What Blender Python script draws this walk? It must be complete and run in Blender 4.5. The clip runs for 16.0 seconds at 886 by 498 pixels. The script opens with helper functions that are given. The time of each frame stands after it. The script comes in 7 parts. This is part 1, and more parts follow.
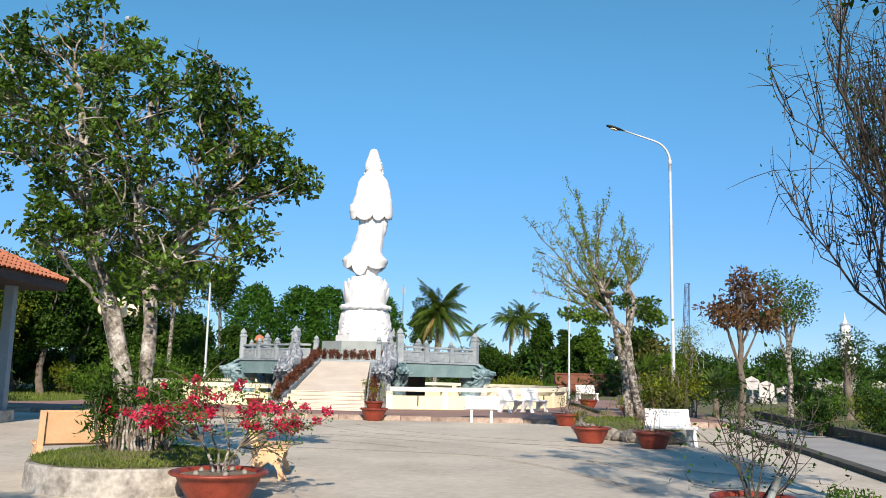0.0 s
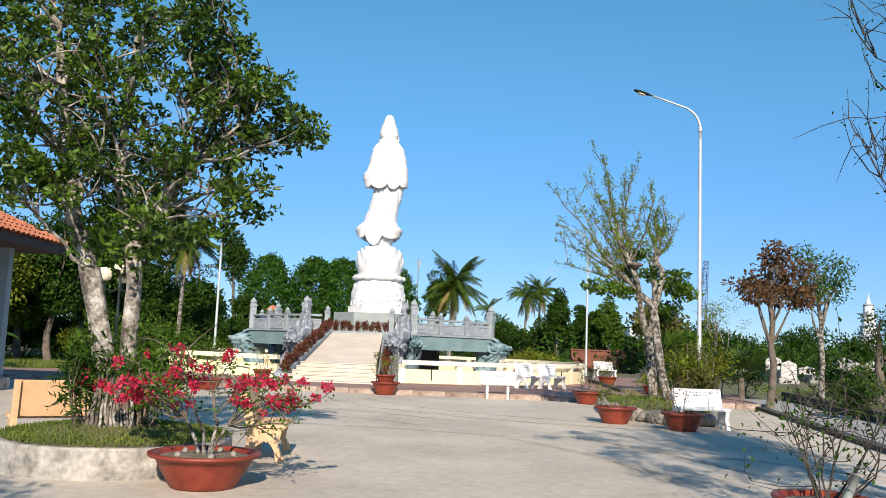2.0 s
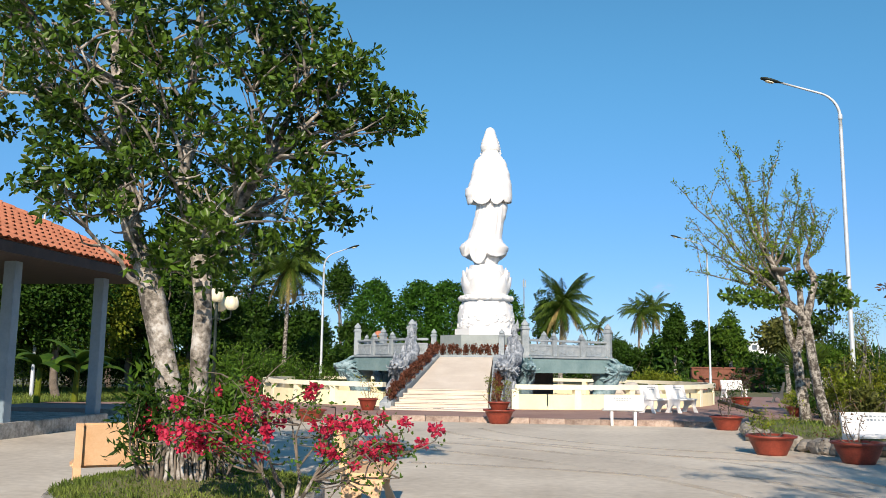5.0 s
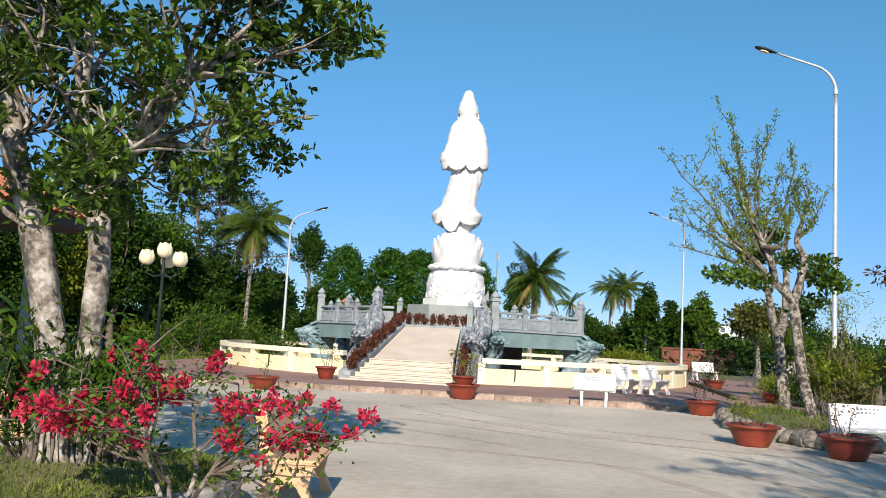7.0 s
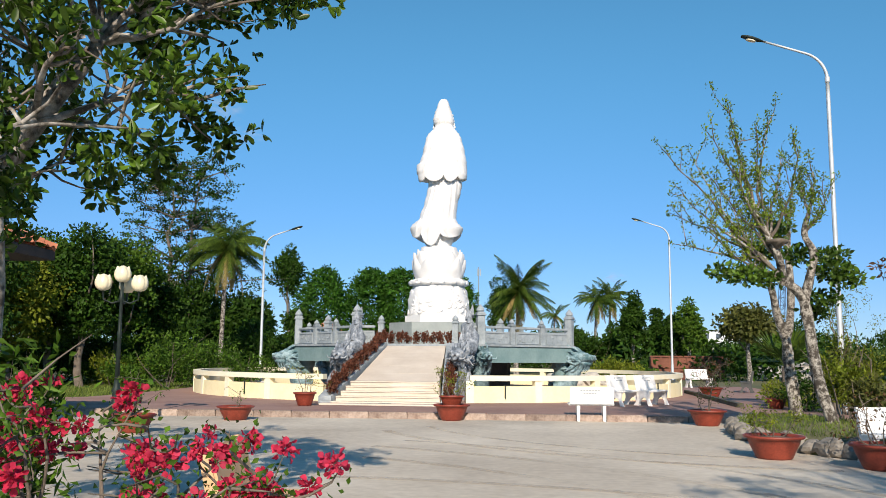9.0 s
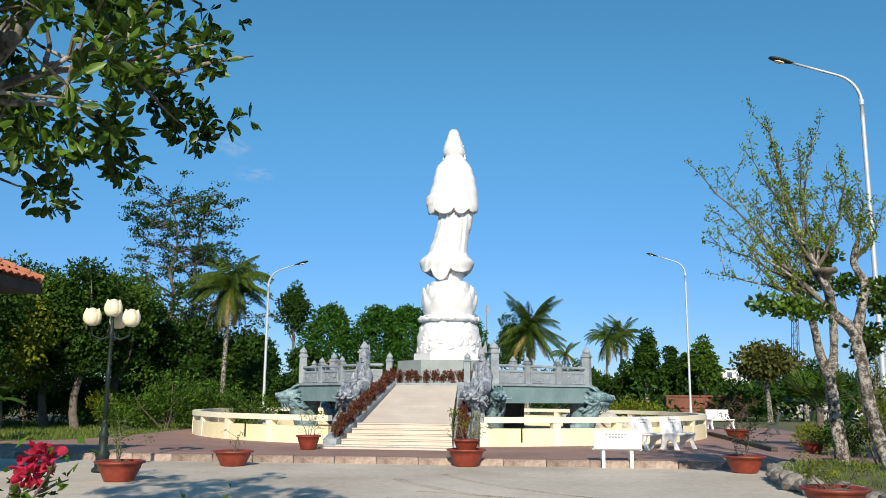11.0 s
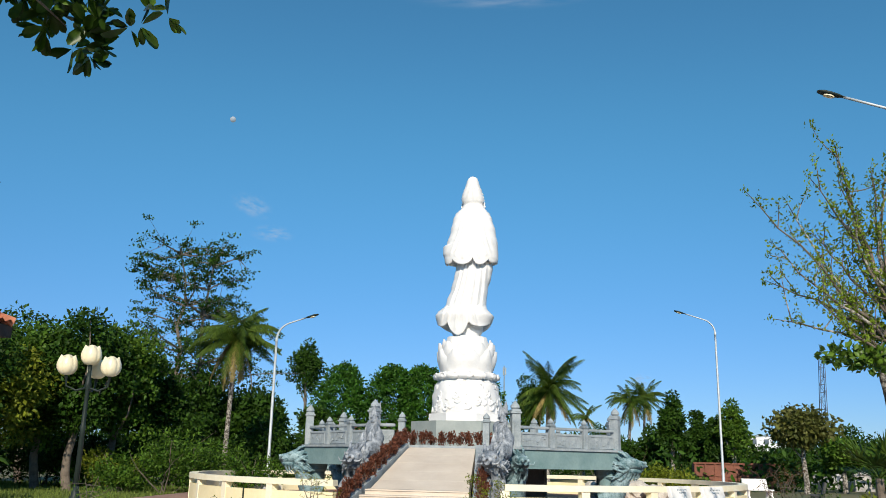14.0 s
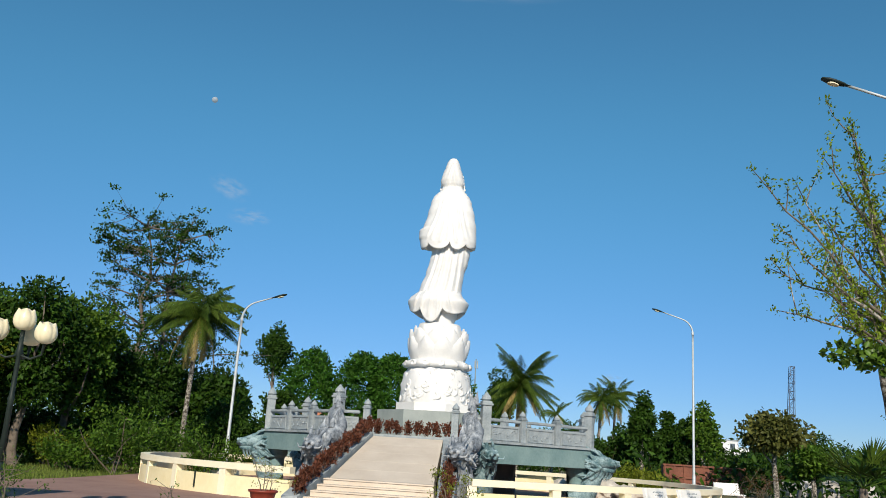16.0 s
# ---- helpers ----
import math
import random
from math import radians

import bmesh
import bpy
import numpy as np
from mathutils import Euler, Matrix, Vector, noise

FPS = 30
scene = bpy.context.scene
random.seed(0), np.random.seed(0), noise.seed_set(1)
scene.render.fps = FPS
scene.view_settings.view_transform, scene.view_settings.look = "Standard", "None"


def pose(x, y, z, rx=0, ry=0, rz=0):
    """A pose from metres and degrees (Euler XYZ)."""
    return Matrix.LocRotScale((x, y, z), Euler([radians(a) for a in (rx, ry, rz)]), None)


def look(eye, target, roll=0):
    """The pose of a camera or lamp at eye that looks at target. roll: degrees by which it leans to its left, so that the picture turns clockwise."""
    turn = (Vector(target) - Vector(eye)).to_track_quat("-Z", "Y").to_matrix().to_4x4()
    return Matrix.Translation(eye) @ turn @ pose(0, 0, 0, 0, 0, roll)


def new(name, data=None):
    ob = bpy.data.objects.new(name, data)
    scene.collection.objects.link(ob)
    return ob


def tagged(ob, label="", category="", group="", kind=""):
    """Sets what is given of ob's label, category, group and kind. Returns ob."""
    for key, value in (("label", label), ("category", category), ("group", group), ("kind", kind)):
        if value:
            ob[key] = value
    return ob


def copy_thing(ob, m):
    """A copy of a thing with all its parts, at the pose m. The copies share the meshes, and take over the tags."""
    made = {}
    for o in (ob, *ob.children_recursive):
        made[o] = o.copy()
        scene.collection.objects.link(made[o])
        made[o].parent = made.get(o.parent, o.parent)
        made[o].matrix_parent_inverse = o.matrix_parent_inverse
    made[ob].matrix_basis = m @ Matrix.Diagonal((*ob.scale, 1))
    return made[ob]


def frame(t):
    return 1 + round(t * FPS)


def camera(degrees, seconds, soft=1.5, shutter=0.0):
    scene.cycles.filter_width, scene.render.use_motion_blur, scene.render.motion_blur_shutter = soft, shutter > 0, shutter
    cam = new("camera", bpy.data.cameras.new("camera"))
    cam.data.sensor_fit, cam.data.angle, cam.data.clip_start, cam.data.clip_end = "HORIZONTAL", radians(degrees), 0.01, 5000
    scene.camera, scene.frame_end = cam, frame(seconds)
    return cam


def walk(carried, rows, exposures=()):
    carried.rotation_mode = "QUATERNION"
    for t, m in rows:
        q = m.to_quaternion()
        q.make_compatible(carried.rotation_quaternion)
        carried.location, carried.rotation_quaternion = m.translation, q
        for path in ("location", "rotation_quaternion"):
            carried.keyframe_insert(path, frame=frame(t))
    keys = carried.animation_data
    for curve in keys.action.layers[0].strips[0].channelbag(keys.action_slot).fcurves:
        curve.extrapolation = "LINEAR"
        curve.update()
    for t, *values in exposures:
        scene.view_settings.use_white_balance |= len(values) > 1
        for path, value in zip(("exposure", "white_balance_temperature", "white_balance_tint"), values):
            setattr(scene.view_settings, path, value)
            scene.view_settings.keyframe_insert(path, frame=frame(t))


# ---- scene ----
cam = camera(55.2, 16.0, 0.85)
METRES, EYE, TILT, LEAN, TURN = 11.1, 1.55, 0.7, 0.85, 0.0
ROWS = [
    (0.0, 0.0, 0.0, 0.0, -0.28, 7.65, -2.12),
    (0.5, 0.0046, 0.0299, -0.0005, -1.02, 7.85, -2.73),
    (1.0, 0.0036, 0.0577, -0.0024, -1.36, 6.2, -2.57),
    (1.5, -0.0009, 0.086, -0.0016, -1.48, 5.65, -2.92),
    (2.0, -0.0022, 0.1176, -0.0024, 0.67, 5.87, -3.09),
    (2.5, -0.0045, 0.1462, -0.0024, 3.8, 5.98, -3.05),
    (3.0, -0.012, 0.1773, 0.0003, 6.24, 6.33, -3.06),
    (5.5, -0.0286, 0.3336, -0.0018, 7.86, 7.09, -1.46),
    (6.0, -0.0288, 0.3701, -0.0032, 6.96, 5.92, -2.73),
    (6.5, -0.0276, 0.4032, -0.0034, 6.08, 4.38, -4.27),
    (7.0, -0.0278, 0.4358, -0.0016, 5.91, 5.2, -3.82),
    (7.5, -0.0349, 0.4696, -0.0027, 5.7, 7.29, -2.8),
    (8.0, -0.0384, 0.5017, -0.0038, 5.1, 7.3, -2.39),
    (8.5, -0.0394, 0.5338, -0.005, 4.84, 7.15, -1.64),
    (9.0, -0.0428, 0.5656, -0.0064, 4.81, 6.5, -1.24),
    (11.5, -0.0722, 0.7156, -0.0051, 5.39, 9.64, -1.18),
    (12.0, -0.0745, 0.7444, -0.007, 5.39, 9.88, -0.99),
    (12.5, -0.0772, 0.7757, -0.0049, 5.1, 10.43, -2.16),
    (13.0, -0.0803, 0.8065, -0.0087, 5.07, 12.0, -2.02),
    (13.5, -0.0818, 0.836, -0.0065, 6.7, 12.08, -1.79),
    (14.0, -0.0875, 0.8668, -0.0076, 6.29, 13.18, -1.94),
    (14.5, -0.0847, 0.8995, -0.0072, 5.01, 12.69, -4.48),
    (15.0, -0.0822, 0.9282, -0.0059, 4.77, 13.17, -4.32),
    (15.5, -0.0874, 0.9627, -0.0086, 4.52, 13.83, -4.0),
    (16.0, -0.0951, 0.9893, -0.0096, 4.18, 12.76, -4.25),
]
walk(cam, [(t, pose(0, 0, EYE, TILT, LEAN, TURN) @ pose(METRES * x, METRES * y, METRES * z, 90 + pitch, roll, yaw)) for t, x, y, z, yaw, pitch, roll in ROWS],
     [(0.0, 0.5, 7050, 14), (3.0, 0.45, 7050, 14), (7.0, 0.4, 7050, 14), (9.0, 0.34, 7000, 13), (11.5, 0.22, 6800, 10), (12.5, 0.18, 6800, 10), (14.0, 0.17, 6800, 9), (14.8, 0.1, 6950, 9), (16.0, 0.08, 6950, 9)])

# ---------------------------------------------------------------- light
SUN_DIR = Vector((0.09, -1.0, 0.0)).normalized()
SUN_EL = radians(29)
world = bpy.data.worlds.new("sky")
scene.world = world
world.use_nodes = True
wn = world.node_tree.nodes
wl = world.node_tree.links
sky = wn.new("ShaderNodeTexSky")
sky.sky_type = "NISHITA"
sky.sun_disc = False
sky.sun_elevation = SUN_EL
sky.sun_rotation = math.atan2(SUN_DIR.x, SUN_DIR.y)
sky.air_density = 0.9
sky.dust_density = 0.0
sky.ozone_density = 5.0
wn["Background"].inputs["Strength"].default_value = 0.1
# the film's deep blue: a tint that runs smoothly from the horizon to the zenith
way = wn.new("ShaderNodeTexCoord")
split = wn.new("ShaderNodeSeparateXYZ")
wl.new(way.outputs["Generated"], split.inputs[0])
tint = wn.new("ShaderNodeValToRGB")
tint.color_ramp.interpolation = "EASE"
tint.color_ramp.elements[0].position, tint.color_ramp.elements[1].position = 0.0, 0.42
tint.color_ramp.elements[0].color, tint.color_ramp.elements[1].color = (0.47, 0.63, 0.92, 1), (0.59, 1.21, 1.20, 1)
wl.new(split.outputs["Z"], tint.inputs["Fac"])
grade = wn.new("ShaderNodeMix")
grade.data_type, grade.blend_type = "RGBA", "MULTIPLY"
grade.inputs["Factor"].default_value = 1.0
wl.new(sky.outputs[0], grade.inputs["A"])
wl.new(tint.outputs["Color"], grade.inputs["B"])
wl.new(grade.outputs["Result"], wn["Background"].inputs["Color"])
sun_data = bpy.data.lights.new("sun", "SUN")
sun_data.energy = 4.6
sun_data.angle = radians(0.55)
sun_data.color = (1.0, 0.92, 0.81)
sun = new("sun", sun_data)
to_sun = Vector((SUN_DIR.x * math.cos(SUN_EL), SUN_DIR.y * math.cos(SUN_EL), math.sin(SUN_EL)))
sun.matrix_world = look(to_sun * 50, (0, 0, 0))


# ---------------------------------------------------------------- materials
def ramp_mat(name, c1, c2, scale=3.0, rough=0.8, bump=0.2, fine=40.0, metal=0.0, island=0.0, c3=None, stain=0.35, spec=0.5, objrand=0.0, lo=0.3, hi=0.7):
    """Two noise scales between two colours, fine bump, optional variation per piece."""
    m = bpy.data.materials.new(name)
    m.use_nodes = True
    n, l = m.node_tree.nodes, m.node_tree.links
    b = n["Principled BSDF"]
    b.inputs["Roughness"].default_value = rough
    b.inputs["Metallic"].default_value = metal
    b.inputs["Specular IOR Level"].default_value = spec
    co = n.new("ShaderNodeTexCoord")
    src = co.outputs["Object"]
    t1 = n.new("ShaderNodeTexNoise")
    t1.inputs["Scale"].default_value = scale
    t1.inputs["Detail"].default_value = 6
    t1.inputs["Roughness"].default_value = 0.65
    l.new(src, t1.inputs["Vector"])
    t2 = n.new("ShaderNodeTexNoise")
    t2.inputs["Scale"].default_value = fine
    t2.inputs["Detail"].default_value = 4
    l.new(src, t2.inputs["Vector"])
    mix = n.new("ShaderNodeMath")
    mix.operation = "MULTIPLY_ADD"
    mix.inputs[1].default_value = stain
    l.new(t2.outputs["Fac"], mix.inputs[0])
    sub = n.new("ShaderNodeMath")
    sub.operation = "SUBTRACT"
    sub.inputs[1].default_value = stain / 2
    l.new(t1.outputs["Fac"], sub.inputs[0])
    l.new(sub.outputs[0], mix.inputs[2])
    cr = n.new("ShaderNodeValToRGB")
    cr.color_ramp.elements[0].position, cr.color_ramp.elements[1].position = lo, hi
    cr.color_ramp.elements[0].color, cr.color_ramp.elements[1].color = (*c1, 1), (*c2, 1)
    if c3:
        e = cr.color_ramp.elements.new(hi + 0.12)
        e.color = (*c3, 1)
    l.new(mix.outputs[0], cr.inputs["Fac"])
    out = cr.outputs["Color"]
    if island or objrand:
        hs = n.new("ShaderNodeHueSaturation")
        if island:
            g = n.new("ShaderNodeNewGeometry")
            rnd = g.outputs["Random Per Island"]
        else:
            g = n.new("ShaderNodeObjectInfo")
            rnd = g.outputs["Random"]
        amt = island or objrand
        mr = n.new("ShaderNodeMapRange")
        mr.inputs["To Min"].default_value, mr.inputs["To Max"].default_value = 1 - amt, 1 + amt
        l.new(rnd, mr.inputs["Value"])
        l.new(mr.outputs[0], hs.inputs["Value"])
        l.new(out, hs.inputs["Color"])
        out = hs.outputs["Color"]
    l.new(out, b.inputs["Base Color"])
    if bump:
        bp = n.new("ShaderNodeBump")
        bp.inputs["Strength"].default_value = bump
        bp.inputs["Distance"].default_value = 0.02
        l.new(mix.outputs[0], bp.inputs["Height"])
        l.new(bp.outputs[0], b.inputs["Normal"])
    return m


def leaf_mat(name, c1, c2, trans=0.3, rough=0.55, var=0.45, spec=0.2):
    """Leaf: colour varies per leaf and with a broad noise, part of the light passes through."""
    m = ramp_mat(name, c1, c2, scale=0.9, fine=14, rough=rough, bump=0, island=var, spec=spec)
    n, l = m.node_tree.nodes, m.node_tree.links
    b = n["Principled BSDF"]
    col = b.inputs["Base Color"].links[0].from_socket
    tr = n.new("ShaderNodeBsdfTranslucent")
    l.new(col, tr.inputs["Color"])
    mx = n.new("ShaderNodeMixShader")
    mx.inputs[0].default_value = trans
    l.new(b.outputs[0], mx.inputs[1])
    l.new(tr.outputs[0], mx.inputs[2])
    l.new(mx.outputs[0], n["Material Output"].inputs["Surface"])
    return m


CONCRETE = ramp_mat("concrete", (0.40, 0.345, 0.275), (0.625, 0.56, 0.46), scale=0.3, fine=7, rough=0.9, bump=0.2, stain=0.45)
PAVING = ramp_mat("red_paving", (0.24, 0.135, 0.11), (0.34, 0.21, 0.17), scale=0.6, fine=9, rough=0.9, bump=0.2)
KERB = ramp_mat("kerb_stone", (0.17, 0.115, 0.09), (0.42, 0.33, 0.27), scale=2.6, fine=20, rough=0.9, bump=0.3, objrand=0.2)
GRASSLAND = ramp_mat("ground_grass", (0.07, 0.085, 0.03), (0.17, 0.15, 0.07), scale=0.25, fine=3, rough=1.0, bump=0.5)
WHITE_STONE = ramp_mat("white_marble", (0.67, 0.665, 0.65), (0.77, 0.765, 0.75), scale=1.2, fine=14, rough=0.45, bump=0.05)
GREY_STONE = ramp_mat("grey_blue_stone", (0.19, 0.23, 0.25), (0.38, 0.42, 0.44), scale=2.0, fine=22, rough=0.7, bump=0.3)
TEAL_STONE = ramp_mat("teal_paint", (0.12, 0.21, 0.215), (0.21, 0.31, 0.31), scale=1.2, fine=16, rough=0.75, bump=0.2)
PLINTH = ramp_mat("plinth_granite", (0.20, 0.235, 0.225), (0.30, 0.33, 0.31), scale=1.4, fine=60, rough=0.5, bump=0.05)
DRAGON = ramp_mat("dragon_stone", (0.05, 0.12, 0.135), (0.30, 0.42, 0.45), scale=4.0, fine=24, rough=0.7, bump=0.8, lo=0.36, hi=0.66)
STEP = ramp_mat("beige_granite", (0.53, 0.45, 0.365), (0.65, 0.57, 0.475), scale=1.2, fine=50, rough=0.6, bump=0.05)
YELLOW = ramp_mat("yellow_paint", (0.78, 0.68, 0.40), (0.86, 0.78, 0.52), scale=1.0, fine=12, rough=0.8, bump=0.1)
CREAM = ramp_mat("cream_paint", (0.78, 0.72, 0.52), (0.85, 0.80, 0.62), scale=1.0, fine=12, rough=0.8, bump=0.1)
WHITE_PAINT = ramp_mat("white_terrazzo", (0.74, 0.73, 0.70), (0.84, 0.83, 0.80), scale=3, fine=60, rough=0.6, bump=0.08)
ORANGE_STONE = ramp_mat("orange_terrazzo", (0.60, 0.36, 0.19), (0.74, 0.49, 0.29), scale=3, fine=60, rough=0.7, bump=0.12)
POT = ramp_mat("terracotta_glaze", (0.15, 0.022, 0.011), (0.28, 0.05, 0.027), scale=5, fine=40, rough=0.5, bump=0.15)
SOIL = ramp_mat("soil", (0.10, 0.075, 0.05), (0.24, 0.19, 0.14), scale=8, fine=60, rough=1.0, bump=0.8)
STEEL = ramp_mat("galvanised_steel", (0.42, 0.46, 0.48), (0.56, 0.60, 0.62), scale=3, fine=40, rough=0.5, bump=0.03, metal=0.25)
DARK_IRON = ramp_mat("dark_green_iron", (0.008, 0.016, 0.014), (0.022, 0.034, 0.030), scale=6, fine=40, rough=0.55, bump=0.2, spec=0.3)
LOTUS = ramp_mat("lotus_glass", (0.74, 0.65, 0.44), (0.83, 0.75, 0.54), scale=3, fine=20, rough=0.35, bump=0.0)
BARK_PALE = ramp_mat("pale_bark", (0.07, 0.06, 0.048), (0.30, 0.27, 0.23), scale=6.5, fine=24, rough=0.95, bump=0.9, c3=(0.50, 0.48, 0.44), lo=0.38, hi=0.54)
BARK = ramp_mat("brown_bark", (0.07, 0.055, 0.04), (0.20, 0.165, 0.13), scale=4, fine=30, rough=0.95, bump=0.9)
BARK_DARK = ramp_mat("dark_bark", (0.022, 0.019, 0.015), (0.085, 0.072, 0.058), scale=5, fine=30, rough=0.95, bump=0.8)
BARK_WHITE = ramp_mat("whitewashed_bark", (0.055, 0.045, 0.035), (0.40, 0.37, 0.32), scale=9, fine=40, rough=0.95, bump=0.9, lo=0.44, hi=0.62)
LEAF_GLOSS = leaf_mat("leaf_glossy", (0.014, 0.042, 0.005), (0.105, 0.190, 0.018), trans=0.30, rough=0.38, var=0.5, spec=0.35)
LEAF_DARK = leaf_mat("leaf_dark", (0.008, 0.027, 0.003), (0.040, 0.092, 0.010), trans=0.1, spec=0.12)
LEAF_MID = leaf_mat("leaf_mid", (0.025, 0.075, 0.006), (0.095, 0.175, 0.018), trans=0.25)
LEAF_YELLOW = leaf_mat("leaf_yellow_green", (0.085, 0.13, 0.010), (0.22, 0.24, 0.022), trans=0.3)
LEAF_LIGHT = leaf_mat("leaf_light_green", (0.085, 0.15, 0.010), (0.23, 0.31, 0.03), trans=0.4)
LEAF_BROWN = leaf_mat("leaf_brown", (0.07, 0.035, 0.015), (0.16, 0.085, 0.035), trans=0.2)
LEAF_RED = leaf_mat("leaf_red_brown", (0.075, 0.024, 0.014), (0.19, 0.07, 0.04), trans=0.2)
FLOWER = leaf_mat("bract_crimson", (0.46, 0.014, 0.045), (0.76, 0.075, 0.15), trans=0.35, rough=0.6, var=0.25)
PALM_LEAF = leaf_mat("palm_leaf", (0.020, 0.055, 0.006), (0.10, 0.15, 0.02), trans=0.25)
DRY_FROND = leaf_mat("leaf_dry_frond", (0.20, 0.15, 0.05), (0.34, 0.27, 0.10), trans=0.25, rough=0.7, spec=0.2)
LEAF_OLIVE = leaf_mat("leaf_olive", (0.035, 0.05, 0.010), (0.13, 0.13, 0.03), trans=0.2)
GRASS = leaf_mat("grass_blade", (0.075, 0.125, 0.02), (0.20, 0.25, 0.055), trans=0.3, rough=0.7)
ROOF_TILE = ramp_mat("orange_roof_tile", (0.40, 0.13, 0.065), (0.56, 0.22, 0.12), scale=2, fine=30, rough=0.75, bump=0.2, objrand=0.12)
BLUE_POST = ramp_mat("blue_grey_paint", (0.16, 0.22, 0.26), (0.22, 0.29, 0.33), scale=2, fine=20, rough=0.7, bump=0.1)
DARK_WOOD = ramp_mat("dark_wood", (0.018, 0.010, 0.007), (0.045, 0.024, 0.016), scale=3, fine=30, rough=0.7, bump=0.2)
RUST = ramp_mat("rusty_steel", (0.13, 0.045, 0.028), (0.24, 0.09, 0.055), scale=1.2, fine=14, rough=0.85, bump=0.3)
ROCK = ramp_mat("rock", (0.10, 0.09, 0.075), (0.34, 0.31, 0.27), scale=3, fine=18, rough=0.95, bump=0.8)
DARK_VOID = ramp_mat("dark_wall", (0.045, 0.05, 0.05), (0.09, 0.09, 0.085), scale=2, fine=20, rough=0.9, bump=0.2)


# ---------------------------------------------------------------- mesh helpers
def mesh_of(name, verts, faces, material, smooth=False):
    me = bpy.data.meshes.new(name)
    me.from_pydata([tuple(v) for v in verts], [], faces)
    me.materials.append(material)
    if smooth:
        me.polygons.foreach_set("use_smooth", [True] * len(me.polygons))
    me.update()
    return me


def thing(name, x=0, y=0, z=0, rz=0, label="", category="", group="", kind=""):
    """An empty at a thing's base, which carries its parts."""
    e = new(name)
    e.empty_display_size = 0.2
    e.matrix_basis = pose(x, y, z, 0, 0, rz)
    return tagged(e, label, category, group, kind)


def part(name, bm, material, parent=None, label="", smooth=False):
    """Links a bmesh as one mesh object under a thing or a part."""
    me = bpy.data.meshes.new(name)
    bm.to_mesh(me)
    bm.free()
    me.materials.append(material)
    if smooth:
        me.polygons.foreach_set("use_smooth", [True] * len(me.polygons))
    ob = new(name, me)
    ob.parent = parent
    if label:
        ob["label"] = label
    return ob


def add_mesh(name, me, parent=None, m=None, label=""):
    ob = new(name, me)
    ob.parent = parent
    if m is not None:
        ob.matrix_basis = m
    if label:
        ob["label"] = label
    return ob


def box(bm, sx, sy, sz, m=None, bevel=0.01):
    """A bevelled box that stands on z = 0 of the pose m."""
    r = bmesh.ops.create_cube(bm, size=1.0)
    vs = r["verts"]
    bmesh.ops.transform(bm, matrix=(m or Matrix()) @ Matrix.Translation((0, 0, sz / 2)) @ Matrix.Diagonal((sx, sy, sz, 1)), verts=vs)
    if bevel:
        es = list({e for v in vs for e in v.link_edges})
        bmesh.ops.bevel(bm, geom=es, offset=bevel, segments=2, affect="EDGES")
    return bm


def lathe(bm, profile, seg=24, m=None, sx=1.0, sy=1.0, wobble=None):
    """Turns a profile of (radius, z) round the z axis; wobble(angle, z) scales the radius."""
    rings = []
    for r, z in profile:
        ring = []
        for i in range(seg):
            a = 2 * math.pi * i / seg
            k = r * (wobble(a, z) if wobble else 1.0)
            p = Vector((k * math.cos(a) * sx, k * math.sin(a) * sy, z))
            ring.append(bm.verts.new((m @ p) if m else p))
        rings.append(ring)
    for a, b in zip(rings, rings[1:]):
        for i in range(seg):
            bm.faces.new((a[i], a[(i + 1) % seg], b[(i + 1) % seg], b[i]))
    bm.faces.new(rings[-1])
    bm.faces.new(list(reversed(rings[0])))
    return bm


def tube(bm, pts, radii, seg=8):
    """A tapering tube along points, closed at both ends."""
    pts = [Vector(p) for p in pts]
    rings = []
    for i, p in enumerate(pts):
        d = (pts[min(i + 1, len(pts) - 1)] - pts[max(i - 1, 0)]).normalized()
        u = d.cross(Vector((0.31, 0.95, 0.05))).normalized()
        v = d.cross(u)
        rings.append([bm.verts.new(p + radii[i] * (math.cos(2 * math.pi * k / seg) * u + math.sin(2 * math.pi * k / seg) * v)) for k in range(seg)])
    for a, b in zip(rings, rings[1:]):
        for k in range(seg):
            bm.faces.new((a[k], a[(k + 1) % seg], b[(k + 1) % seg], b[k]))
    bm.faces.new(rings[0])
    bm.faces.new(list(reversed(rings[-1])))
    return bm


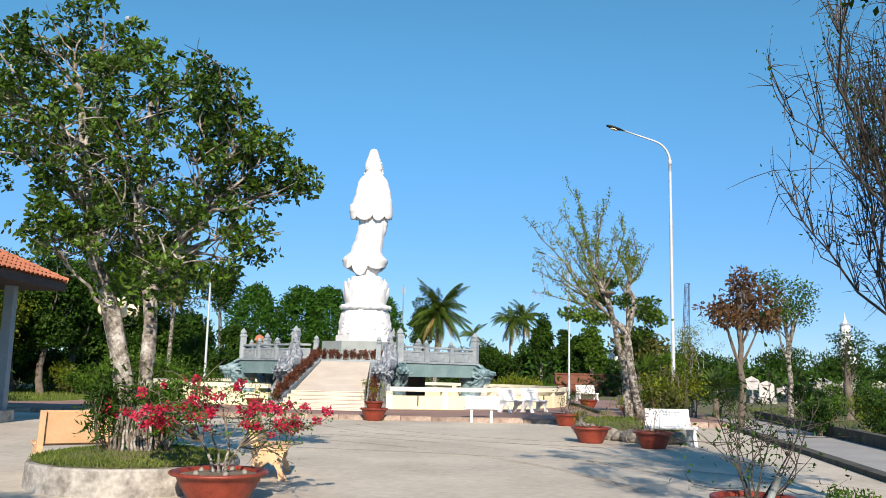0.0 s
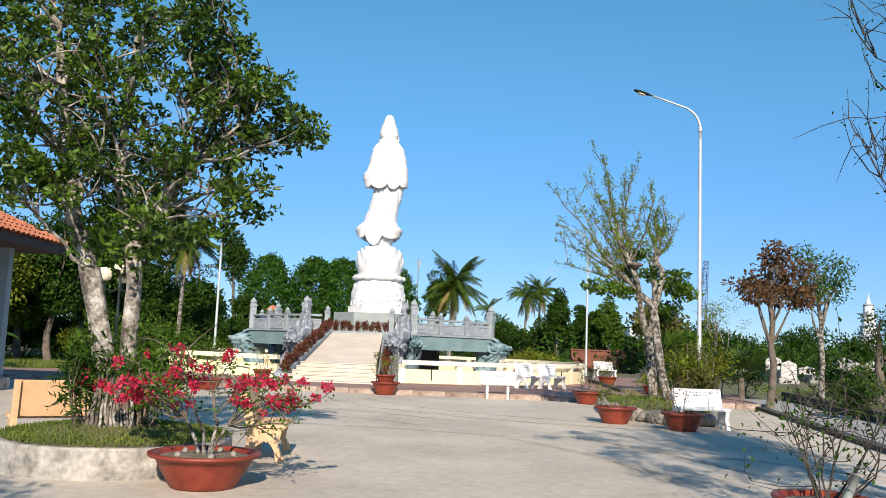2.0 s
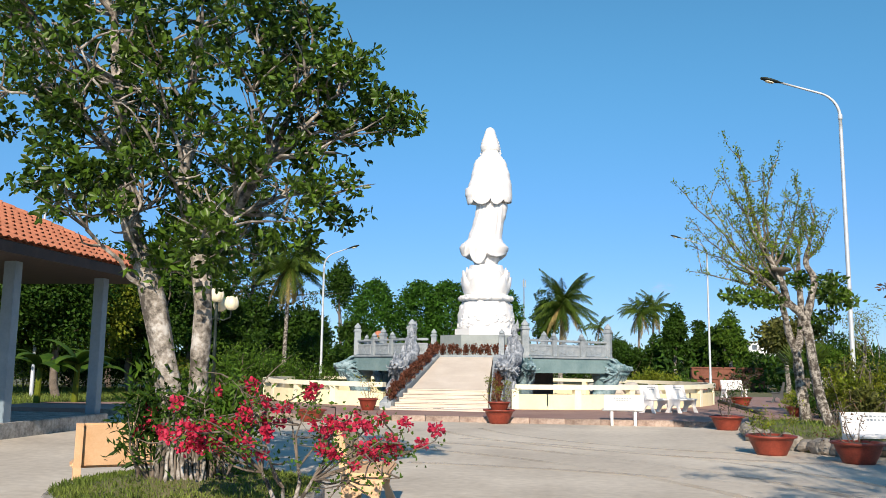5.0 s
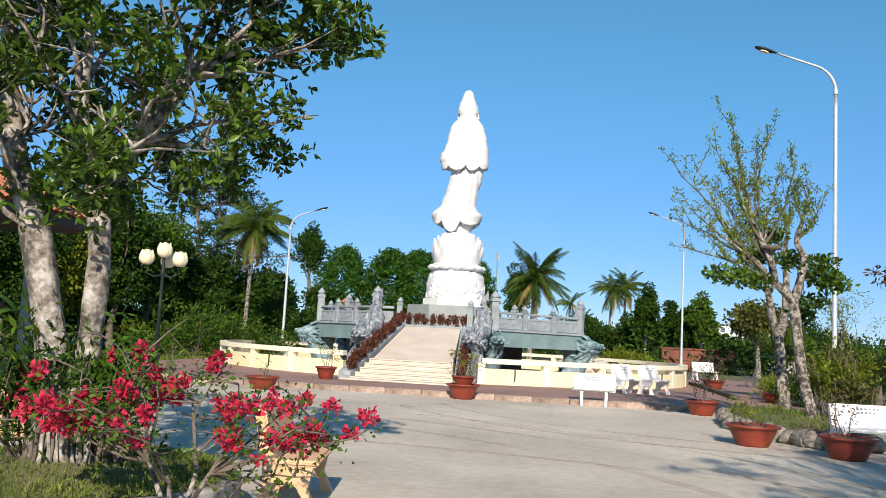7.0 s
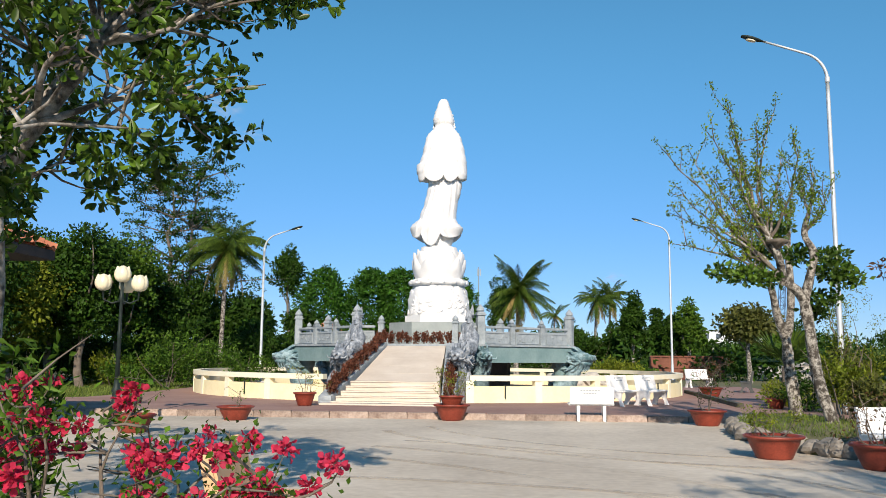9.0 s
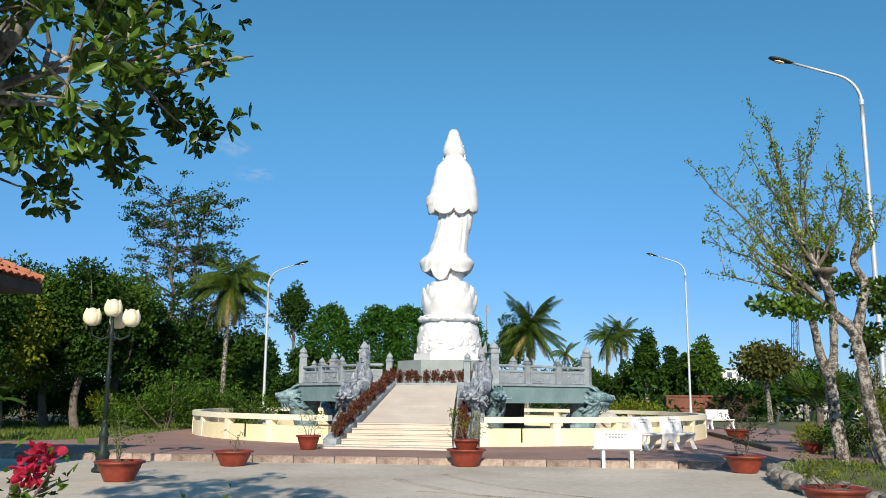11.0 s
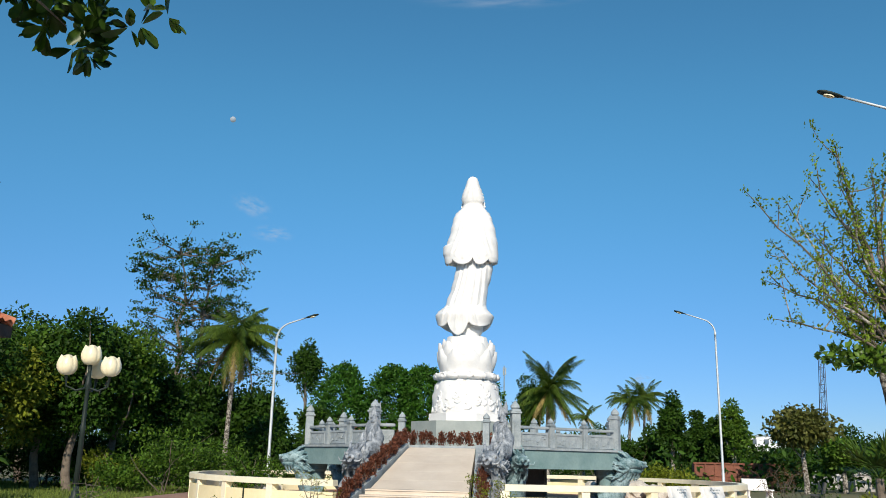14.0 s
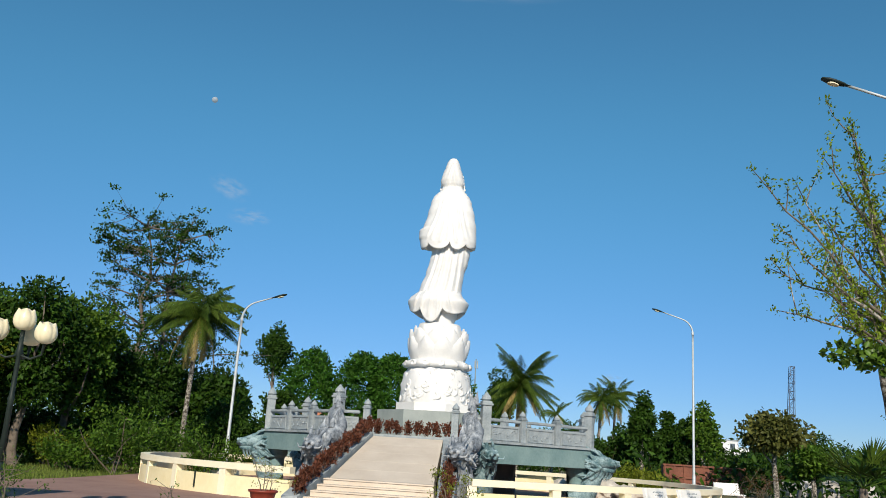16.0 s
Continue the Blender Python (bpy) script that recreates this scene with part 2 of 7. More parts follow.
def gnarl(bm, pts, radii, rng, seg=14, steps=5, rough=0.13):
    """A knotty trunk: a smooth curve through the points, with lumps and flutes on its surface."""
    P = [Vector(p) for p in pts]
    path, rad = [], []
    for i in range(len(P) - 1):
        p0, p1, p2, p3 = P[max(i - 1, 0)], P[i], P[i + 1], P[min(i + 2, len(P) - 1)]
        for k in range(steps):
            t = k / steps
            path.append(0.5 * (2 * p1 + (p2 - p0) * t + (2 * p0 - 5 * p1 + 4 * p2 - p3) * t * t + (3 * p1 - p0 - 3 * p2 + p3) * t ** 3))
            rad.append(radii[i] * (1 - t) + radii[i + 1] * t)
    path.append(P[-1])
    rad.append(radii[-1])
    n0 = len(bm.verts)
    tube(bm, path, rad, seg)
    bm.verts.ensure_lookup_table()
    ph = rng.uniform(0, 6.28, 4)
    for i, p in enumerate(path):
        for k in range(seg):
            v = bm.verts[n0 + i * seg + k]
            a = 2 * math.pi * k / seg + i * 0.11
            w = 1 + rough * (0.55 * math.sin(3 * a + ph[0] + i * 0.2) + 0.35 * math.sin(5 * a + ph[1] - i * 0.33) + 0.5 * math.sin(i * 0.9 + ph[2]) * math.sin(2 * a + ph[3])) + rng.normal() * rough * 0.22
            v.co = p + (v.co - p) * w
    return bm


def prism(bm, outline, z0, z1, m=None):
    lo = [bm.verts.new((m @ Vector((x, y, z0))) if m else (x, y, z0)) for x, y in outline]
    hi = [bm.verts.new((m @ Vector((x, y, z1))) if m else (x, y, z1)) for x, y in outline]
    n = len(lo)
    for i in range(n):
        bm.faces.new((lo[i], lo[(i + 1) % n], hi[(i + 1) % n], hi[i]))
    bm.faces.new(hi)
    bm.faces.new(list(reversed(lo)))
    return bm


def leaves(name, centres, normals, size, material, parent=None, rng=None, shape=0.42, fold=0.25, spread=1.0, droop=0.0, rounded=False):
    """Many small folded leaves in one mesh: two quads meeting at the midrib."""
    rng = rng or np.random.RandomState(1)
    c = np.asarray(centres, float)
    n = len(c)
    d = rng.normal(size=(n, 3)) * spread + np.asarray(normals, float)
    d[:, 2] -= droop
    d /= np.linalg.norm(d, axis=1)[:, None] + 1e-9
    side = np.cross(d, rng.normal(size=(n, 3)))
    side /= np.linalg.norm(side, axis=1)[:, None] + 1e-9
    up = np.cross(side, d)
    s = (size * rng.uniform(0.65, 1.25, n))[:, None]
    w = s * shape
    if rounded:
        outline = ((0.0, 0.0), (0.3, 0.36), (0.66, 0.5), (0.92, 0.28), (1.0, 0.0), (0.92, -0.28), (0.66, -0.5), (0.3, -0.36))
        quads = np.array([[0, 1, 2, 8], [8, 2, 3, 4], [0, 8, 6, 7], [8, 4, 5, 6]])
    else:
        outline = ((0.0, 0.0), (0.45, 0.5), (1.0, 0.0), (0.45, -0.5))
        quads = np.array([[0, 1, 2, 4], [0, 4, 2, 3]])
    nv = len(outline) + 1
    v = np.empty((n, nv, 3))
    for k, (p, q) in enumerate(outline):
        v[:, k] = c + d * s * p + side * w * q + up * w * fold * abs(q) * 2
    v[:, nv - 1] = c + d * s * 0.6
    base = np.arange(n)[:, None, None] * nv
    f = (base + quads[None]).reshape(-1, 4)
    me = bpy.data.meshes.new(name)
    me.vertices.add(n * nv)
    me.vertices.foreach_set("co", v.ravel())
    me.loops.add(f.size)
    me.loops.foreach_set("vertex_index", f.ravel().astype(np.int32))
    me.polygons.add(len(f))
    me.polygons.foreach_set("loop_start", (np.arange(len(f)) * 4).astype(np.int32))
    me.update(calc_edges=True)
    me.validate()
    me.materials.append(material)
    ob = new(name, me)
    ob.parent = parent
    return ob


def blob_points(rng, blobs, n, shell=0.55):
    """Leaf places and outward ways in a set of ellipsoid clumps (x, y, z, rx, ry, rz)."""
    b = np.array(blobs, float)
    wgt = b[:, 3] * b[:, 4] + b[:, 5] * b[:, 3]
    idx = rng.choice(len(b), n, p=wgt / wgt.sum())
    d = rng.normal(size=(n, 3))
    d /= np.linalg.norm(d, axis=1)[:, None]
    r = 1 - shell * rng.rand(n) ** 1.6
    r *= 0.82 + 0.36 * rng.rand(n)
    return b[idx, :3] + d * r[:, None] * b[idx, 3:], d


def clumps(rng, centre, radii, n, size, cone=0.0):
    """Random clumps filling an ellipsoid, for an uneven crown."""
    out = []
    for _ in range(n):
        d = Vector(rng.normal(size=3)).normalized() * (rng.rand() ** 0.45)
        s = size * rng.uniform(0.6, 1.3) * (1 - 0.45 * cone * max(0.0, d.z))
        taper = 1 - cone * 0.5 * (d.z + 1)
        d.x, d.y = d.x * taper, d.y * taper
        out.append((centre[0] + d.x * radii[0], centre[1] + d.y * radii[1], centre[2] + d.z * radii[2], s, s, s * rng.uniform(0.6, 0.95)))
    return out


def limb_path(rng, a, b, n=6, bend=0.08):
    a, b = Vector(a), Vector(b)
    ln = (b - a).length
    off = Vector(rng.normal(size=3)) * ln * bend
    return [a.lerp(b, k / (n - 1)) + off * math.sin(math.pi * k / (n - 1)) + Vector(rng.normal(size=3)) * ln * 0.012 * (0 < k < n - 1) for k in range(n)]


def crown_tree(name, x, y, h, crown, radius, seed, bark, leafm, count, leaf, label, cl=14, cs=None, trunk_r=0.16, category="tree", lean=(0, 0), limbs=7, z=0.0, shell=0.55, group="", droop=0.3, broad=0.45, cone=0.0):
    """A tapered trunk, limbs into the crown, and clumps of small leaves."""
    rng = np.random.RandomState(seed)
    e = thing(name, x, y, z, 0, label, category, group)
    cz = h - crown
    top = Vector((lean[0], lean[1], cz))
    bm = bmesh.new()
    pts = limb_path(rng, (0, 0, -0.05), top, 7, 0.03)
    tube(bm, pts, [trunk_r * (1.25 - 0.6 * k / 6) for k in range(7)], 9)
    part("trunk", bm, bark, e, smooth=True)
    bl = clumps(rng, (top.x, top.y, cz + crown * 0.15), (radius * 0.75, radius * 0.75, crown * 0.72), cl, cs or radius * 0.42, cone)
    for k in range(limbs):
        b = bl[k % len(bl)]
        p = limb_path(rng, pts[3 + k % 4], b[:3], 5, 0.1)
        part("limb", tube(bmesh.new(), p, [trunk_r * 0.45, trunk_r * 0.36, trunk_r * 0.27, trunk_r * 0.18, trunk_r * 0.08], 6), bark, e, smooth=True)
    c, d = blob_points(rng, bl, count, shell)
    leaves("crown", c, d * 0.6, leaf, leafm, e, rng, shape=broad, droop=droop)
    return e


def palm(name, x, y, h, seed, label, fronds=20, length=2.6, lean=(0.4, 0.0), trunk=0.14, z=0.0):
    rng = np.random.RandomState(seed)
    e = thing(name, x, y, z, 0, label, "palm tree")
    bm = bmesh.new()
    top = Vector((lean[0], lean[1], h))
    pts = [Vector((lean[0] * (k / 7) ** 1.6, lean[1] * (k / 7) ** 1.6, h * k / 7 - 0.05 * (k == 0))) for k in range(8)]
    tube(bm, pts, [trunk * (1.5 if k == 0 else 1.05 - 0.3 * k / 7) for k in range(8)], 9)
    part("trunk", bm, BARK_WHITE, e, smooth=True)
    for f in range(fronds):
        a = 2 * math.pi * (f * 0.381966) + rng.uniform(-0.2, 0.2)
        el = rng.uniform(-0.75, 1.45)
        dead = f % 6 == 5
        if dead:
            el = rng.uniform(-1.2, -0.6)
        ln = length * rng.uniform(0.8, 1.1)
        rib = []
        p = top.copy()
        e2 = el
        for k in range(11):
            rib.append(p.copy())
            p = p + Vector((math.cos(a) * math.cos(e2), math.sin(a) * math.cos(e2), math.sin(e2))) * ln / 10
            e2 -= rng.uniform(0.10, 0.21) * (1.0 if el > 0.2 else 0.45) * (1 - 0.35 * (el > 1.0))
        bm = bmesh.new()
        tube(bm, rib, [0.03 * (1 - k / 11) + 0.004 for k in range(11)], 5)
        sidev = Vector((-math.sin(a), math.cos(a), 0))
        for k in range(1, 11):
            for j in range(4):
                q = rib[k - 1].lerp(rib[k], j / 4)
                d = (rib[k] - rib[k - 1]).normalized()
                bl = ln * 0.22 * math.sin(math.pi * (0.12 + 0.82 * (k + j / 4) / 11))
                for s in (-1, 1):
                    tip = q + (sidev * s * 0.8 + d * 0.55 - Vector((0, 0, 0.6 + 0.6 * rng.rand()))).normalized() * bl
                    w = d * (0.0095 * length)
                    v = [bm.verts.new(t) for t in (q - w, q + w, q.lerp(tip, 0.6) + w * 0.8, tip, q.lerp(tip, 0.6) - w * 0.8)]
                    bm.faces.new(v)
        part("frond", bm, DRY_FROND if dead else PALM_LEAF, e, "dry yellow-brown frond" if dead else "")
    for k in range(7):
        a = k * 2.4
        bm = bmesh.new()
        bmesh.ops.create_icosphere(bm, subdivisions=2, radius=0.1, matrix=Matrix.Translation(top + Vector((math.cos(a) * 0.2, math.sin(a) * 0.2, -0.25 - 0.03 * (k % 3)))))
        part("coconut", bm, DRY_FROND, e, "yellow-brown coconut", smooth=True)
    return e


# ---------------------------------------------------------------- ground
def sheet(name, outline, z0, z1, material, label, kind="structure", category="ground"):
    bm = prism(bmesh.new(), outline, z0, z1)
    return tagged(part(name, bm, material), label, category, "", kind)


sheet("ground", [(-900, -500), (900, -500), (900, 1500), (-900, 1500)], -0.6, -0.03, GRASSLAND, "dry green grass and earth reaching the horizon")
sheet("road", [(-12.0, -30), (5.7, -30), (5.7, 28.0), (-13.6, 28.0), (-13.6, 24.0), (-12.0, 24.0)], -0.3, 0.0, CONCRETE, "pale grey sunlit concrete yard", category="yard")
sheet("pavement", [(-18.5, 28.22), (9.6, 28.22), (10.6, 34), (11.5, 52), (-15.2, 52), (-14.7, 42), (-14.5, 36.8), (-14.8, 34.0), (-16.1, 32.9), (-18.5, 31.8)], -0.3, 0.15, PAVING, "dull red brick-coloured pavement round the monument", category="pavement")

kerb_e = thing("kerb", 0, 28.1, 0, 0, "weathered stone kerb along the red pavement", "kerb", "", "structure")
km = bpy.data.meshes.new("kerb_stone")
bm = box(bmesh.new(), 0.985, 0.22, 0.2, Matrix.Translation((0, 0, -0.04)), 0.018)
bm.to_mesh(km)
bm.free()
km.materials.append(KERB)
for k in range(24):
    add_mesh("kerb_stone", km, kerb_e, pose(-13.7 + k * 1.0, random.uniform(-0.01, 0.01), random.uniform(-0.008, 0.006), 0, 0, random.uniform(-0.4, 0.4)))

# ---------------------------------------------------------------- monument
MON = (-3.62, 41.6)
MON_RZ = -2.8
DECK = 1.95


MON_SIZE = Matrix.Translation((-0.6, 8.0, 1.6)) @ Matrix.Scale(1.04, 4) @ Matrix.Translation((0.6, -8.0, -1.6))


def mon(x, y, z=0.0, rz=0.0):
    return MON_SIZE @ pose(MON[0], MON[1], 0, 0, 0, MON_RZ) @ pose(x, y, z, 0, 0, rz)


def octagon(apothem, turn=22.5):
    r = apothem / math.cos(math.pi / 8)
    return [(r * math.cos(radians(turn + 45 * k)), r * math.sin(radians(turn + 45 * k))) for k in range(8)]


AP = 5.5
platform = thing("platform", 0, 0, 0, 0, "octagonal raised platform with teal slab and dark core", "platform", "", "structure")
platform.matrix_basis = mon(0, 0)
part("slab", prism(bmesh.new(), octagon(AP), 1.38, DECK), TEAL_STONE, platform)
part("cornice", prism(bmesh.new(), octagon(AP + 0.06), DECK, DECK + 0.07), GREY_STONE, platform)
for cx_, cy_ in octagon(AP - 0.5):
    bm = lathe(bmesh.new(), [(0.36, 0.08), (0.36, 0.2), (0.27, 0.26), (0.26, 1.1), (0.33, 1.2), (0.34, 1.375)], 20)
    part("column", bm, TEAL_STONE, platform, "teal painted round column", smooth=False).location = (cx_, cy_, 0)
part("core", prism(bmesh.new(), octagon(2.9), 0.05, 1.38), DARK_VOID, platform)


def finial_post(parent, x, y, z, w, h, rz=0, name="post"):
    """Square stone post with a cap and a lotus bud."""
    bm = bmesh.new()
    box(bm, w, w, h, None, 0.012)
    box(bm, w * 0.55, 0.02, h * 0.6, pose(0, -w / 2, h * 0.18), 0.006)
    box(bm, w * 1.3, w * 1.3, w * 0.22, Matrix.Translation((0, 0, h)), 0.012)
    box(bm, w * 1.05, w * 1.05, w * 0.25, Matrix.Translation((0, 0, h + w * 0.22)), 0.01)
    z1 = h + w * 0.47
    lathe(bm, [(w * 0.36, z1), (w * 0.55, z1 + w * 0.2), (w * 0.5, z1 + w * 0.45), (w * 0.25, z1 + w * 0.75), (w * 0.05, z1 + w * 1.0)], 12)
    ob = part(name, bm, GREY_STONE, parent)
    ob.matrix_basis = pose(x, y, z, 0, 0, rz)
    return ob


def rail_panel(parent, x, y, z, length, rz):
    """Carved stone panel with a frame and a relief field, and a handrail above."""
    bm = bmesh.new()
    box(bm, length, 0.09, 0.46, None, 0.008)
    for s in (-1, 1):
        box(bm, length * 0.92, 0.03, 0.035, pose(0, s * 0.055, 0.03), 0.006)
        box(bm, length * 0.92, 0.03, 0.035, pose(0, s * 0.055, 0.39), 0.006)
        for t in (-0.44, 0.44):
            box(bm, 0.035, 0.03, 0.39, pose(t * length, s * 0.055, 0.03), 0.006)
        rr = random.Random(int(x * 100) + int(y * 10))
        for k in range(9):
            px = (rr.random() - 0.5) * length * 0.7
            pz = 0.12 + rr.random() * 0.22
            a = rr.random() * 3
            pts = [(px + 0.09 * math.cos(a + j * 0.7), s * 0.05, pz + 0.06 * math.sin(a + j * 0.9)) for j in range(5)]
            tube(bm, pts, [0.008, 0.018, 0.02, 0.016, 0.006], 5)
    ob = part("panel", bm, GREY_STONE, parent)
    ob.matrix_basis = pose(x, y, z, 0, 0, rz)
    bm = bmesh.new()
    box(bm, length + 0.05, 0.15, 0.09, None, 0.02)
    ob = part("handrail", bm, GREY_STONE, parent)
    ob.matrix_basis = pose(x, y, z + 0.56, 0, 0, rz)


balustrade = thing("balustrade", 0, 0, 0, 0, "carved blue-grey stone balustrade with lotus-bud posts", "balustrade")
balustrade.matrix_basis = mon(0, 0)
oc = octagon(AP - 0.16)
z0 = DECK + 0.07
for k in range(8):
    ax, ay = oc[k]
    bx, by = oc[(k + 1) % 8]
    finial_post(balustrade, ax, ay, z0, 0.27, 1.0, 22.5 + 45 * k + 90, "corner_post")
    rz = math.degrees(math.atan2(by - ay, bx - ax))
    ln = math.hypot(bx - ax, by - ay)
    if k == 5:
        for f, s in ((0.09, 1), (0.91, -1)):
            rail_panel(balustrade, ax + (bx - ax) * f, ay + (by - ay) * f, z0, 0.5, rz)
        for f in (0.2, 0.8):
            finial_post(balustrade, ax + (bx - ax) * f, ay + (by - ay) * f, z0, 0.2, 0.72, rz, "rail_post")
        continue
    for j in range(3):
        f = (j + 0.5) / 3
        rail_panel(balustrade, ax + (bx - ax) * f, ay + (by - ay) * f, z0, ln / 3 - 0.3, rz)
        if j:
            f = j / 3
            finial_post(balustrade, ax + (bx - ax) * f, ay + (by - ay) * f, z0, 0.19, 0.66, rz, "rail_post")

# stair: five beige steps, then a smooth ramp of slabs, narrowing upwards
stair = thing("staircase", 0, 0, 0, 0, "beige granite steps and ramp rising to the statue", "stairs", "", "structure")
stair.matrix_basis = mon(0, 0)
Y0, Y1 = -11.05, -5.62
for k in range(5):
    zb = 0.15 + 0.135 * (k + 1)
    ya = Y0 + 0.36 * k
    w = 1.58 - 0.055 * k
    bm = prism(bmesh.new(), [(-w, ya), (w, ya), (w, ya + 0.38), (-w, ya + 0.38)], zb - 0.2, zb - 0.035)
    prism(bm, [(-w, ya - 0.03), (w, ya - 0.03), (w, ya + 0.38), (-w, ya + 0.38)], zb - 0.033, zb)
    part("step", bm, STEP, stair)
RY, RZ = Y0 + 1.8, 0.82
for k in range(5):
    t0, t1 = k / 5, (k + 1) / 5 - 0.002
    w0, w1 = 1.31 - 0.28 * t0, 1.31 - 0.28 * t1
    y0_, y1_ = RY + (Y1 - RY) * t0, RY + (Y1 - RY) * t1
    za, zb = RZ + (DECK - RZ) * t0, RZ + (DECK - RZ) * t1
    bm = bmesh.new()
    vs = [bm.verts.new(v) for v in ((-w0, y0_, za - 0.3), (w0, y0_, za - 0.3), (w1, y1_, zb - 0.3), (-w1, y1_, zb - 0.3), (-w0, y0_, za), (w0, y0_, za), (w1, y1_, zb), (-w1, y1_, zb))]
    for f in ((3, 2, 1, 0), (4, 5, 6, 7), (0, 1, 5, 4), (1, 2, 6, 5), (2, 3, 7, 6), (3, 0, 4, 7)):
        bm.faces.new([vs[i] for i in f])
    part("ramp_slab", bm, STEP, stair)
part("landing", prism(bmesh.new(), [(-1.8, Y0 - 0.45), (1.8, Y0 - 0.45), (1.8, Y0), (-1.8, Y0)], 0.1, 0.25), STEP, stair)
bm = box(bmesh.new(), 0.36, 0.02, 0.09, pose(0, Y0 - 0.035, 0.17), 0.004)
plaque = part("plaque", bm, DARK_IRON, stair, "small dark engraved plaque")
for k in range(6):
    part("writing_bar", box(bmesh.new(), 0.035, 0.006, 0.035, pose(-0.13 + 0.052 * k, Y0 - 0.047, 0.2), 0), WHITE_PAINT, plaque, "pale engraved letter")
for s in (-1, 1):
    bm = bmesh.new()
    lo = [(s * 1.6, Y0 + 0.1, 0.12), (s * 1.98, Y0 + 0.1, 0.12), (s * 1.6, Y1, 0.12), (s * 1.05, Y1, 0.12)]
    hi = [(s * 1.6, Y0 + 0.1, 0.42), (s * 1.98, Y0 + 0.1, 0.42), (s * 1.6, Y1, DECK + 0.1), (s * 1.05, Y1, DECK + 0.1)]
    vs = [bm.verts.new(v) for v in lo + hi]
    for f in ((0, 1, 2, 3), (4, 5, 6, 7), (0, 1, 5, 4), (1, 2, 6, 5), (2, 3, 7, 6), (3, 0, 4, 7)):
        bm.faces.new([vs[i] for i in f])
    bmesh.ops.recalc_face_normals(bm, faces=bm.faces)
    part("stringer", bm, GREY_STONE, stair)

# statue pedestal and figure
plinth = thing("plinth", 0, 0, 0, 0, "grey-green granite plinth under the white pedestal", "plinth", "", "structure")
plinth.matrix_basis = mon(-0.05, 0.2)
part("lower_block", prism(bmesh.new(), octagon(1.96), DECK, DECK + 0.45), PLINTH, plinth)
part("upper_block", prism(bmesh.new(), octagon(1.93), DECK + 0.455, 2.95), PLINTH, plinth)


def petal(bm, a, r, z, w, h, tilt):
    """A cupped lotus petal with a pointed, curled tip."""
    m = Matrix.Rotation(a, 4, "Z") @ Matrix.Translation((r, 0, z)) @ Matrix.Rotation(tilt, 4, "Y")
    rows = 6
    grid = []
    for i in range(rows):
        t = i / (rows - 1)
        ww = w * (math.sin(math.pi * (0.25 + 0.72 * t)) ** 0.8)
        line = []
        for j in range(5):
            u = j / 2 - 1
            line.append(bm.verts.new(m @ Vector((0.16 * h * (1 - u * u) * math.sin(math.pi * t * 0.8) + 0.05 * h * t ** 4, u * ww / 2, h * t))))
        grid.append(line)
    for i in range(rows - 1):
        for j in range(4):
            bm.faces.new((grid[i][j], grid[i][j + 1], grid[i + 1][j + 1], grid[i + 1][j]))


ped = thing("lotus_pedestal", 0, 0, 2.95, 0, "white carved pedestal of clouds and lotus petals", "pedestal")
ped.matrix_basis = mon(-0.05, 0.2, 2.95)
rng = np.random.RandomState(4)
bm = bmesh.new()
prism(bm, octagon(1.32), 0, 0.3)
part("foot", bm, WHITE_STONE, ped)
bm = lathe(bmesh.new(), [(1.22, 0.12), (1.27, 0.4), (1.26, 0.95), (1.16, 1.35), (1.02, 1.6)], 48, wobble=lambda a, z: 1 + 0.03 * math.sin(a * 8 + z * 5) + 0.025 * math.sin(a * 17 - z * 9))
for k in range(110):
    a, z = rng.uniform(0, 6.28), rng.uniform(0.4, 1.42)
    r = 1.22 - 0.2 * max(0, (z - 0.9)) / 0.7
    pts = [((r + 0.03) * math.cos(a + 0.09 * math.sin(j * 1.1)), (r + 0.03) * math.sin(a + 0.09 * math.sin(j * 1.1)), z + 0.09 * math.cos(j * 1.1) - 0.02 * j) for j in range(7)]
    tube(bm, pts, [0.02, 0.04, 0.055, 0.06, 0.05, 0.035, 0.015], 6)
part("cloud_block", bm, WHITE_STONE, ped, smooth=True)
bm = lathe(bmesh.new(), [(0.95, 1.52), (1.2, 1.6), (1.24, 1.72), (1.1, 1.82), (0.9, 1.86)], 48, wobble=lambda a, z: 1 + 0.04 * math.sin(a * 12))
for k in range(14):
    a = 2 * math.pi * k / 14
    pts = [(1.2 * math.cos(a + 0.1 * math.sin(j)), 1.2 * math.sin(a + 0.1 * math.sin(j)), 1.7 + 0.08 * math.cos(j)) for j in range(8)]
    tube(bm, pts, [0.03, 0.05, 0.055, 0.05, 0.045, 0.04, 0.03, 0.02], 6)
part("cloud_rim", bm, WHITE_STONE, ped, smooth=True)
part("lotus_heart", lathe(bmesh.new(), [(0.85, 1.8), (0.98, 2.1), (0.98, 2.7), (0.8, 3.05), (0.75, 3.2)], 32), WHITE_STONE, ped, smooth=True)
for row, (n, r, z, w, h, tl) in enumerate(((10, 0.95, 1.82, 0.78, 0.86, 0.1), (10, 0.96, 2.12, 0.76, 0.84, 0.02), (9, 0.9, 2.42, 0.72, 0.68, -0.1))):
    for k in range(n):
        bm = bmesh.new()
        petal(bm, 2 * math.pi * (k + 0.5 * (row % 2)) / n, r, z, w, h, tl)
        part("petal", bm, WHITE_STONE, ped, smooth=True)


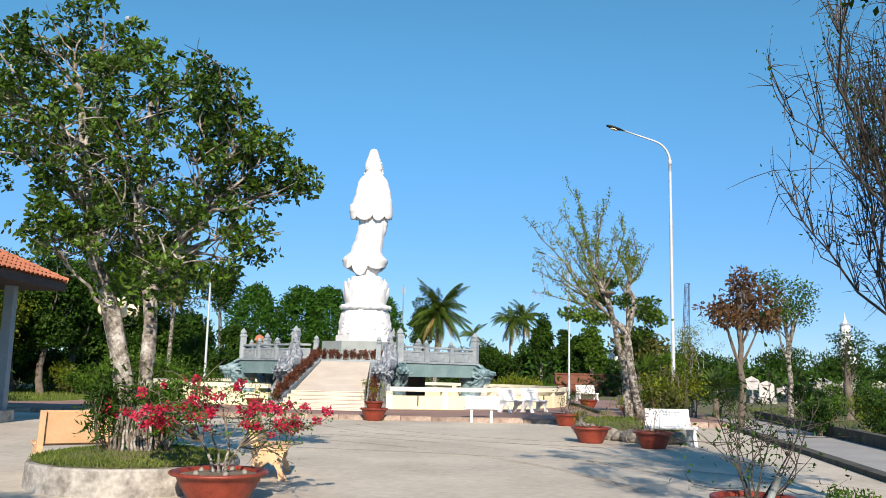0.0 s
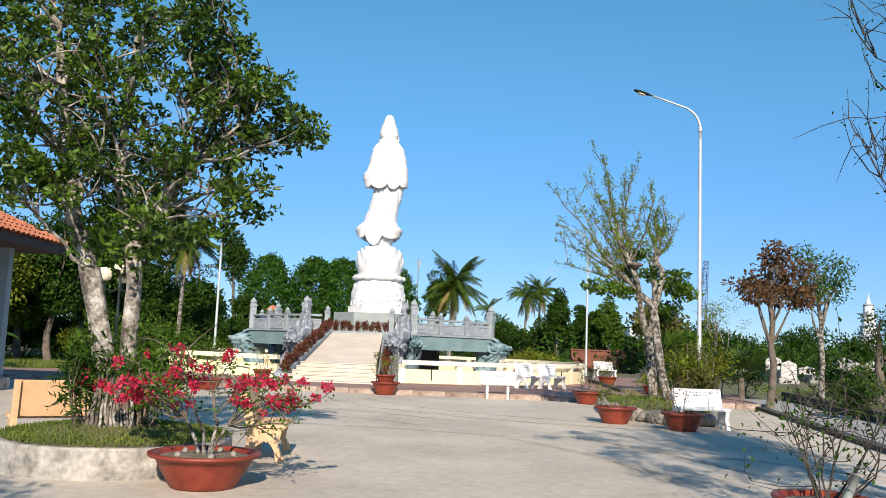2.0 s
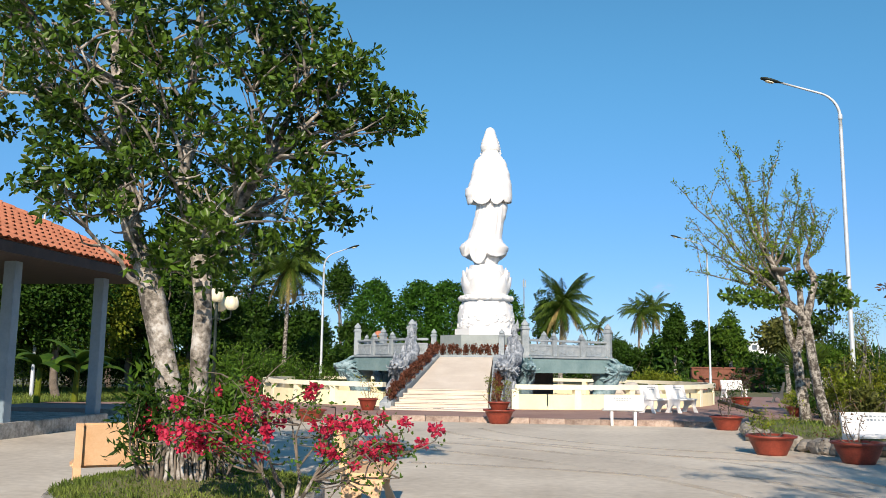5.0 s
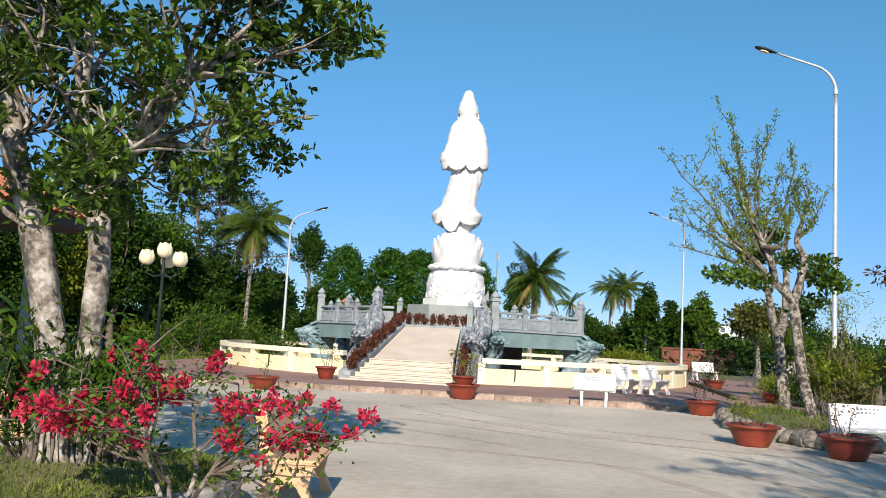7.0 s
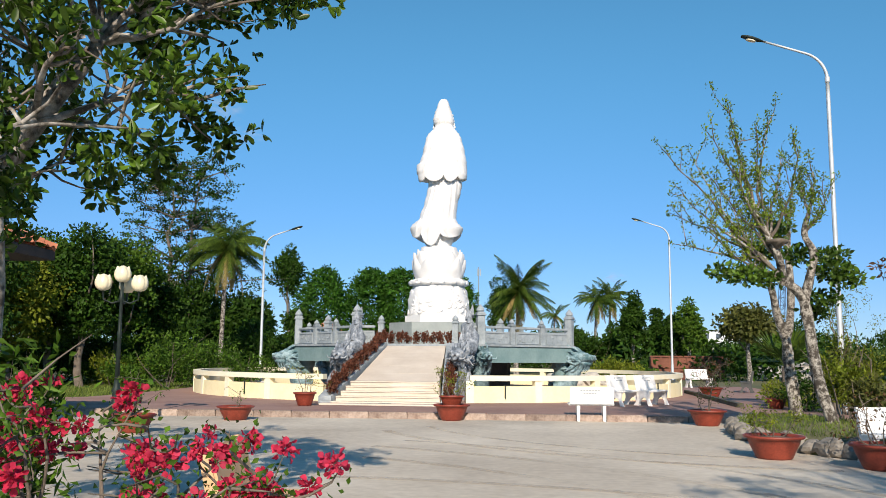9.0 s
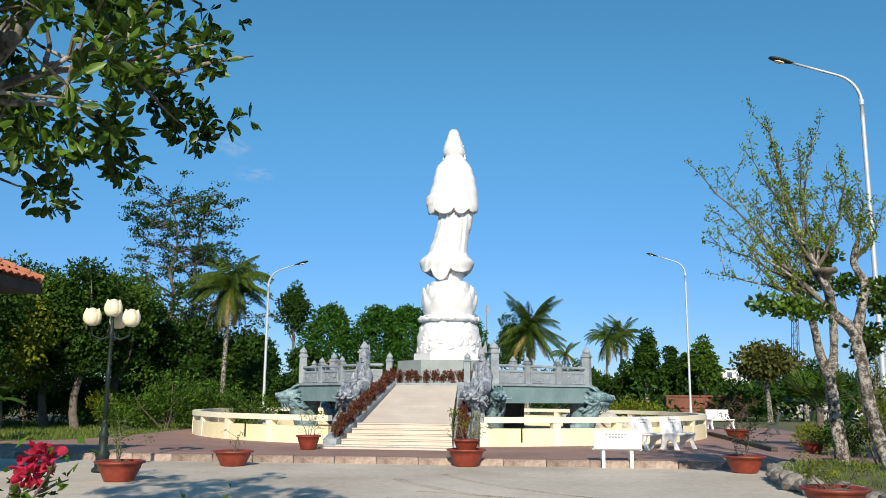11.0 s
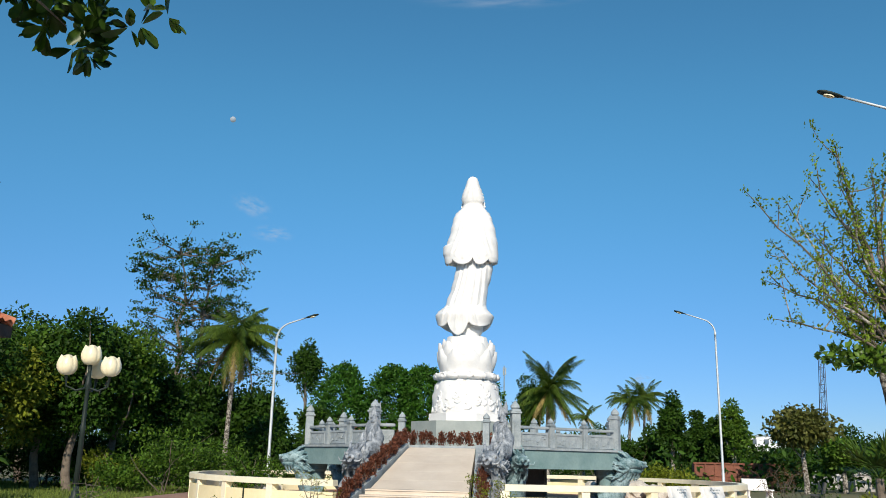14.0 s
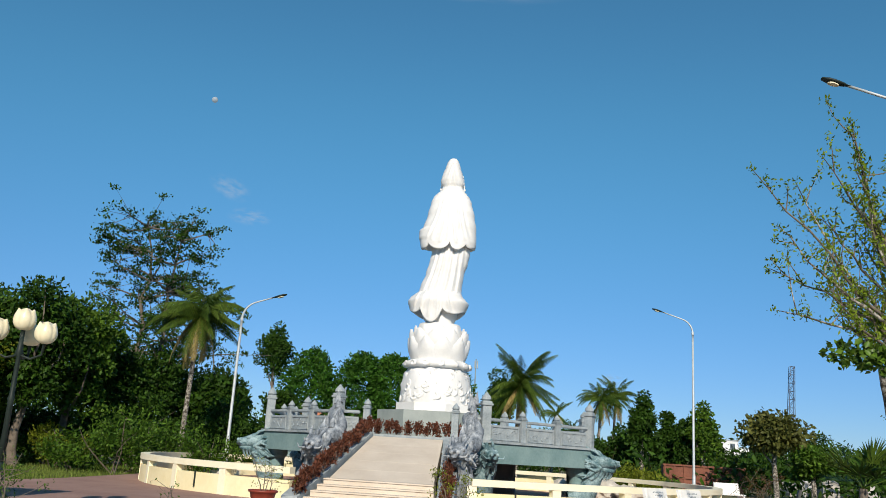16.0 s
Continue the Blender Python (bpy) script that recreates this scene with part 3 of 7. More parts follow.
def lerp_table(tab, z):
    for (z0_, *a), (z1_, *b) in zip(tab, tab[1:]):
        if z <= z1_:
            t = max(0.0, (z - z0_) / (z1_ - z0_))
            t = t * t * (3 - 2 * t)
            return [p + (q - p) * t for p, q in zip(a, b)]
    return tab[-1][1:]


def figure_reach(z):
    """Left reach, right reach and depth of the robed figure at a height."""
    tab = [(0.0, 0.42, 0.44, 0.42), (0.5, 0.66, 0.62, 0.5), (1.29, 0.86, 0.74, 0.6), (1.54, 0.80, 0.74, 0.6), (2.03, 0.63, 0.79, 0.56), (2.52, 0.52, 0.92, 0.54), (2.84, 0.46, 0.98, 0.52), (3.3, 0.5, 0.95, 0.5)]
    return lerp_table(tab, z)


def cape_reach(z):
    tab = [(2.8, 0.84, 1.10, 0.78), (3.25, 0.92, 1.19, 0.78), (3.41, 0.98, 1.19, 0.76), (3.70, 0.98, 1.17, 0.73), (3.80, 0.84, 1.17, 0.72), (4.33, 0.70, 1.08, 0.64), (4.84, 0.60, 0.95, 0.53), (5.05, 0.52, 0.86, 0.47), (5.17, 0.40, 0.75, 0.42), (5.29, 0.27, 0.66, 0.38), (5.45, 0.20, 0.57, 0.35)]
    return lerp_table(tab, z)


def hood_reach(z):
    tab = [(5.2, 0.26, 0.62, 0.36), (5.43, 0.21, 0.57, 0.36), (5.57, 0.27, 0.62, 0.40), (5.70, 0.29, 0.61, 0.42), (5.84, 0.26, 0.57, 0.42), (6.03, 0.21, 0.53, 0.39), (6.2, 0.14, 0.46, 0.34), (6.38, 0.09, 0.41, 0.29), (6.52, 0.04, 0.36, 0.22), (6.6, -0.02, 0.3, 0.15), (6.645, -0.15, 0.18, 0.03)]
    return lerp_table(tab, z)


def lobes(x, cuts, depths):
    """Lower edge of a draped cloth: rounded lobes that hang between cusps."""
    for (x0, x1), d in zip(zip(cuts, cuts[1:]), depths):
        if x <= x1:
            t = min(1.0, max(0.0, (x - x0) / (x1 - x0)))
            return d * (4 * t * (1 - t)) ** 0.6
    return 0.0


def statue_mesh():
    """A robed standing figure seen from behind: skirt, flared hem, long cape with sleeves, hood."""
    seg = 160
    bm = bmesh.new()

    def shell(rows):
        rings = [[bm.verts.new(p) for p in row] for row in rows]
        for a, b in zip(rings, rings[1:]):
            for k in range(seg):
                bm.faces.new((a[k], a[(k + 1) % seg], b[(k + 1) % seg], b[k]))
        bm.faces.new(rings[-1])
        bm.faces.new(list(reversed(rings[0])))

    def ring(reach, z_of, size=1.0, folds=None, power=0.88):
        row = []
        for k in range(seg):
            a = 2 * math.pi * k / seg
            c, sn = math.cos(a), math.sin(a)
            c, sn = math.copysign(abs(c) ** power, c), math.copysign(abs(sn) ** power, sn)
            z = z_of(c, sn)
            lf, rt, dp = reach(z)
            x = (rt - lf) / 2 + (rt + lf) / 2 * c * size
            y = dp * sn * size
            if folds:
                y += math.copysign(1.0, sn) * abs(sn) ** 0.5 * folds(x, z, sn)
            row.append((x, y, z))
        return row

    def creases(lines, width, depth):
        def f(x, z, sn):
            out = 0.0
            for x0, x1, za, zb in lines:
                if zb < z < za:
                    t = (za - z) / (za - zb)
                    u = (x - (x0 + (x1 - x0) * t ** 1.5)) / (width * (0.6 + 0.7 * t))
                    if abs(u) < 3:
                        out += depth * math.sin(math.pi * min(1.0, t * 1.1 + 0.02)) ** 0.4 * (math.exp(-u * u) - 0.6 * math.exp(-(u - 1.6) ** 2))
            return out
        return f

    skirt = creases(((0.0, -0.62, 3.2, 0.7), (0.16, -0.3, 3.2, 0.6), (0.38, 0.0, 3.1, 0.5), (0.6, 0.3, 3.2, 0.6), (0.78, 0.55, 3.2, 0.7), (-0.2, -0.8, 3.0, 0.9)), 0.06, 0.06)
    shell([ring(figure_reach, lambda c, sn, z=z: z, 1.0, skirt) for z in [3.3 * i / 60 for i in range(61)]])

    # hem: flares out, hangs in lobes, and turns back under
    def hem_reach(z):
        return lerp_table([(0.0, 1.06, 0.86, 0.80), (0.55, 1.12, 0.9, 0.84), (0.97, 1.22, 1.03, 0.9), (1.12, 1.14, 0.9, 0.84), (1.2, 1.02, 0.80, 0.72), (1.36, 0.86, 0.74, 0.6)], z)

    def hem_low(c, sn):
        x = 1.1 * c - 0.08
        return 0.72 - lobes(x, (-1.2, -0.66, 0.2, 1.05), (0.2, 0.56, 0.22)) if sn < 0.2 else 0.7 - 0.25 * abs(math.sin(3 * c))

    hem_folds = creases(((-0.5, -0.75, 1.4, 0.3), (-0.25, -0.35, 1.4, 0.2), (0.0, 0.02, 1.4, 0.2), (0.3, 0.5, 1.4, 0.4), (-0.75, -1.0, 1.4, 0.5)), 0.05, 0.07)
    rows = [ring(hem_reach, lambda c, sn, t=t: 1.36 + (hem_low(c, sn) - 1.36) * t, 1.0, hem_folds) for t in [i / 22 for i in range(23)]]
    rows.append(ring(hem_reach, lambda c, sn: hem_low(c, sn) - 0.015, 0.97))
    rows.append(ring(hem_reach, lambda c, sn: hem_low(c, sn) + 0.02, 0.9))
    rows.append(ring(hem_reach, lambda c, sn: 0.95, 0.6))
    shell(rows)

    # cape with wide sleeves
    def cape_low(c, sn):
        x = 1.05 * c + 0.12
        return 3.16 - lobes(x, (-0.98, -0.56, 0.28, 0.88, 1.2), (0.2, 0.27, 0.28, 0.16)) if sn < 0.2 else 3.1

    cape_folds = creases(((-0.05, -0.5, 4.9, 3.0), (-0.2, -0.72, 4.7, 3.1), (0.22, 0.26, 4.9, 2.95), (0.48, 0.86, 4.9, 3.0), (0.62, 1.0, 4.7, 3.1), (0.08, -0.12, 4.1, 2.95), (0.36, 0.58, 4.2, 2.95)), 0.055, 0.06)
    rows = [ring(cape_reach, lambda c, sn, t=t: 5.45 + (cape_low(c, sn) - 5.45) * t, 1.0, cape_folds) for t in [i / 56 for i in range(57)]]
    rows.append(ring(cape_reach, lambda c, sn: cape_low(c, sn) - 0.02, 0.97))
    rows.append(ring(cape_reach, lambda c, sn: cape_low(c, sn) + 0.03, 0.9))
    rows.append(ring(cape_reach, lambda c, sn: 3.4, 0.55))
    shell(rows)

    hood = creases(((0.17, -0.16, 6.4, 5.25), (0.17, 0.52, 6.4, 5.25), (0.12, -0.02, 6.0, 5.2), (0.24, 0.36, 6.0, 5.2)), 0.05, 0.025)
    shell([ring(hood_reach, lambda c, sn, z=z: z, 1.0, hood, 0.95) for z in [5.2 + 1.445 * i / 40 for i in range(41)]])
    # wavy veil edges beside the hood
    for side, x0 in ((-1, -0.24), (1, 0.6)):
        for k in range(5):
            z = 5.4 + 0.13 * k
            tube(bm, [(x0 - 0.02 * k * side, 0.1, z - 0.08), (x0 + side * 0.05 - 0.025 * k * side, 0.08, z), (x0 - 0.03 * k * side, 0.06, z + 0.1)], [0.03, 0.045, 0.02], 7)
    bmesh.ops.recalc_face_normals(bm, faces=bm.faces)
    return bm


statue = tagged(part("statue", statue_mesh(), WHITE_STONE, smooth=True), "tall white marble robed figure on a lotus pedestal", "statue")
statue.matrix_basis = mon(-0.06, 0.2, 6.0)

# ---------------------------------------------------------------- ring wall round the monument
ring = thing("ring_wall", 0, 0, 0, 0, "low round wall, yellow with a cream top rail", "wall", "", "structure")
ring.matrix_basis = mon(0, 0)


def arc_block(r0, r1, a0, a1, z0_, z1_, seg=4):
    bm = bmesh.new()
    inner = [(r0 * math.cos(a0 + (a1 - a0) * k / seg), r0 * math.sin(a0 + (a1 - a0) * k / seg)) for k in range(seg + 1)]
    outer = [(r1 * math.cos(a0 + (a1 - a0) * k / seg), r1 * math.sin(a0 + (a1 - a0) * k / seg)) for k in range(seg + 1)]
    lo = [[bm.verts.new((*p, z)) for p in inner] + [bm.verts.new((*p, z)) for p in reversed(outer)] for z in (z0_, z1_)]
    n = len(lo[0])
    for i in range(n):
        bm.faces.new((lo[0][i], lo[0][(i + 1) % n], lo[1][(i + 1) % n], lo[1][i]))
    for i in range(seg):
        j = n - 1 - i
        bm.faces.new((lo[1][i], lo[1][i + 1], lo[1][j - 1], lo[1][j]))
        bm.faces.new((lo[0][i], lo[0][j], lo[0][j - 1], lo[0][i + 1]))
    bmesh.ops.recalc_face_normals(bm, faces=bm.faces)
    return bm


RR = 9.6
A0, A1 = radians(-90 + 13.5), radians(270 - 13.5)
NSEG = 26
for k in range(NSEG):
    a, b = A0 + (A1 - A0) * k / NSEG, A0 + (A1 - A0) * (k + 1) / NSEG
    part("wall_segment", arc_block(RR - 0.1, RR + 0.1, a, b, 0.1, 0.70), YELLOW, ring)
    part("top_rail", arc_block(RR - 0.13, RR + 0.14, a, b, 0.86, 1.02), CREAM, ring)
    part("rail_post", arc_block(RR - 0.11, RR + 0.115, a - 0.012, a + 0.012, 0.1, 0.86, 1), CREAM, ring)
    if k % 3 == 0 or k == NSEG - 2:
        part("drain_pipe", arc_block(RR + 0.1, RR + 0.13, (a + b) / 2 - 0.002, (a + b) / 2 + 0.002, 0.32, 0.74, 1), DARK_IRON, ring, "black drain stain pipe")


def boulder(name, x, y, z, r, seed, mat, label, flat=0.7):
    rng = np.random.RandomState(seed)
    bm = bmesh.new()
    bmesh.ops.create_icosphere(bm, subdivisions=3, radius=r)
    off = Vector(rng.uniform(-5, 5, 3))
    for v in bm.verts:
        n = noise.noise(v.co * (1.6 / r) + off) + 0.5 * noise.noise(v.co * (4 / r) + off)
        v.co *= 1 + 0.38 * n
        v.co.z *= flat
    ob = tagged(part(name, bm, mat, smooth=False), label, "rock")
    ob.matrix_basis = pose(x, y, z, 0, 0, rng.uniform(0, 360))
    return ob


ROCK_PALE = ramp_mat("pale_rock", (0.36, 0.33, 0.28), (0.62, 0.58, 0.52), scale=3, fine=18, rough=0.95, bump=0.8)
for k, (x, y, r) in enumerate(((5.6, 6.0, 0.8), (6.5, 5.8, 0.7), (5.0, 7.0, 0.7), (7.3, 4.8, 0.6), (-5.4, -5.9, 0.4))):
    p = mon(x, y).translation
    boulder("garden_rock", p.x, p.y, 0.35, r, 30 + k, ROCK_PALE, "pale weathered garden rock inside the ring wall")


# ---------------------------------------------------------------- dragons
def dragon_bust(seed, long_body=False):
    """Dragon head with snout, jaw, horns, beard and swept mane on a scaly neck; faces -y."""
    rng = np.random.RandomState(seed)
    bm = bmesh.new()
    tube(bm, [(0, 0.75, -1.15), (0, 0.3, -0.85), (0, 0.12, -0.45), (0, -0.02, -0.12), (0, -0.12, 0.06)], [0.34, 0.33, 0.28, 0.25, 0.2], 12)
    tube(bm, [(0, 0.1, 0.08), (0, -0.18, 0.12), (0, -0.42, 0.07), (0, -0.62, 0.04), (0, -0.72, 0.06)], [0.2, 0.24, 0.17, 0.15, 0.08], 12)
    tube(bm, [(0, -0.1, -0.08), (0, -0.36, -0.14), (0, -0.56, -0.12), (0, -0.64, -0.08)], [0.14, 0.12, 0.09, 0.03], 10)
    for s in (-1, 1):
        bmesh.ops.create_icosphere(bm, subdivisions=2, radius=0.07, matrix=Matrix.Translation((s * 0.14, -0.36, 0.2)))
        bmesh.ops.create_icosphere(bm, subdivisions=2, radius=0.06, matrix=Matrix.Translation((s * 0.08, -0.68, 0.12)))
        tube(bm, [(s * 0.1, -0.2, 0.26), (s * 0.16, -0.02, 0.42), (s * 0.2, 0.2, 0.5), (s * 0.2, 0.4, 0.62)], [0.05, 0.045, 0.035, 0.01], 7)
        tube(bm, [(s * 0.12, -0.62, 0.02), (s * 0.26, -0.7, 0.02), (s * 0.34, -0.6, 0.12)], [0.03, 0.02, 0.008], 6)
        for k in range(15):
            a = rng.uniform(-1.25, 1.2)
            r = 0.22
            y0, z0_ = -0.12 + rng.uniform(-0.1, 0.22), -0.06 + 0.2 * math.sin(a)
            x0 = s * r * (0.6 + 0.4 * math.cos(a))
            ln = rng.uniform(0.3, 0.62)
            pts = [(x0 + s * 0.22 * t * math.cos(a), y0 + ln * t, z0_ + 0.32 * t * math.sin(a) + 0.07 * math.sin(t * 5 + k)) for t in (0, 0.33, 0.66, 1)]
            tube(bm, pts, [0.06, 0.065, 0.045, 0.008], 6)
        for k in range(5):
            y0 = -0.5 + 0.1 * k
            tube(bm, [(s * 0.08, y0, -0.18), (s * 0.1, y0 + 0.06, -0.34), (s * 0.08, y0 + 0.16, -0.46)], [0.04, 0.03, 0.006], 6)
    for k in range(7):
        t = k / 6
        tube(bm, [(0, -0.05 + 0.3 * t, 0.24 - 0.1 * t), (0, 0.1 + 0.32 * t, 0.46 - 0.1 * t), (0, 0.3 + 0.3 * t, 0.52 - 0.14 * t)], [0.07, 0.05, 0.008], 6)
    if long_body:
        body = [(0, 0.2, -0.5), (0.05, 0.7, -0.1), (-0.12, 1.1, 0.25), (0.1, 1.6, 0.35), (0.12, 2.1, 0.7), (-0.1, 2.6, 1.05), (0, 3.0, 1.2)]
        tube(bm, body, [0.26, 0.3, 0.3, 0.28, 0.26, 0.22, 0.1], 12)
        for k in range(14):
            t = k / 13 * 5.99
            i = int(t)
            p = Vector(body[i]).lerp(Vector(body[i + 1]), t - i) + Vector((0, 0, 0.24))
            tube(bm, [p, p + Vector((0, 0.1, 0.2)), p + Vector((0, 0.26, 0.32 + 0.1 * (k % 3)))], [0.1, 0.07, 0.01], 6)
        for s in (-1, 1):
            tube(bm, [(s * 0.2, 0.3, -0.4), (s * 0.36, 0.0, -0.7), (s * 0.3, -0.2, -0.95)], [0.14, 0.11, 0.07], 8)
    return bm


dm = dragon_bust(3)
bmesh.ops.scale(dm, vec=(0.95, 0.95, 0.95), verts=dm.verts)
dragon0 = part("dragon_statue", dm, DRAGON, smooth=True)
tagged(dragon0, "blue-green carved stone dragon head under the platform corner", "dragon statue", "dragon heads at the platform corners")
oc2 = octagon(AP + 0.1)
for k in range(8):
    ax, ay = oc2[k]
    m = mon(ax, ay, 1.5, 22.5 + 45 * k + 90)
    if k == 0:
        dragon0.matrix_basis = m
    else:
        copy_thing(dragon0, m)
DRAGON_GREY = ramp_mat("dragon_grey_stone", (0.09, 0.11, 0.13), (0.46, 0.49, 0.52), scale=4.0, fine=24, rough=0.7, bump=0.8, lo=0.34, hi=0.68)
long0 = tagged(part("dragon_statue", dragon_bust(8, True), DRAGON_GREY, smooth=True), "grey carved stone dragon crawling down beside the stair", "dragon statue", "dragons beside the stair")
long0.matrix_basis = mon(-2.0, -8.3, 1.5, 2)
copy_thing(long0, mon(1.78, -8.3, 1.5, -2))

# red-leaved hedge plants along the stair and before the plinth
rng = np.random.RandomState(9)


def red_shrub(x, y, z, r, seed):
    rng = np.random.RandomState(seed)
    e = thing("red_shrub", 0, 0, 0, 0, "small red-brown leaved shrub edging the stair", "shrub", "red shrubs along the stair")
    e.matrix_basis = mon(x, y, z)
    for k in range(3):
        part("stem", tube(bmesh.new(), limb_path(rng, (0, 0, -0.02), (rng.uniform(-1, 1) * r * 0.6, rng.uniform(-1, 1) * r * 0.6, r * 1.2), 4, 0.1), [0.014, 0.012, 0.01, 0.004], 5), BARK, e)
    c, d = blob_points(rng, clumps(rng, (0, 0, r), (r * 0.6, r * 0.6, r * 0.6), 5, r * 0.5), 300, 0.8)
    leaves("foliage", c, d * 0.6 + np.array([0, 0, 0.5]), 0.1, LEAF_RED, e, rng, shape=0.5)
    return e


shrubs = [red_shrub(0, 0, 0, 0.26, 50 + k) for k in range(3)]
used = set()


def put_shrub(k, x, y, z, s=1.0):
    m = mon(x, y, z, rng.uniform(0, 360)) @ Matrix.Diagonal((s, s, 1.0, 1.0))
    if k % 3 not in used:
        used.add(k % 3)
        shrubs[k % 3].matrix_basis = m
    else:
        copy_thing(shrubs[k % 3], m)


cnt = 0
for s in (-1, 1):
    for k in range(17 if s < 0 else 8):
        t = k / 16
        y = Y0 + 0.2 + (Y1 - Y0 - 0.2) * t
        put_shrub(cnt, s * (1.68 - 0.5 * t) + 0.14 * (s > 0), y, 0.42 - 0.16 * (s > 0) + (DECK + 0.1 - 0.42) * (y - Y0 - 0.1) / (Y1 - Y0 - 0.1) - 0.02, 0.82)
        cnt += 1
for k in range(13):
    put_shrub(cnt, -1.95 + 0.3 * k, -4.9, DECK + 0.02, 0.85)
    cnt += 1


# ---------------------------------------------------------------- lamps
def street_lamp(x, y, h, arm, rz, label, bend=0.8, rise=0.33):
    """Pole of height h, a bent neck and a rising arm with a flat head."""
    e = thing("street_lamp", x, y, 0, rz, label, "street lamp", "street lamps")
    bm = bmesh.new()
    box(bm, 0.4, 0.4, 0.03, None, 0.006)
    tube(bm, [(0, 0, 0.0), (0, 0, 1.2), (0, 0, 1.25), (0, 0, h - 0.5), (0, 0, h)], [0.085, 0.082, 0.07, 0.055, 0.05], 14)
    part("pole", bm, STEEL, e, smooth=True)
    part("joint_collar", lathe(bmesh.new(), [(0.06, h - 0.09), (0.066, h - 0.07), (0.066, h + 0.05), (0.055, h + 0.07)], 14), STEEL, e, smooth=True)
    bm = bmesh.new()
    pts = [(0, 0, h)]
    turn = math.pi / 2 - math.atan(rise)
    for k in range(1, 11):
        a = k / 10 * turn
        pts.append((bend * (1 - math.cos(a)), 0, h + bend * math.sin(a)))
    ex, ez = pts[-1][0], pts[-1][2]
    pts += [(ex + (arm - ex) * t, 0, ez + (arm - ex) * t * rise) for t in (0.5, 1.0)]
    tube(bm, pts, [0.05 - 0.0016 * k for k in range(len(pts))], 12)
    part("arm", bm, STEEL, e, smooth=True)
    bm = bmesh.new()
    lathe(bm, [(0.035, -0.08), (0.045, 0.0), (0.09, 0.12), (0.12, 0.3), (0.12, 0.45), (0.07, 0.6), (0.01, 0.62)], 16, pose(arm, 0, pts[-1][2], 0, 74, 0), sx=0.45, sy=1.0)
    head = part("lamp_head", bm, DARK_IRON, e, "dark grey lamp head", smooth=True)
    bm = lathe(bmesh.new(), [(0.085, -0.012), (0.085, 0.012), (0.06, 0.02)], 14, pose(arm + 0.33, 0, pts[-1][2] + 0.03, 0, -16, 0), sx=1.6)
    part("lamp_lens", bm, LOTUS, head, "pale lamp lens")
    return e


street_lamp(8.2, 29.84, 9.3, 1.7, 180, "tall galvanised street lamp with a curved arm")
street_lamp(8.85, 58.0, 8.75, 1.6, 180, "tall galvanised street lamp beyond the ring wall")
street_lamp(-12.8, 47.0, 6.75, 1.3, 0, "tall galvanised street lamp beside the coconut palm")
street_lamp(-23.2, 38.0, 10.2, 1.5, 0, "tall galvanised street lamp beyond the tiled pavilion")


def lotus_bud(bm, seg=50):
    """A closed bud: five swelling petals with creased seams, their tips just parting round a dome."""
    rings = []
    prof = [(0.045, 0.0, 0), (0.10, 0.015, 0.3), (0.15, 0.06, 0.7), (0.18, 0.12, 1), (0.187, 0.18, 1), (0.18, 0.24, 1), (0.155, 0.30, 1), (0.122, 0.345, 1), (0.108, 0.345, 0.9), (0.10, 0.33, 0.4), (0.075, 0.36, 0.1), (0.04, 0.378, 0), (0.012, 0.384, 0)]
    for i, (r, z, w) in enumerate(prof):
        ring = []
        for k in range(seg):
            a = 2 * math.pi * k / seg
            c = abs(math.cos(2.5 * a))
            rr = r * (1 + w * (0.10 * c ** 0.5 - 0.08))
            up = 0.04 * (c ** 2.5 - 0.35) * (1 if i in (7, 8) else 0.4 if i == 6 else 0)
            out = 0.012 * c ** 3 * (i in (7, 8))
            ring.append(bm.verts.new(((rr + out) * math.cos(a), (rr + out) * math.sin(a), z + up)))
        rings.append(ring)
    for p, q in zip(rings, rings[1:]):
        for k in range(seg):
            bm.faces.new((p[k], p[(k + 1) % seg], q[(k + 1) % seg], q[k]))
    bm.faces.new(list(reversed(rings[0])))
    bm.faces.new(rings[-1])


def lotus_lamp(x, y, rz):
    e = thing("garden_lamp", x, y, 0, rz, "dark iron garden lamp with four cream lotus-bud globes", "lamp")
    bm = bmesh.new()
    lathe(bm, [(0.2, 0), (0.2, 0.06), (0.15, 0.1), (0.13, 0.3), (0.16, 0.36), (0.1, 0.45), (0.085, 0.7), (0.11, 0.76), (0.07, 0.84), (0.055, 1.0)], 16)
    part("base", bm, DARK_IRON, e, smooth=True)
    bm = bmesh.new()
    lathe(bm, [(0.052, 0.98), (0.045, 2.0), (0.06, 2.04), (0.042, 2.1), (0.036, 2.75), (0.07, 2.8), (0.05, 2.88), (0.03, 3.1)], 14)
    part("stem", bm, DARK_IRON, e, smooth=True)
    for k, (bx, by, bz) in enumerate(((0, 0, 3.2), (-0.4, -0.06, 3.0), (0.4, -0.06, 2.99), (0.02, 0.4, 2.98))):
        bm = bmesh.new()
        if k:
            tube(bm, [(0, 0, 2.78), (bx * 0.5, by * 0.5, 2.72), (bx * 0.95, by * 0.95, 2.8), (bx, by, bz)], [0.022, 0.02, 0.018, 0.03], 8)
        else:
            tube(bm, [(0, 0, 3.05), (0, 0, 3.2)], [0.03, 0.04], 8)
        arm = part("arm", bm, DARK_IRON, e, smooth=True)
        bm = bmesh.new()
        lotus_bud(bm)
        g = part("globe", bm, LOTUS, arm, "cream lotus-bud globe", smooth=True)
        g.location = (bx, by, bz)
    return e


lotus_lamp(-9.4, 24.9, 12)


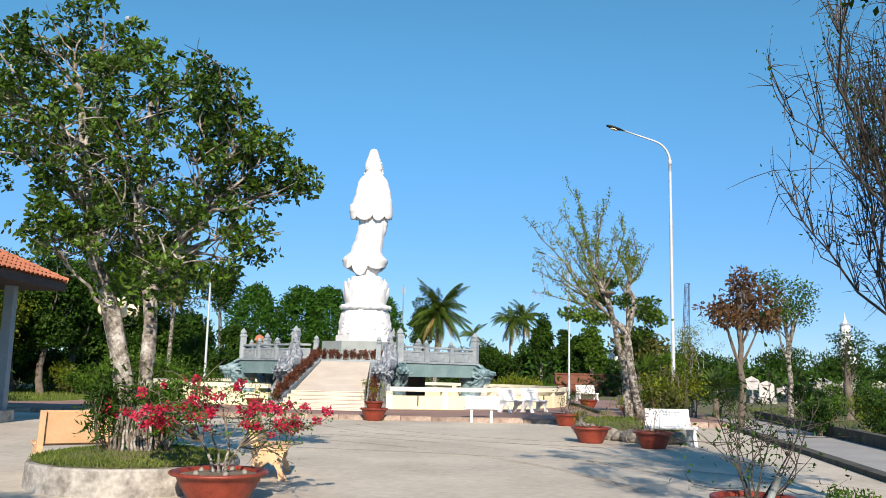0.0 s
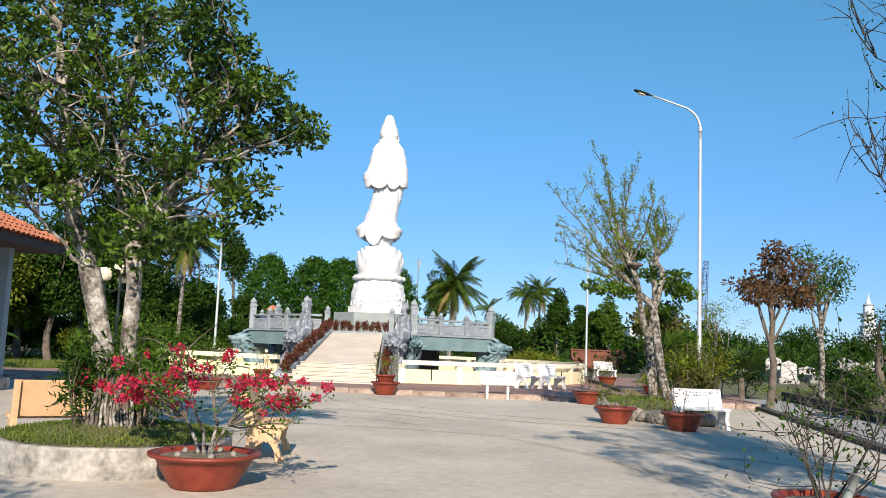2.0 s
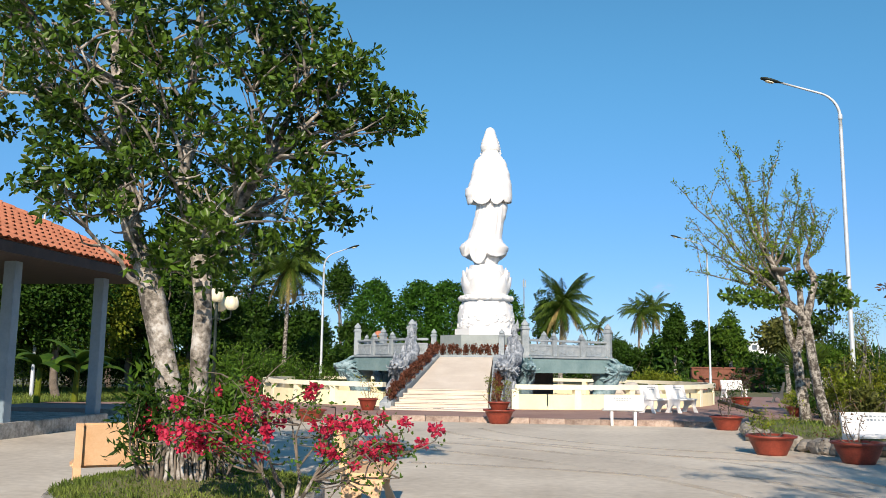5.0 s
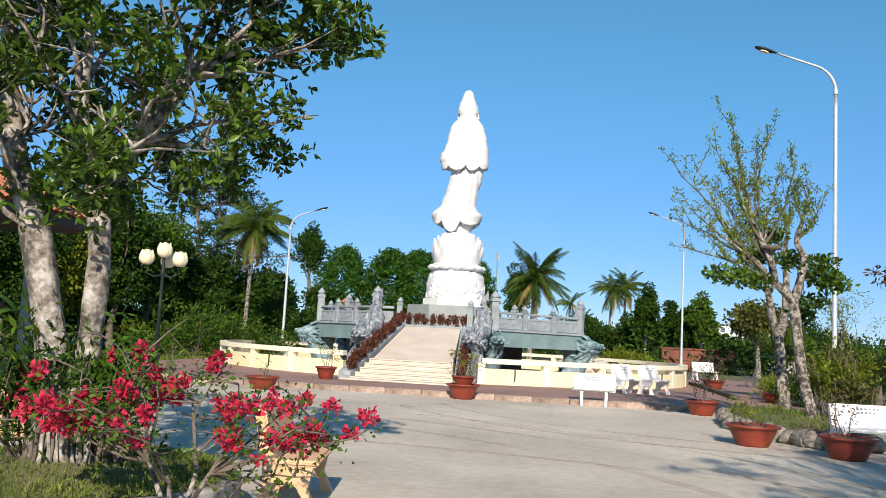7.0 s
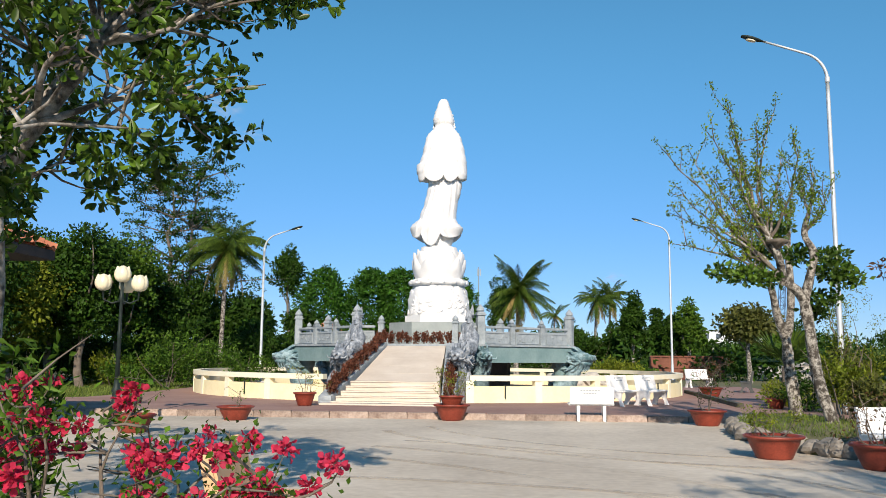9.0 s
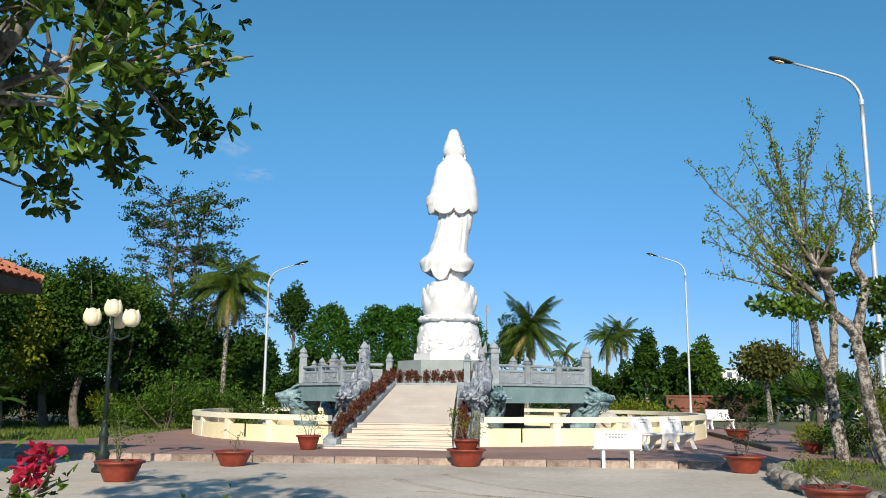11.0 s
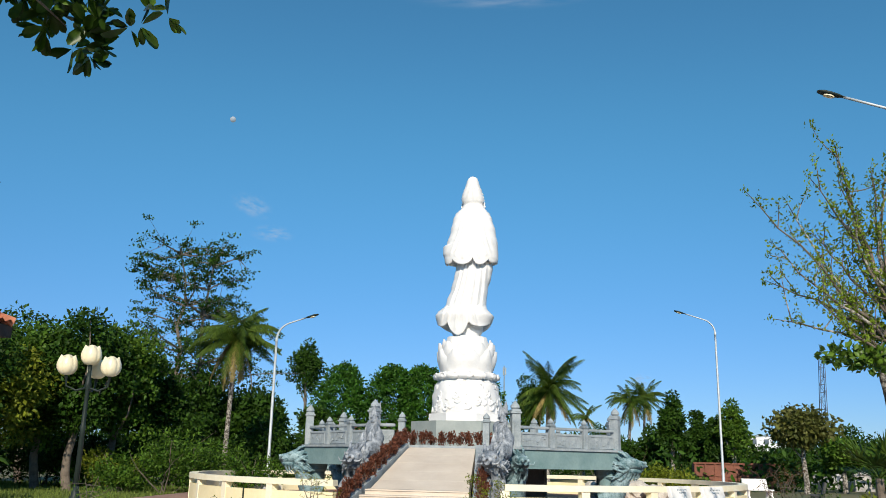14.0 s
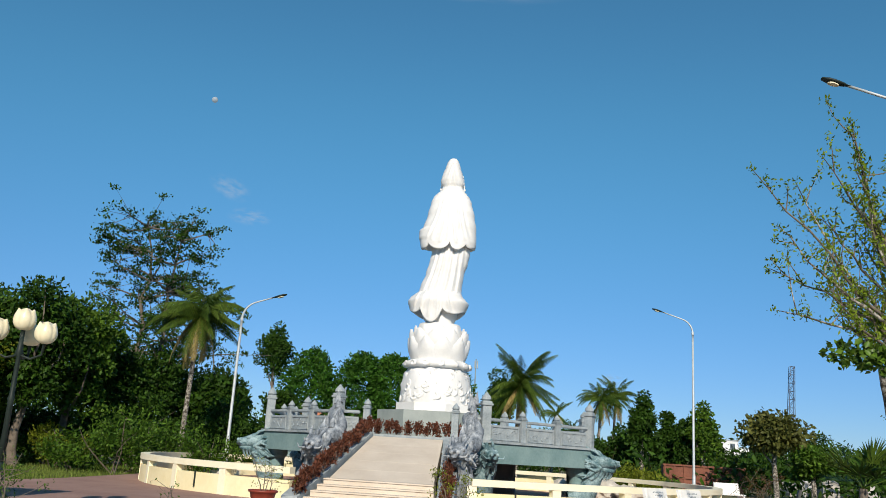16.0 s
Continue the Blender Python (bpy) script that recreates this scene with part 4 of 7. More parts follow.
# ---------------------------------------------------------------- pots with plants
def bowl(parent, d, h, name="bowl", z=0.0):
    r = d / 2
    bm = bmesh.new()
    prof = [(r * 0.56, 0), (r * 0.6, 0.03), (r * 0.66, h * 0.25), (r * 0.8, h * 0.62), (r * 0.86, h * 0.84), (r * 0.97, h * 0.88), (r, h * 0.93), (r * 0.99, h * 0.985), (r * 0.94, h), (r * 0.86, h * 0.97), (r * 0.82, h * 0.8), (0.02, h * 0.78)]
    lathe(bm, prof, 40)
    o = part(name, bm, POT, parent, smooth=True)
    o.location.z = z
    bm = bmesh.new()
    lathe(bm, [(r * 0.82, h * 0.8), (r * 0.8, h * 0.87), (r * 0.4, h * 0.93), (0.01, h * 0.94)], 24, wobble=lambda a, z_: 1 + 0.02 * math.sin(a * 7))
    o = part("soil", bm, SOIL, parent)
    o.location.z = z


def twiggy(parent, rng, z, height, spread, stems, bark, twig=3, r0=0.02, tips=None):
    """Branching stems; collects tips for leaves."""
    tips = [] if tips is None else tips
    for s in range(stems):
        a = rng.uniform(0, 6.28)
        bm = bmesh.new()
        k = rng.uniform(0.45, 1.0)
        top = Vector((math.cos(a) * spread * k, math.sin(a) * spread * k, z + height * rng.uniform(0.6, 1.0)))
        root = Vector((math.cos(a) * 0.05, math.sin(a) * 0.05, z - 0.04))
        path = limb_path(rng, root, top, 7, 0.13)
        tube(bm, path, [r0 * (1 - 0.12 * j) for j in range(7)], 6)
        for t in range(twig):
            i = 2 + t % 4
            b = path[i] + Vector((rng.normal() * spread * 0.5, rng.normal() * spread * 0.5, abs(rng.normal()) * height * 0.25))
            tp = limb_path(rng, path[i], b, 5, 0.12)
            tube(bm, tp, [r0 * 0.45, r0 * 0.4, r0 * 0.3, r0 * 0.22, r0 * 0.12], 5)
            tips += tp[2:]
        tips += path[4:]
        part("stem", bm, bark, parent, smooth=True)
    return tips


def potted(x, y, d, h, seed, label, kind="sparse", height=0.7, spread=0.45, count=260, mat=None, leaf=0.06, z=0.0, stems=4, double=False, twig=4, bark=None, r0=0.013):
    rng = np.random.RandomState(seed)
    e = thing("potted_plant", x, y, z, rng.uniform(0, 360), label, "potted plant", "terracotta bowls with plants")
    bowl(e, d, h)
    zz = h * 0.9
    if double:
        bowl(e, d * 0.72, h * 0.7, "upper_bowl", h * 0.82)
        zz = h * 1.5
    tips = twiggy(e, rng, zz, height, spread, stems, bark or BARK, twig, r0)
    t = np.array([tuple(p) for p in tips])
    i = rng.randint(0, len(t), count)
    c = t[i] + rng.normal(size=(count, 3)) * 0.05
    leaves("foliage", c, rng.normal(size=(count, 3)) * 0.3 + np.array([0, 0, 0.3]), leaf, mat or LEAF_MID, e, rng)
    return e


potted(3.65, 20.5, 0.95, 0.37, 61, "terracotta bowl with a low yellow-green shrub", height=0.55, spread=0.42, count=420, mat=LEAF_YELLOW)
potted(4.83, 19.3, 0.92, 0.37, 62, "terracotta bowl with a bare bonsai and grass tufts", height=0.75, spread=0.35, count=160, mat=LEAF_BROWN)
potted(4.08, 27.2, 0.92, 0.37, 63, "terracotta bowl with a thin leafy shrub", height=0.9, spread=0.5, count=330, mat=LEAF_MID)
potted(-2.05, 27.75, 0.92, 0.40, 64, "two stacked terracotta bowls with a pale flowering shrub", height=0.7, spread=0.4, count=420, mat=LEAF_YELLOW, double=True)
potted(-7.3, 26.9, 0.92, 0.34, 65, "chipped terracotta bowl with a nearly bare plant", height=0.45, spread=0.4, count=30, mat=LEAF_MID, stems=2)
potted(-6.5, 30.6, 0.68, 0.38, 66, "terracotta bowl with a wispy shrub before the ring wall", height=0.7, spread=0.5, count=200, mat=LEAF_YELLOW, z=0.15)
potted(-8.2, 23.2, 0.92, 0.37, 67, "terracotta bowl with a wispy bonsai", height=0.95, spread=0.55, count=420, mat=LEAF_MID, leaf=0.05)
potted(3.2, 8.75, 0.88, 0.40, 68, "terracotta bowl with a bare twiggy shrub", height=1.2, spread=0.72, count=420, mat=LEAF_DARK, stems=11, twig=8, r0=0.01, bark=BARK_DARK)
potted(6.9, 39.4, 0.92, 0.36, 75, "terracotta bowl with a brown-leaved shrub", height=1.0, spread=0.75, count=520, mat=LEAF_BROWN, z=0.15, stems=7)
potted(7.1, 32.0, 0.62, 0.3, 69, "small terracotta bowl with a low leafy shrub", height=0.45, spread=0.35, count=200, mat=LEAF_YELLOW, z=0.15)


def bougainvillea(x, y, seed):
    rng = np.random.RandomState(seed)
    e = thing("bougainvillea", x, y, 0, 0, "crimson bougainvillea in a wide terracotta bowl", "potted plant", "terracotta bowls with plants")
    bowl(e, 1.16, 0.36)
    tips = []
    ends = [(1.05, -0.05, 0.8), (0.98, -0.2, 0.6), (0.9, 0.1, 0.8), (0.95, -0.3, 0.95), (0.7, 0.4, 1.05), (0.5, -0.4, 1.15), (0.2, 0.2, 1.25), (-0.3, -0.3, 1.15), (-0.5, 0.2, 1.05), (-0.65, -0.2, 0.9), (-0.75, 0.2, 0.85), (0.0, -0.6, 0.95), (-0.4, -0.5, 0.95), (0.75, -0.4, 0.8), (0.3, 0.5, 0.95), (-0.2, 0.6, 1.15), (-0.7, -0.3, 0.95), (0.45, -0.1, 0.85), (-0.55, 0.05, 1.35), (-0.95, -0.1, 1.1), (-1.15, 0.1, 0.95), (-0.85, 0.3, 1.2), (-0.2, -0.2, 1.3)]
    hubs = [Vector(p) for p in ((0.22, -0.02, 0.64), (-0.24, 0.05, 0.68), (0.03, -0.2, 0.6), (0.02, 0.22, 0.7))]
    for hub in hubs:
        stem = limb_path(rng, (hub.x * 0.2, hub.y * 0.2, 0.28), hub, 6, 0.08)
        part("main_stem", tube(bmesh.new(), stem, [0.026, 0.021, 0.018, 0.017, 0.016, 0.013], 8), BARK_WHITE, e, smooth=True)
    for k, t in enumerate(ends):
        bm = bmesh.new()
        hub = min(hubs, key=lambda q: (Vector(t) - q).length)
        path = limb_path(rng, hub, (t[0], t[1], t[2] + 0.1), 8, 0.1)
        tube(bm, path, [0.0115 - 0.0012 * j for j in range(8)], 6)
        for j in range(5):
            i = 4 + j % 4
            b = path[i] + Vector((rng.normal() * 0.2, rng.normal() * 0.2, rng.normal() * 0.12 + 0.05))
            tp = limb_path(rng, path[i], b, 4, 0.1)
            tube(bm, tp, [0.008, 0.007, 0.005, 0.002], 5)
            tips += tp[1:]
        tips += path[5:]
        part("stem", bm, BARK, e, smooth=True)
    t = np.array([tuple(p) for p in tips])
    n = 1500
    i = rng.randint(0, len(t), n)
    leaves("foliage", t[i] + rng.normal(size=(n, 3)) * 0.05, rng.normal(size=(n, 3)) * 0.4, 0.045, LEAF_MID, e, rng, shape=0.6)
    # bract clusters: dense groups of papery three-part flowers
    high = np.flatnonzero(t[:, 2] > 0.72)
    sel = rng.choice(high, 78, replace=False)
    for q in sel:
        cc = t[q] + rng.normal(size=3) * 0.03
        m = rng.randint(14, 68)
        r = 0.022 + 0.0006 * m
        dirs = rng.normal(size=(m, 3))
        dirs /= np.linalg.norm(dirs, axis=1)[:, None]
        leaves("flower", cc + dirs * r * rng.rand(m, 1), dirs, 0.036, FLOWER, e, rng, shape=0.85, spread=0.5, rounded=True)
    return e


bougainvillea(-2.56, 10.3, 71)
rng = np.random.RandomState(72)
for k in range(5):
    a = k * 1.3
    bm = bmesh.new()
    bmesh.ops.create_icosphere(bm, subdivisions=2, radius=0.035)
    for v in bm.verts:
        v.co *= 1 + 0.35 * noise.noise(v.co * 30 + Vector((k, 0, 0)))
    tagged(part("pebble", bm, ROCK, smooth=True), "small pale pebble on the soil of the plant bowl", "stone", "pebbles in the plant bowl").matrix_basis = pose(-2.56 + 0.3 * math.cos(a), 10.3 + 0.3 * math.sin(a), 0.345)
bm = tube(bmesh.new(), [(0, 0, 0), (0.1, -0.05, 0.28)], [0.035, 0.035], 12)
tagged(part("pipe_piece", bm, PLINTH, smooth=True), "short grey plastic pipe leaning in a plant bowl", "pipe").matrix_basis = pose(3.25, 8.55, 0.34)


# ---------------------------------------------------------------- benches
def slab_bench(x, y, rz, mat, label, w=1.2, z=0.0, name="bench", writing=False, back=0.5, posts=False):
    """Moulded stone bench: two scroll legs, a rounded seat slab and a leaning back slab."""
    e = thing(name, x, y, z, rz, label, "bench", "")
    bm = box(bmesh.new(), w, 0.4, 0.06, pose(0, -0.05, 0.4), 0.022)
    part("seat", bm, mat, e)
    bm = box(bmesh.new(), w * 0.94, 0.055, back, pose(0, 0.17, 0.42, -14, 0, 0), 0.022)
    bk = part("backrest", bm, mat, e)
    for s in (-1, 1):
        if posts:
            bm = box(bmesh.new(), 0.075, 0.075, 0.4, pose(s * w * 0.28, 0.1, 0), 0.012)
            box(bm, 0.075, 0.075, 0.4, pose(s * w * 0.28, -0.16, 0), 0.012)
            part("leg", bm, mat, e)
            continue
        bm = bmesh.new()
        prof = [(-0.26, 0.0), (-0.14, 0.0), (-0.11, 0.14), (-0.06, 0.22), (0.02, 0.25), (0.1, 0.2), (0.15, 0.1), (0.18, 0.0), (0.36, 0.0), (0.29, 0.08), (0.24, 0.22), (0.25, 0.42), (0.36, back + 0.4), (0.3, back + 0.41), (0.17, 0.46), (-0.2, 0.4), (-0.16, 0.2)]
        lo = [bm.verts.new((s * w * 0.44 - 0.04, py, pz)) for py, pz in prof]
        hi = [bm.verts.new((s * w * 0.44 + 0.04, py, pz)) for py, pz in prof]
        n = len(prof)
        for i in range(n):
            bm.faces.new((lo[i], lo[(i + 1) % n], hi[(i + 1) % n], hi[i]))
        bm.faces.new(hi)
        bm.faces.new(list(reversed(lo)))
        bmesh.ops.recalc_face_normals(bm, faces=bm.faces)
        part("leg", bm, mat, e)
    if writing:
        for row, (n, wd) in enumerate(((7, 0.5), (5, 0.34))):
            for side in (1, -1):
                for k in range(n):
                    bm = box(bmesh.new(), wd / n * 0.6, 0.004, 0.03, pose((k - (n - 1) / 2) * wd / n + 0.05, 0.17, 0.42, -14, 0, 0) @ Matrix.Translation((0, side * 0.029, back * (0.78 - 0.15 * row))), 0)
                    part("writing_bar", bm, GREY_STONE, bk, "grey painted letter")
    return e


slab_bench(1.42, 28.0, 182, WHITE_PAINT, "white terrazzo bench with its back to the yard", 1.15, writing=True, posts=True, back=0.45)
slab_bench(2.85, 32.7, 52, WHITE_PAINT, "white terrazzo bench beside the ring wall", 1.1, z=0.15, writing=True)
slab_bench(3.75, 33.1, 50, WHITE_PAINT, "white terrazzo bench beside the ring wall", 1.1, z=0.15, writing=True)
slab_bench(5.4, 19.95, 6, WHITE_PAINT, "white terrazzo bench with dark legs behind a pot", 1.15, back=0.43, writing=True)
slab_bench(8.7, 50.0, 20, WHITE_PAINT, "white terrazzo bench beyond the ring wall", 1.3, z=0.15)
slab_bench(9.5, 44.4, 255, DARK_VOID, "dark grey bench in the garden's shade", 1.2, z=0.15)
slab_bench(-5.28, 12.8, 212, ORANGE_STONE, "orange terrazzo bench beside the round planter", 1.25)
slab_bench(-2.42, 12.85, 96, ORANGE_STONE, "orange terrazzo bench beside the round planter", 1.2)

# ---------------------------------------------------------------- round planter and its tree
PX, PY = -4.15, 11.75
planter = thing("round_planter", PX + 0.12, PY - 0.05, 0, 0, "round rendered concrete planter, stained grey", "planter")
STAINED = ramp_mat("stained_render", (0.17, 0.157, 0.135), (0.47, 0.44, 0.39), scale=3.0, fine=14, rough=0.95, bump=0.5, lo=0.36, hi=0.64)
bm = lathe(bmesh.new(), [(1.36, -0.02), (1.36, 0.12), (1.355, 0.22), (1.355, 0.305), (1.34, 0.33), (1.25, 0.33), (1.23, 0.24), (0.02, 0.24)], 96, wobble=lambda a, z_: 1 + 0.004 * math.sin(13 * a + 9 * z_) + 0.003 * math.sin(31 * a - 14 * z_))
part("wall", bm, STAINED, planter)
bm = lathe(bmesh.new(), [(1.24, 0.25), (1.24, 0.325), (0.9, 0.41), (0.4, 0.48), (0.01, 0.5)], 40, wobble=lambda a, z_: 1 + 0.01 * math.sin(9 * a))
part("turf", bm, GRASSLAND, planter)
rng = np.random.RandomState(12)
n = 12000
aa, rr = rng.uniform(0, 6.283, n), 1.3 * np.sqrt(rng.rand(n))
c = np.stack([rr * np.cos(aa), rr * np.sin(aa), 0.49 - 0.115 * rr], 1)
g = leaves("grass", c, np.tile((0, 0, 1.6), (n, 1)), 0.065, GRASS, planter, rng, shape=0.16, spread=0.9)
g["kind"] = "stuff"


def big_tree():
    rng = np.random.RandomState(21)
    bx, by, bz = PX + 0.1, PY - 0.2, 0.45
    e = thing("fig_tree", bx, by, bz, 0, "broad glossy-leaved tree with two pale trunks and aerial roots", "tree")
    P = lambda x, y, z: (x - bx, y - by, z - bz)
    t1 = [P(-4.08, 11.55, 0.4), P(-4.14, 11.5, 1.0), P(-4.22, 11.45, 1.5), P(-4.42, 11.4, 2.3), P(-4.68, 11.4, 3.0), P(-4.85, 11.5, 3.7), P(-5.05, 11.6, 4.6), P(-5.2, 11.7, 5.4)]
    t2 = [P(-3.95, 11.6, 0.4), P(-3.95, 11.6, 1.2), P(-3.94, 11.6, 2.0), P(-3.96, 11.55, 2.5), P(-4.0, 11.5, 2.8), P(-4.12, 11.5, 3.1), P(-4.18, 11.5, 3.5), P(-4.2, 11.6, 4.4), P(-4.15, 11.6, 5.3)]
    t5 = [P(-3.96, 11.55, 2.5), P(-3.86, 11.55, 2.82), P(-3.73, 11.6, 3.1), P(-3.6, 11.65, 3.3), P(-3.35, 11.7, 3.7), P(-3.1, 11.8, 4.4)]
    bm = bmesh.new()
    gnarl(bm, t1, [0.17, 0.135, 0.125, 0.115, 0.1, 0.08, 0.06, 0.03], rng)
    part("trunk", bm, BARK_PALE, e, smooth=True)
    bm = bmesh.new()
    gnarl(bm, t2, [0.14, 0.1, 0.093, 0.095, 0.085, 0.07, 0.06, 0.045, 0.03], rng)
    part("trunk", bm, BARK_PALE, e, smooth=True)
    part("fork", gnarl(bmesh.new(), t5, [0.1, 0.09, 0.085, 0.075, 0.05, 0.025], rng), BARK_PALE, e, smooth=True)
    for k in range(120):
        a = rng.uniform(0, 6.283)
        r1 = rng.uniform(0.02, 0.16)
        bm = bmesh.new()
        rr = rng.uniform(0.35, 1.0)
        x0, y0 = 0.05 + 0.3 * rr * math.cos(a), -0.05 + 0.26 * rr * math.sin(a)
        tube(bm, limb_path(rng, (x0, y0, rng.uniform(0.45, 0.9)), (x0 + r1 * math.cos(a), y0 + r1 * math.sin(a), -0.03), 6, 0.06), [0.012, 0.016, 0.018, 0.018, 0.018, 0.024], 5)
        part("aerial_root", bm, BARK_PALE if k % 2 else BARK, e, smooth=True)
    blobs = []
    # the branch ends, tier by tier from the top
    ends = []
    ends += [(-5.1, 11.6, 6.4), (-4.7, 12.8, 6.4), (-6.6, 12.4, 6.3), (-5.5, 11.9, 6.2), (-4.6, 11.3, 6), (-4.9, 12.4, 6), (-5.4, 10.9, 5.8), (-5.9, 12.1, 5.8), (-3.7, 11.9, 5.8), (-5.1, 11.6, 5.7), (-3.1, 11.3, 5.5), (-4.5, 12.4, 5.5), (-3.8, 10.9, 5.4), (-6.7, 12.8, 5.4), (-5.4, 12.1, 5.3), (-3.3, 11.9, 5.3)]
    ends += [(-5.5, 10.5, 5.2), (-4.7, 11.6, 5.2), (-6.6, 12.2, 5.2), (-6.1, 11, 5.2), (-3.4, 10.9, 5.1), (-4.5, 12.4, 5), (-2.8, 11.3, 4.9), (-6.7, 12.8, 4.9), (-5.1, 10.5, 4.8), (-5.4, 12.1, 4.8), (-3.3, 11.9, 4.8), (-4.7, 11.6, 4.7), (-3.5, 10.9, 4.6), (-6, 11.8, 4.6), (-2.6, 11.3, 4.5), (-2.3, 11.8, 4.5)]
    ends += [(-4.2, 12.4, 4.5), (-5.1, 10.5, 4.4), (-5.1, 12.1, 4.4), (-6.6, 11.6, 4.4), (-4.4, 11.6, 4.3), (-2.9, 11.9, 4.3), (-3.3, 10.9, 4.2), (-2.3, 11.6, 4.2), (-4.9, 10.5, 4.1), (-1.9, 12, 4.1), (-4.5, 12.4, 4), (-2.8, 11.9, 3.9), (-1.8, 11.6, 3.9), (-4.7, 11.6, 3.8), (-2.3, 11.8, 3.8), (-3.5, 10.9, 3.7)]
    ends += [(-5.5, 12.1, 3.5), (-3.9, 12.4, 3.5), (-4.7, 12.1, 3.4), (-2.7, 11.9, 3.4), (-5.1, 10.5, 3.3), (-4, 11.6, 3.3), (-2.8, 10.9, 3.2), (-2.5, 12, 3.14), (-4.8, 10.5, 3.1), (-4.8, 12.8, 3.1), (-3.7, 12.1, 3), (-2.9, 11.6, 3), (-3.5, 10.5, 2.7), (-4.5, 12.4, 2.6), (-3.5, 10.9, 2.6)]
    ends += [(-4.2, 10.9, 4.2), (-4.3, 10.8, 4.9), (-4.1, 10.7, 3.6), (-4.4, 10.9, 5.5), (-4.9, 10.9, 3.9), (-4.6, 10.8, 3.2)]
    ends = [(x - 0.27, y + 0.1, z + (0.27 if z < 4.25 else 0.1)) if x > -2.9 else (x, y, z) for x, y, z in ends]
    for k, q in enumerate(ends):
        tr = t1 if q[0] < -4.3 else t2
        tr = t5 if q[0] > -3.6 else tr
        i = min(range(2, len(tr)), key=lambda j: (Vector(tr[j]) - Vector(P(*q))).length + 2.0 * max(0, tr[j][2] - (q[2] - bz) + 0.5))
        bm = bmesh.new()
        path = limb_path(rng, tr[i], P(*q), 7, 0.1)
        tube(bm, path, [0.03, 0.025, 0.021, 0.017, 0.013, 0.009, 0.004], 7)
        for j in range(5):
            b = path[3 + j % 4] + Vector((rng.normal() * 0.34, rng.normal() * 0.34, abs(rng.normal()) * 0.28))
            tube(bm, limb_path(rng, path[3 + j % 4], b, 4, 0.1), [0.016, 0.013, 0.009, 0.003], 5)
        part("limb", bm, BARK_PALE, e, smooth=True)
        for j in range(9):
            o = np.clip(rng.normal(size=3), -1.2, 1.2) * np.array([0.2, 0.3, 0.19])
            s = rng.uniform(0.10, 0.2)
            v = Vector(P(*q)) + Vector(o)
            blobs.append((v.x, v.y, v.z, s, s, s * 0.8))
            if j % 3 == 0:
                part("twig", tube(bmesh.new(), limb_path(rng, path[4], v, 4, 0.12), [0.012, 0.009, 0.006, 0.003], 5), BARK, e)
    # whorls of long leaves: a rosette round each twig end
    b = np.array(blobs)
    n = 4900
    idx = rng.choice(len(b), n, p=b[:, 3] ** 2 / (b[:, 3] ** 2).sum())
    ax = rng.normal(size=(n, 3)) + np.array([0, 0, 0.3])
    ax /= np.linalg.norm(ax, axis=1)[:, None]
    cc = b[idx, :3] + ax * b[idx, 3:] * rng.uniform(0.3, 1.15, (n, 1))
    c, d = np.repeat(cc, 6, axis=0), np.repeat(ax, 6, axis=0)
    out = np.cross(d, rng.normal(size=d.shape))
    out /= np.linalg.norm(out, axis=1)[:, None] + 1e-9
    leaves("crown", c + out * 0.008, d * 0.45 + out * 0.9 + np.array([0, 0, 0.1]), 0.087, LEAF_GLOSS, e, rng, shape=0.44, spread=0.18, droop=0.12, rounded=True)
    # young growth low on the trunk
    c, d = blob_points(rng, [(-0.35, -0.05, 0.75, 0.2, 0.25, 0.4), (-0.25, -0.1, 1.1, 0.2, 0.2, 0.25), (0.42, 0.0, 0.6, 0.2, 0.25, 0.35), (-0.3, -0.2, 2.2, 0.35, 0.3, 0.35), (0.05, -0.15, 2.5, 0.35, 0.3, 0.3)], 700, 0.9)
    leaves("young_foliage", c, d * 0.5 + np.array([0, 0, 0.5]), 0.13, LEAF_MID, e, rng, shape=0.35)


big_tree()


def crown_of_thorns(x, y, z, seed):
    rng = np.random.RandomState(seed)
    e = thing("flowering_shrub", x, y, z, 0, "leafy shrub with crimson flowers at the tree's foot", "shrub")
    tips = twiggy(e, rng, 0.0, 0.95, 0.24, 8, BARK, 4, 0.014)
    t = np.array([tuple(p) for p in tips])
    i = rng.randint(0, len(t), 1300)
    leaves("foliage", t[i] + rng.normal(size=(1300, 3)) * 0.08, rng.normal(size=(1300, 3)) * 0.4 + np.array([0, 0, 0.4]), 0.12, LEAF_DARK if seed % 2 else LEAF_MID, e, rng, shape=0.25)
    for q in rng.choice(len(t), 6, replace=False):
        m = 26
        dirs = rng.normal(size=(m, 3))
        dirs /= np.linalg.norm(dirs, axis=1)[:, None]
        leaves("flower", t[q] + np.array([0, 0, 0.05]) + dirs * 0.05 * rng.rand(m, 1), dirs, 0.05, FLOWER, e, rng, shape=0.8, spread=0.5)


crown_of_thorns(PX - 0.1, PY - 0.36, 0.44, 81)
crown_of_thorns(PX + 0.55, PY - 0.25, 0.42, 82)

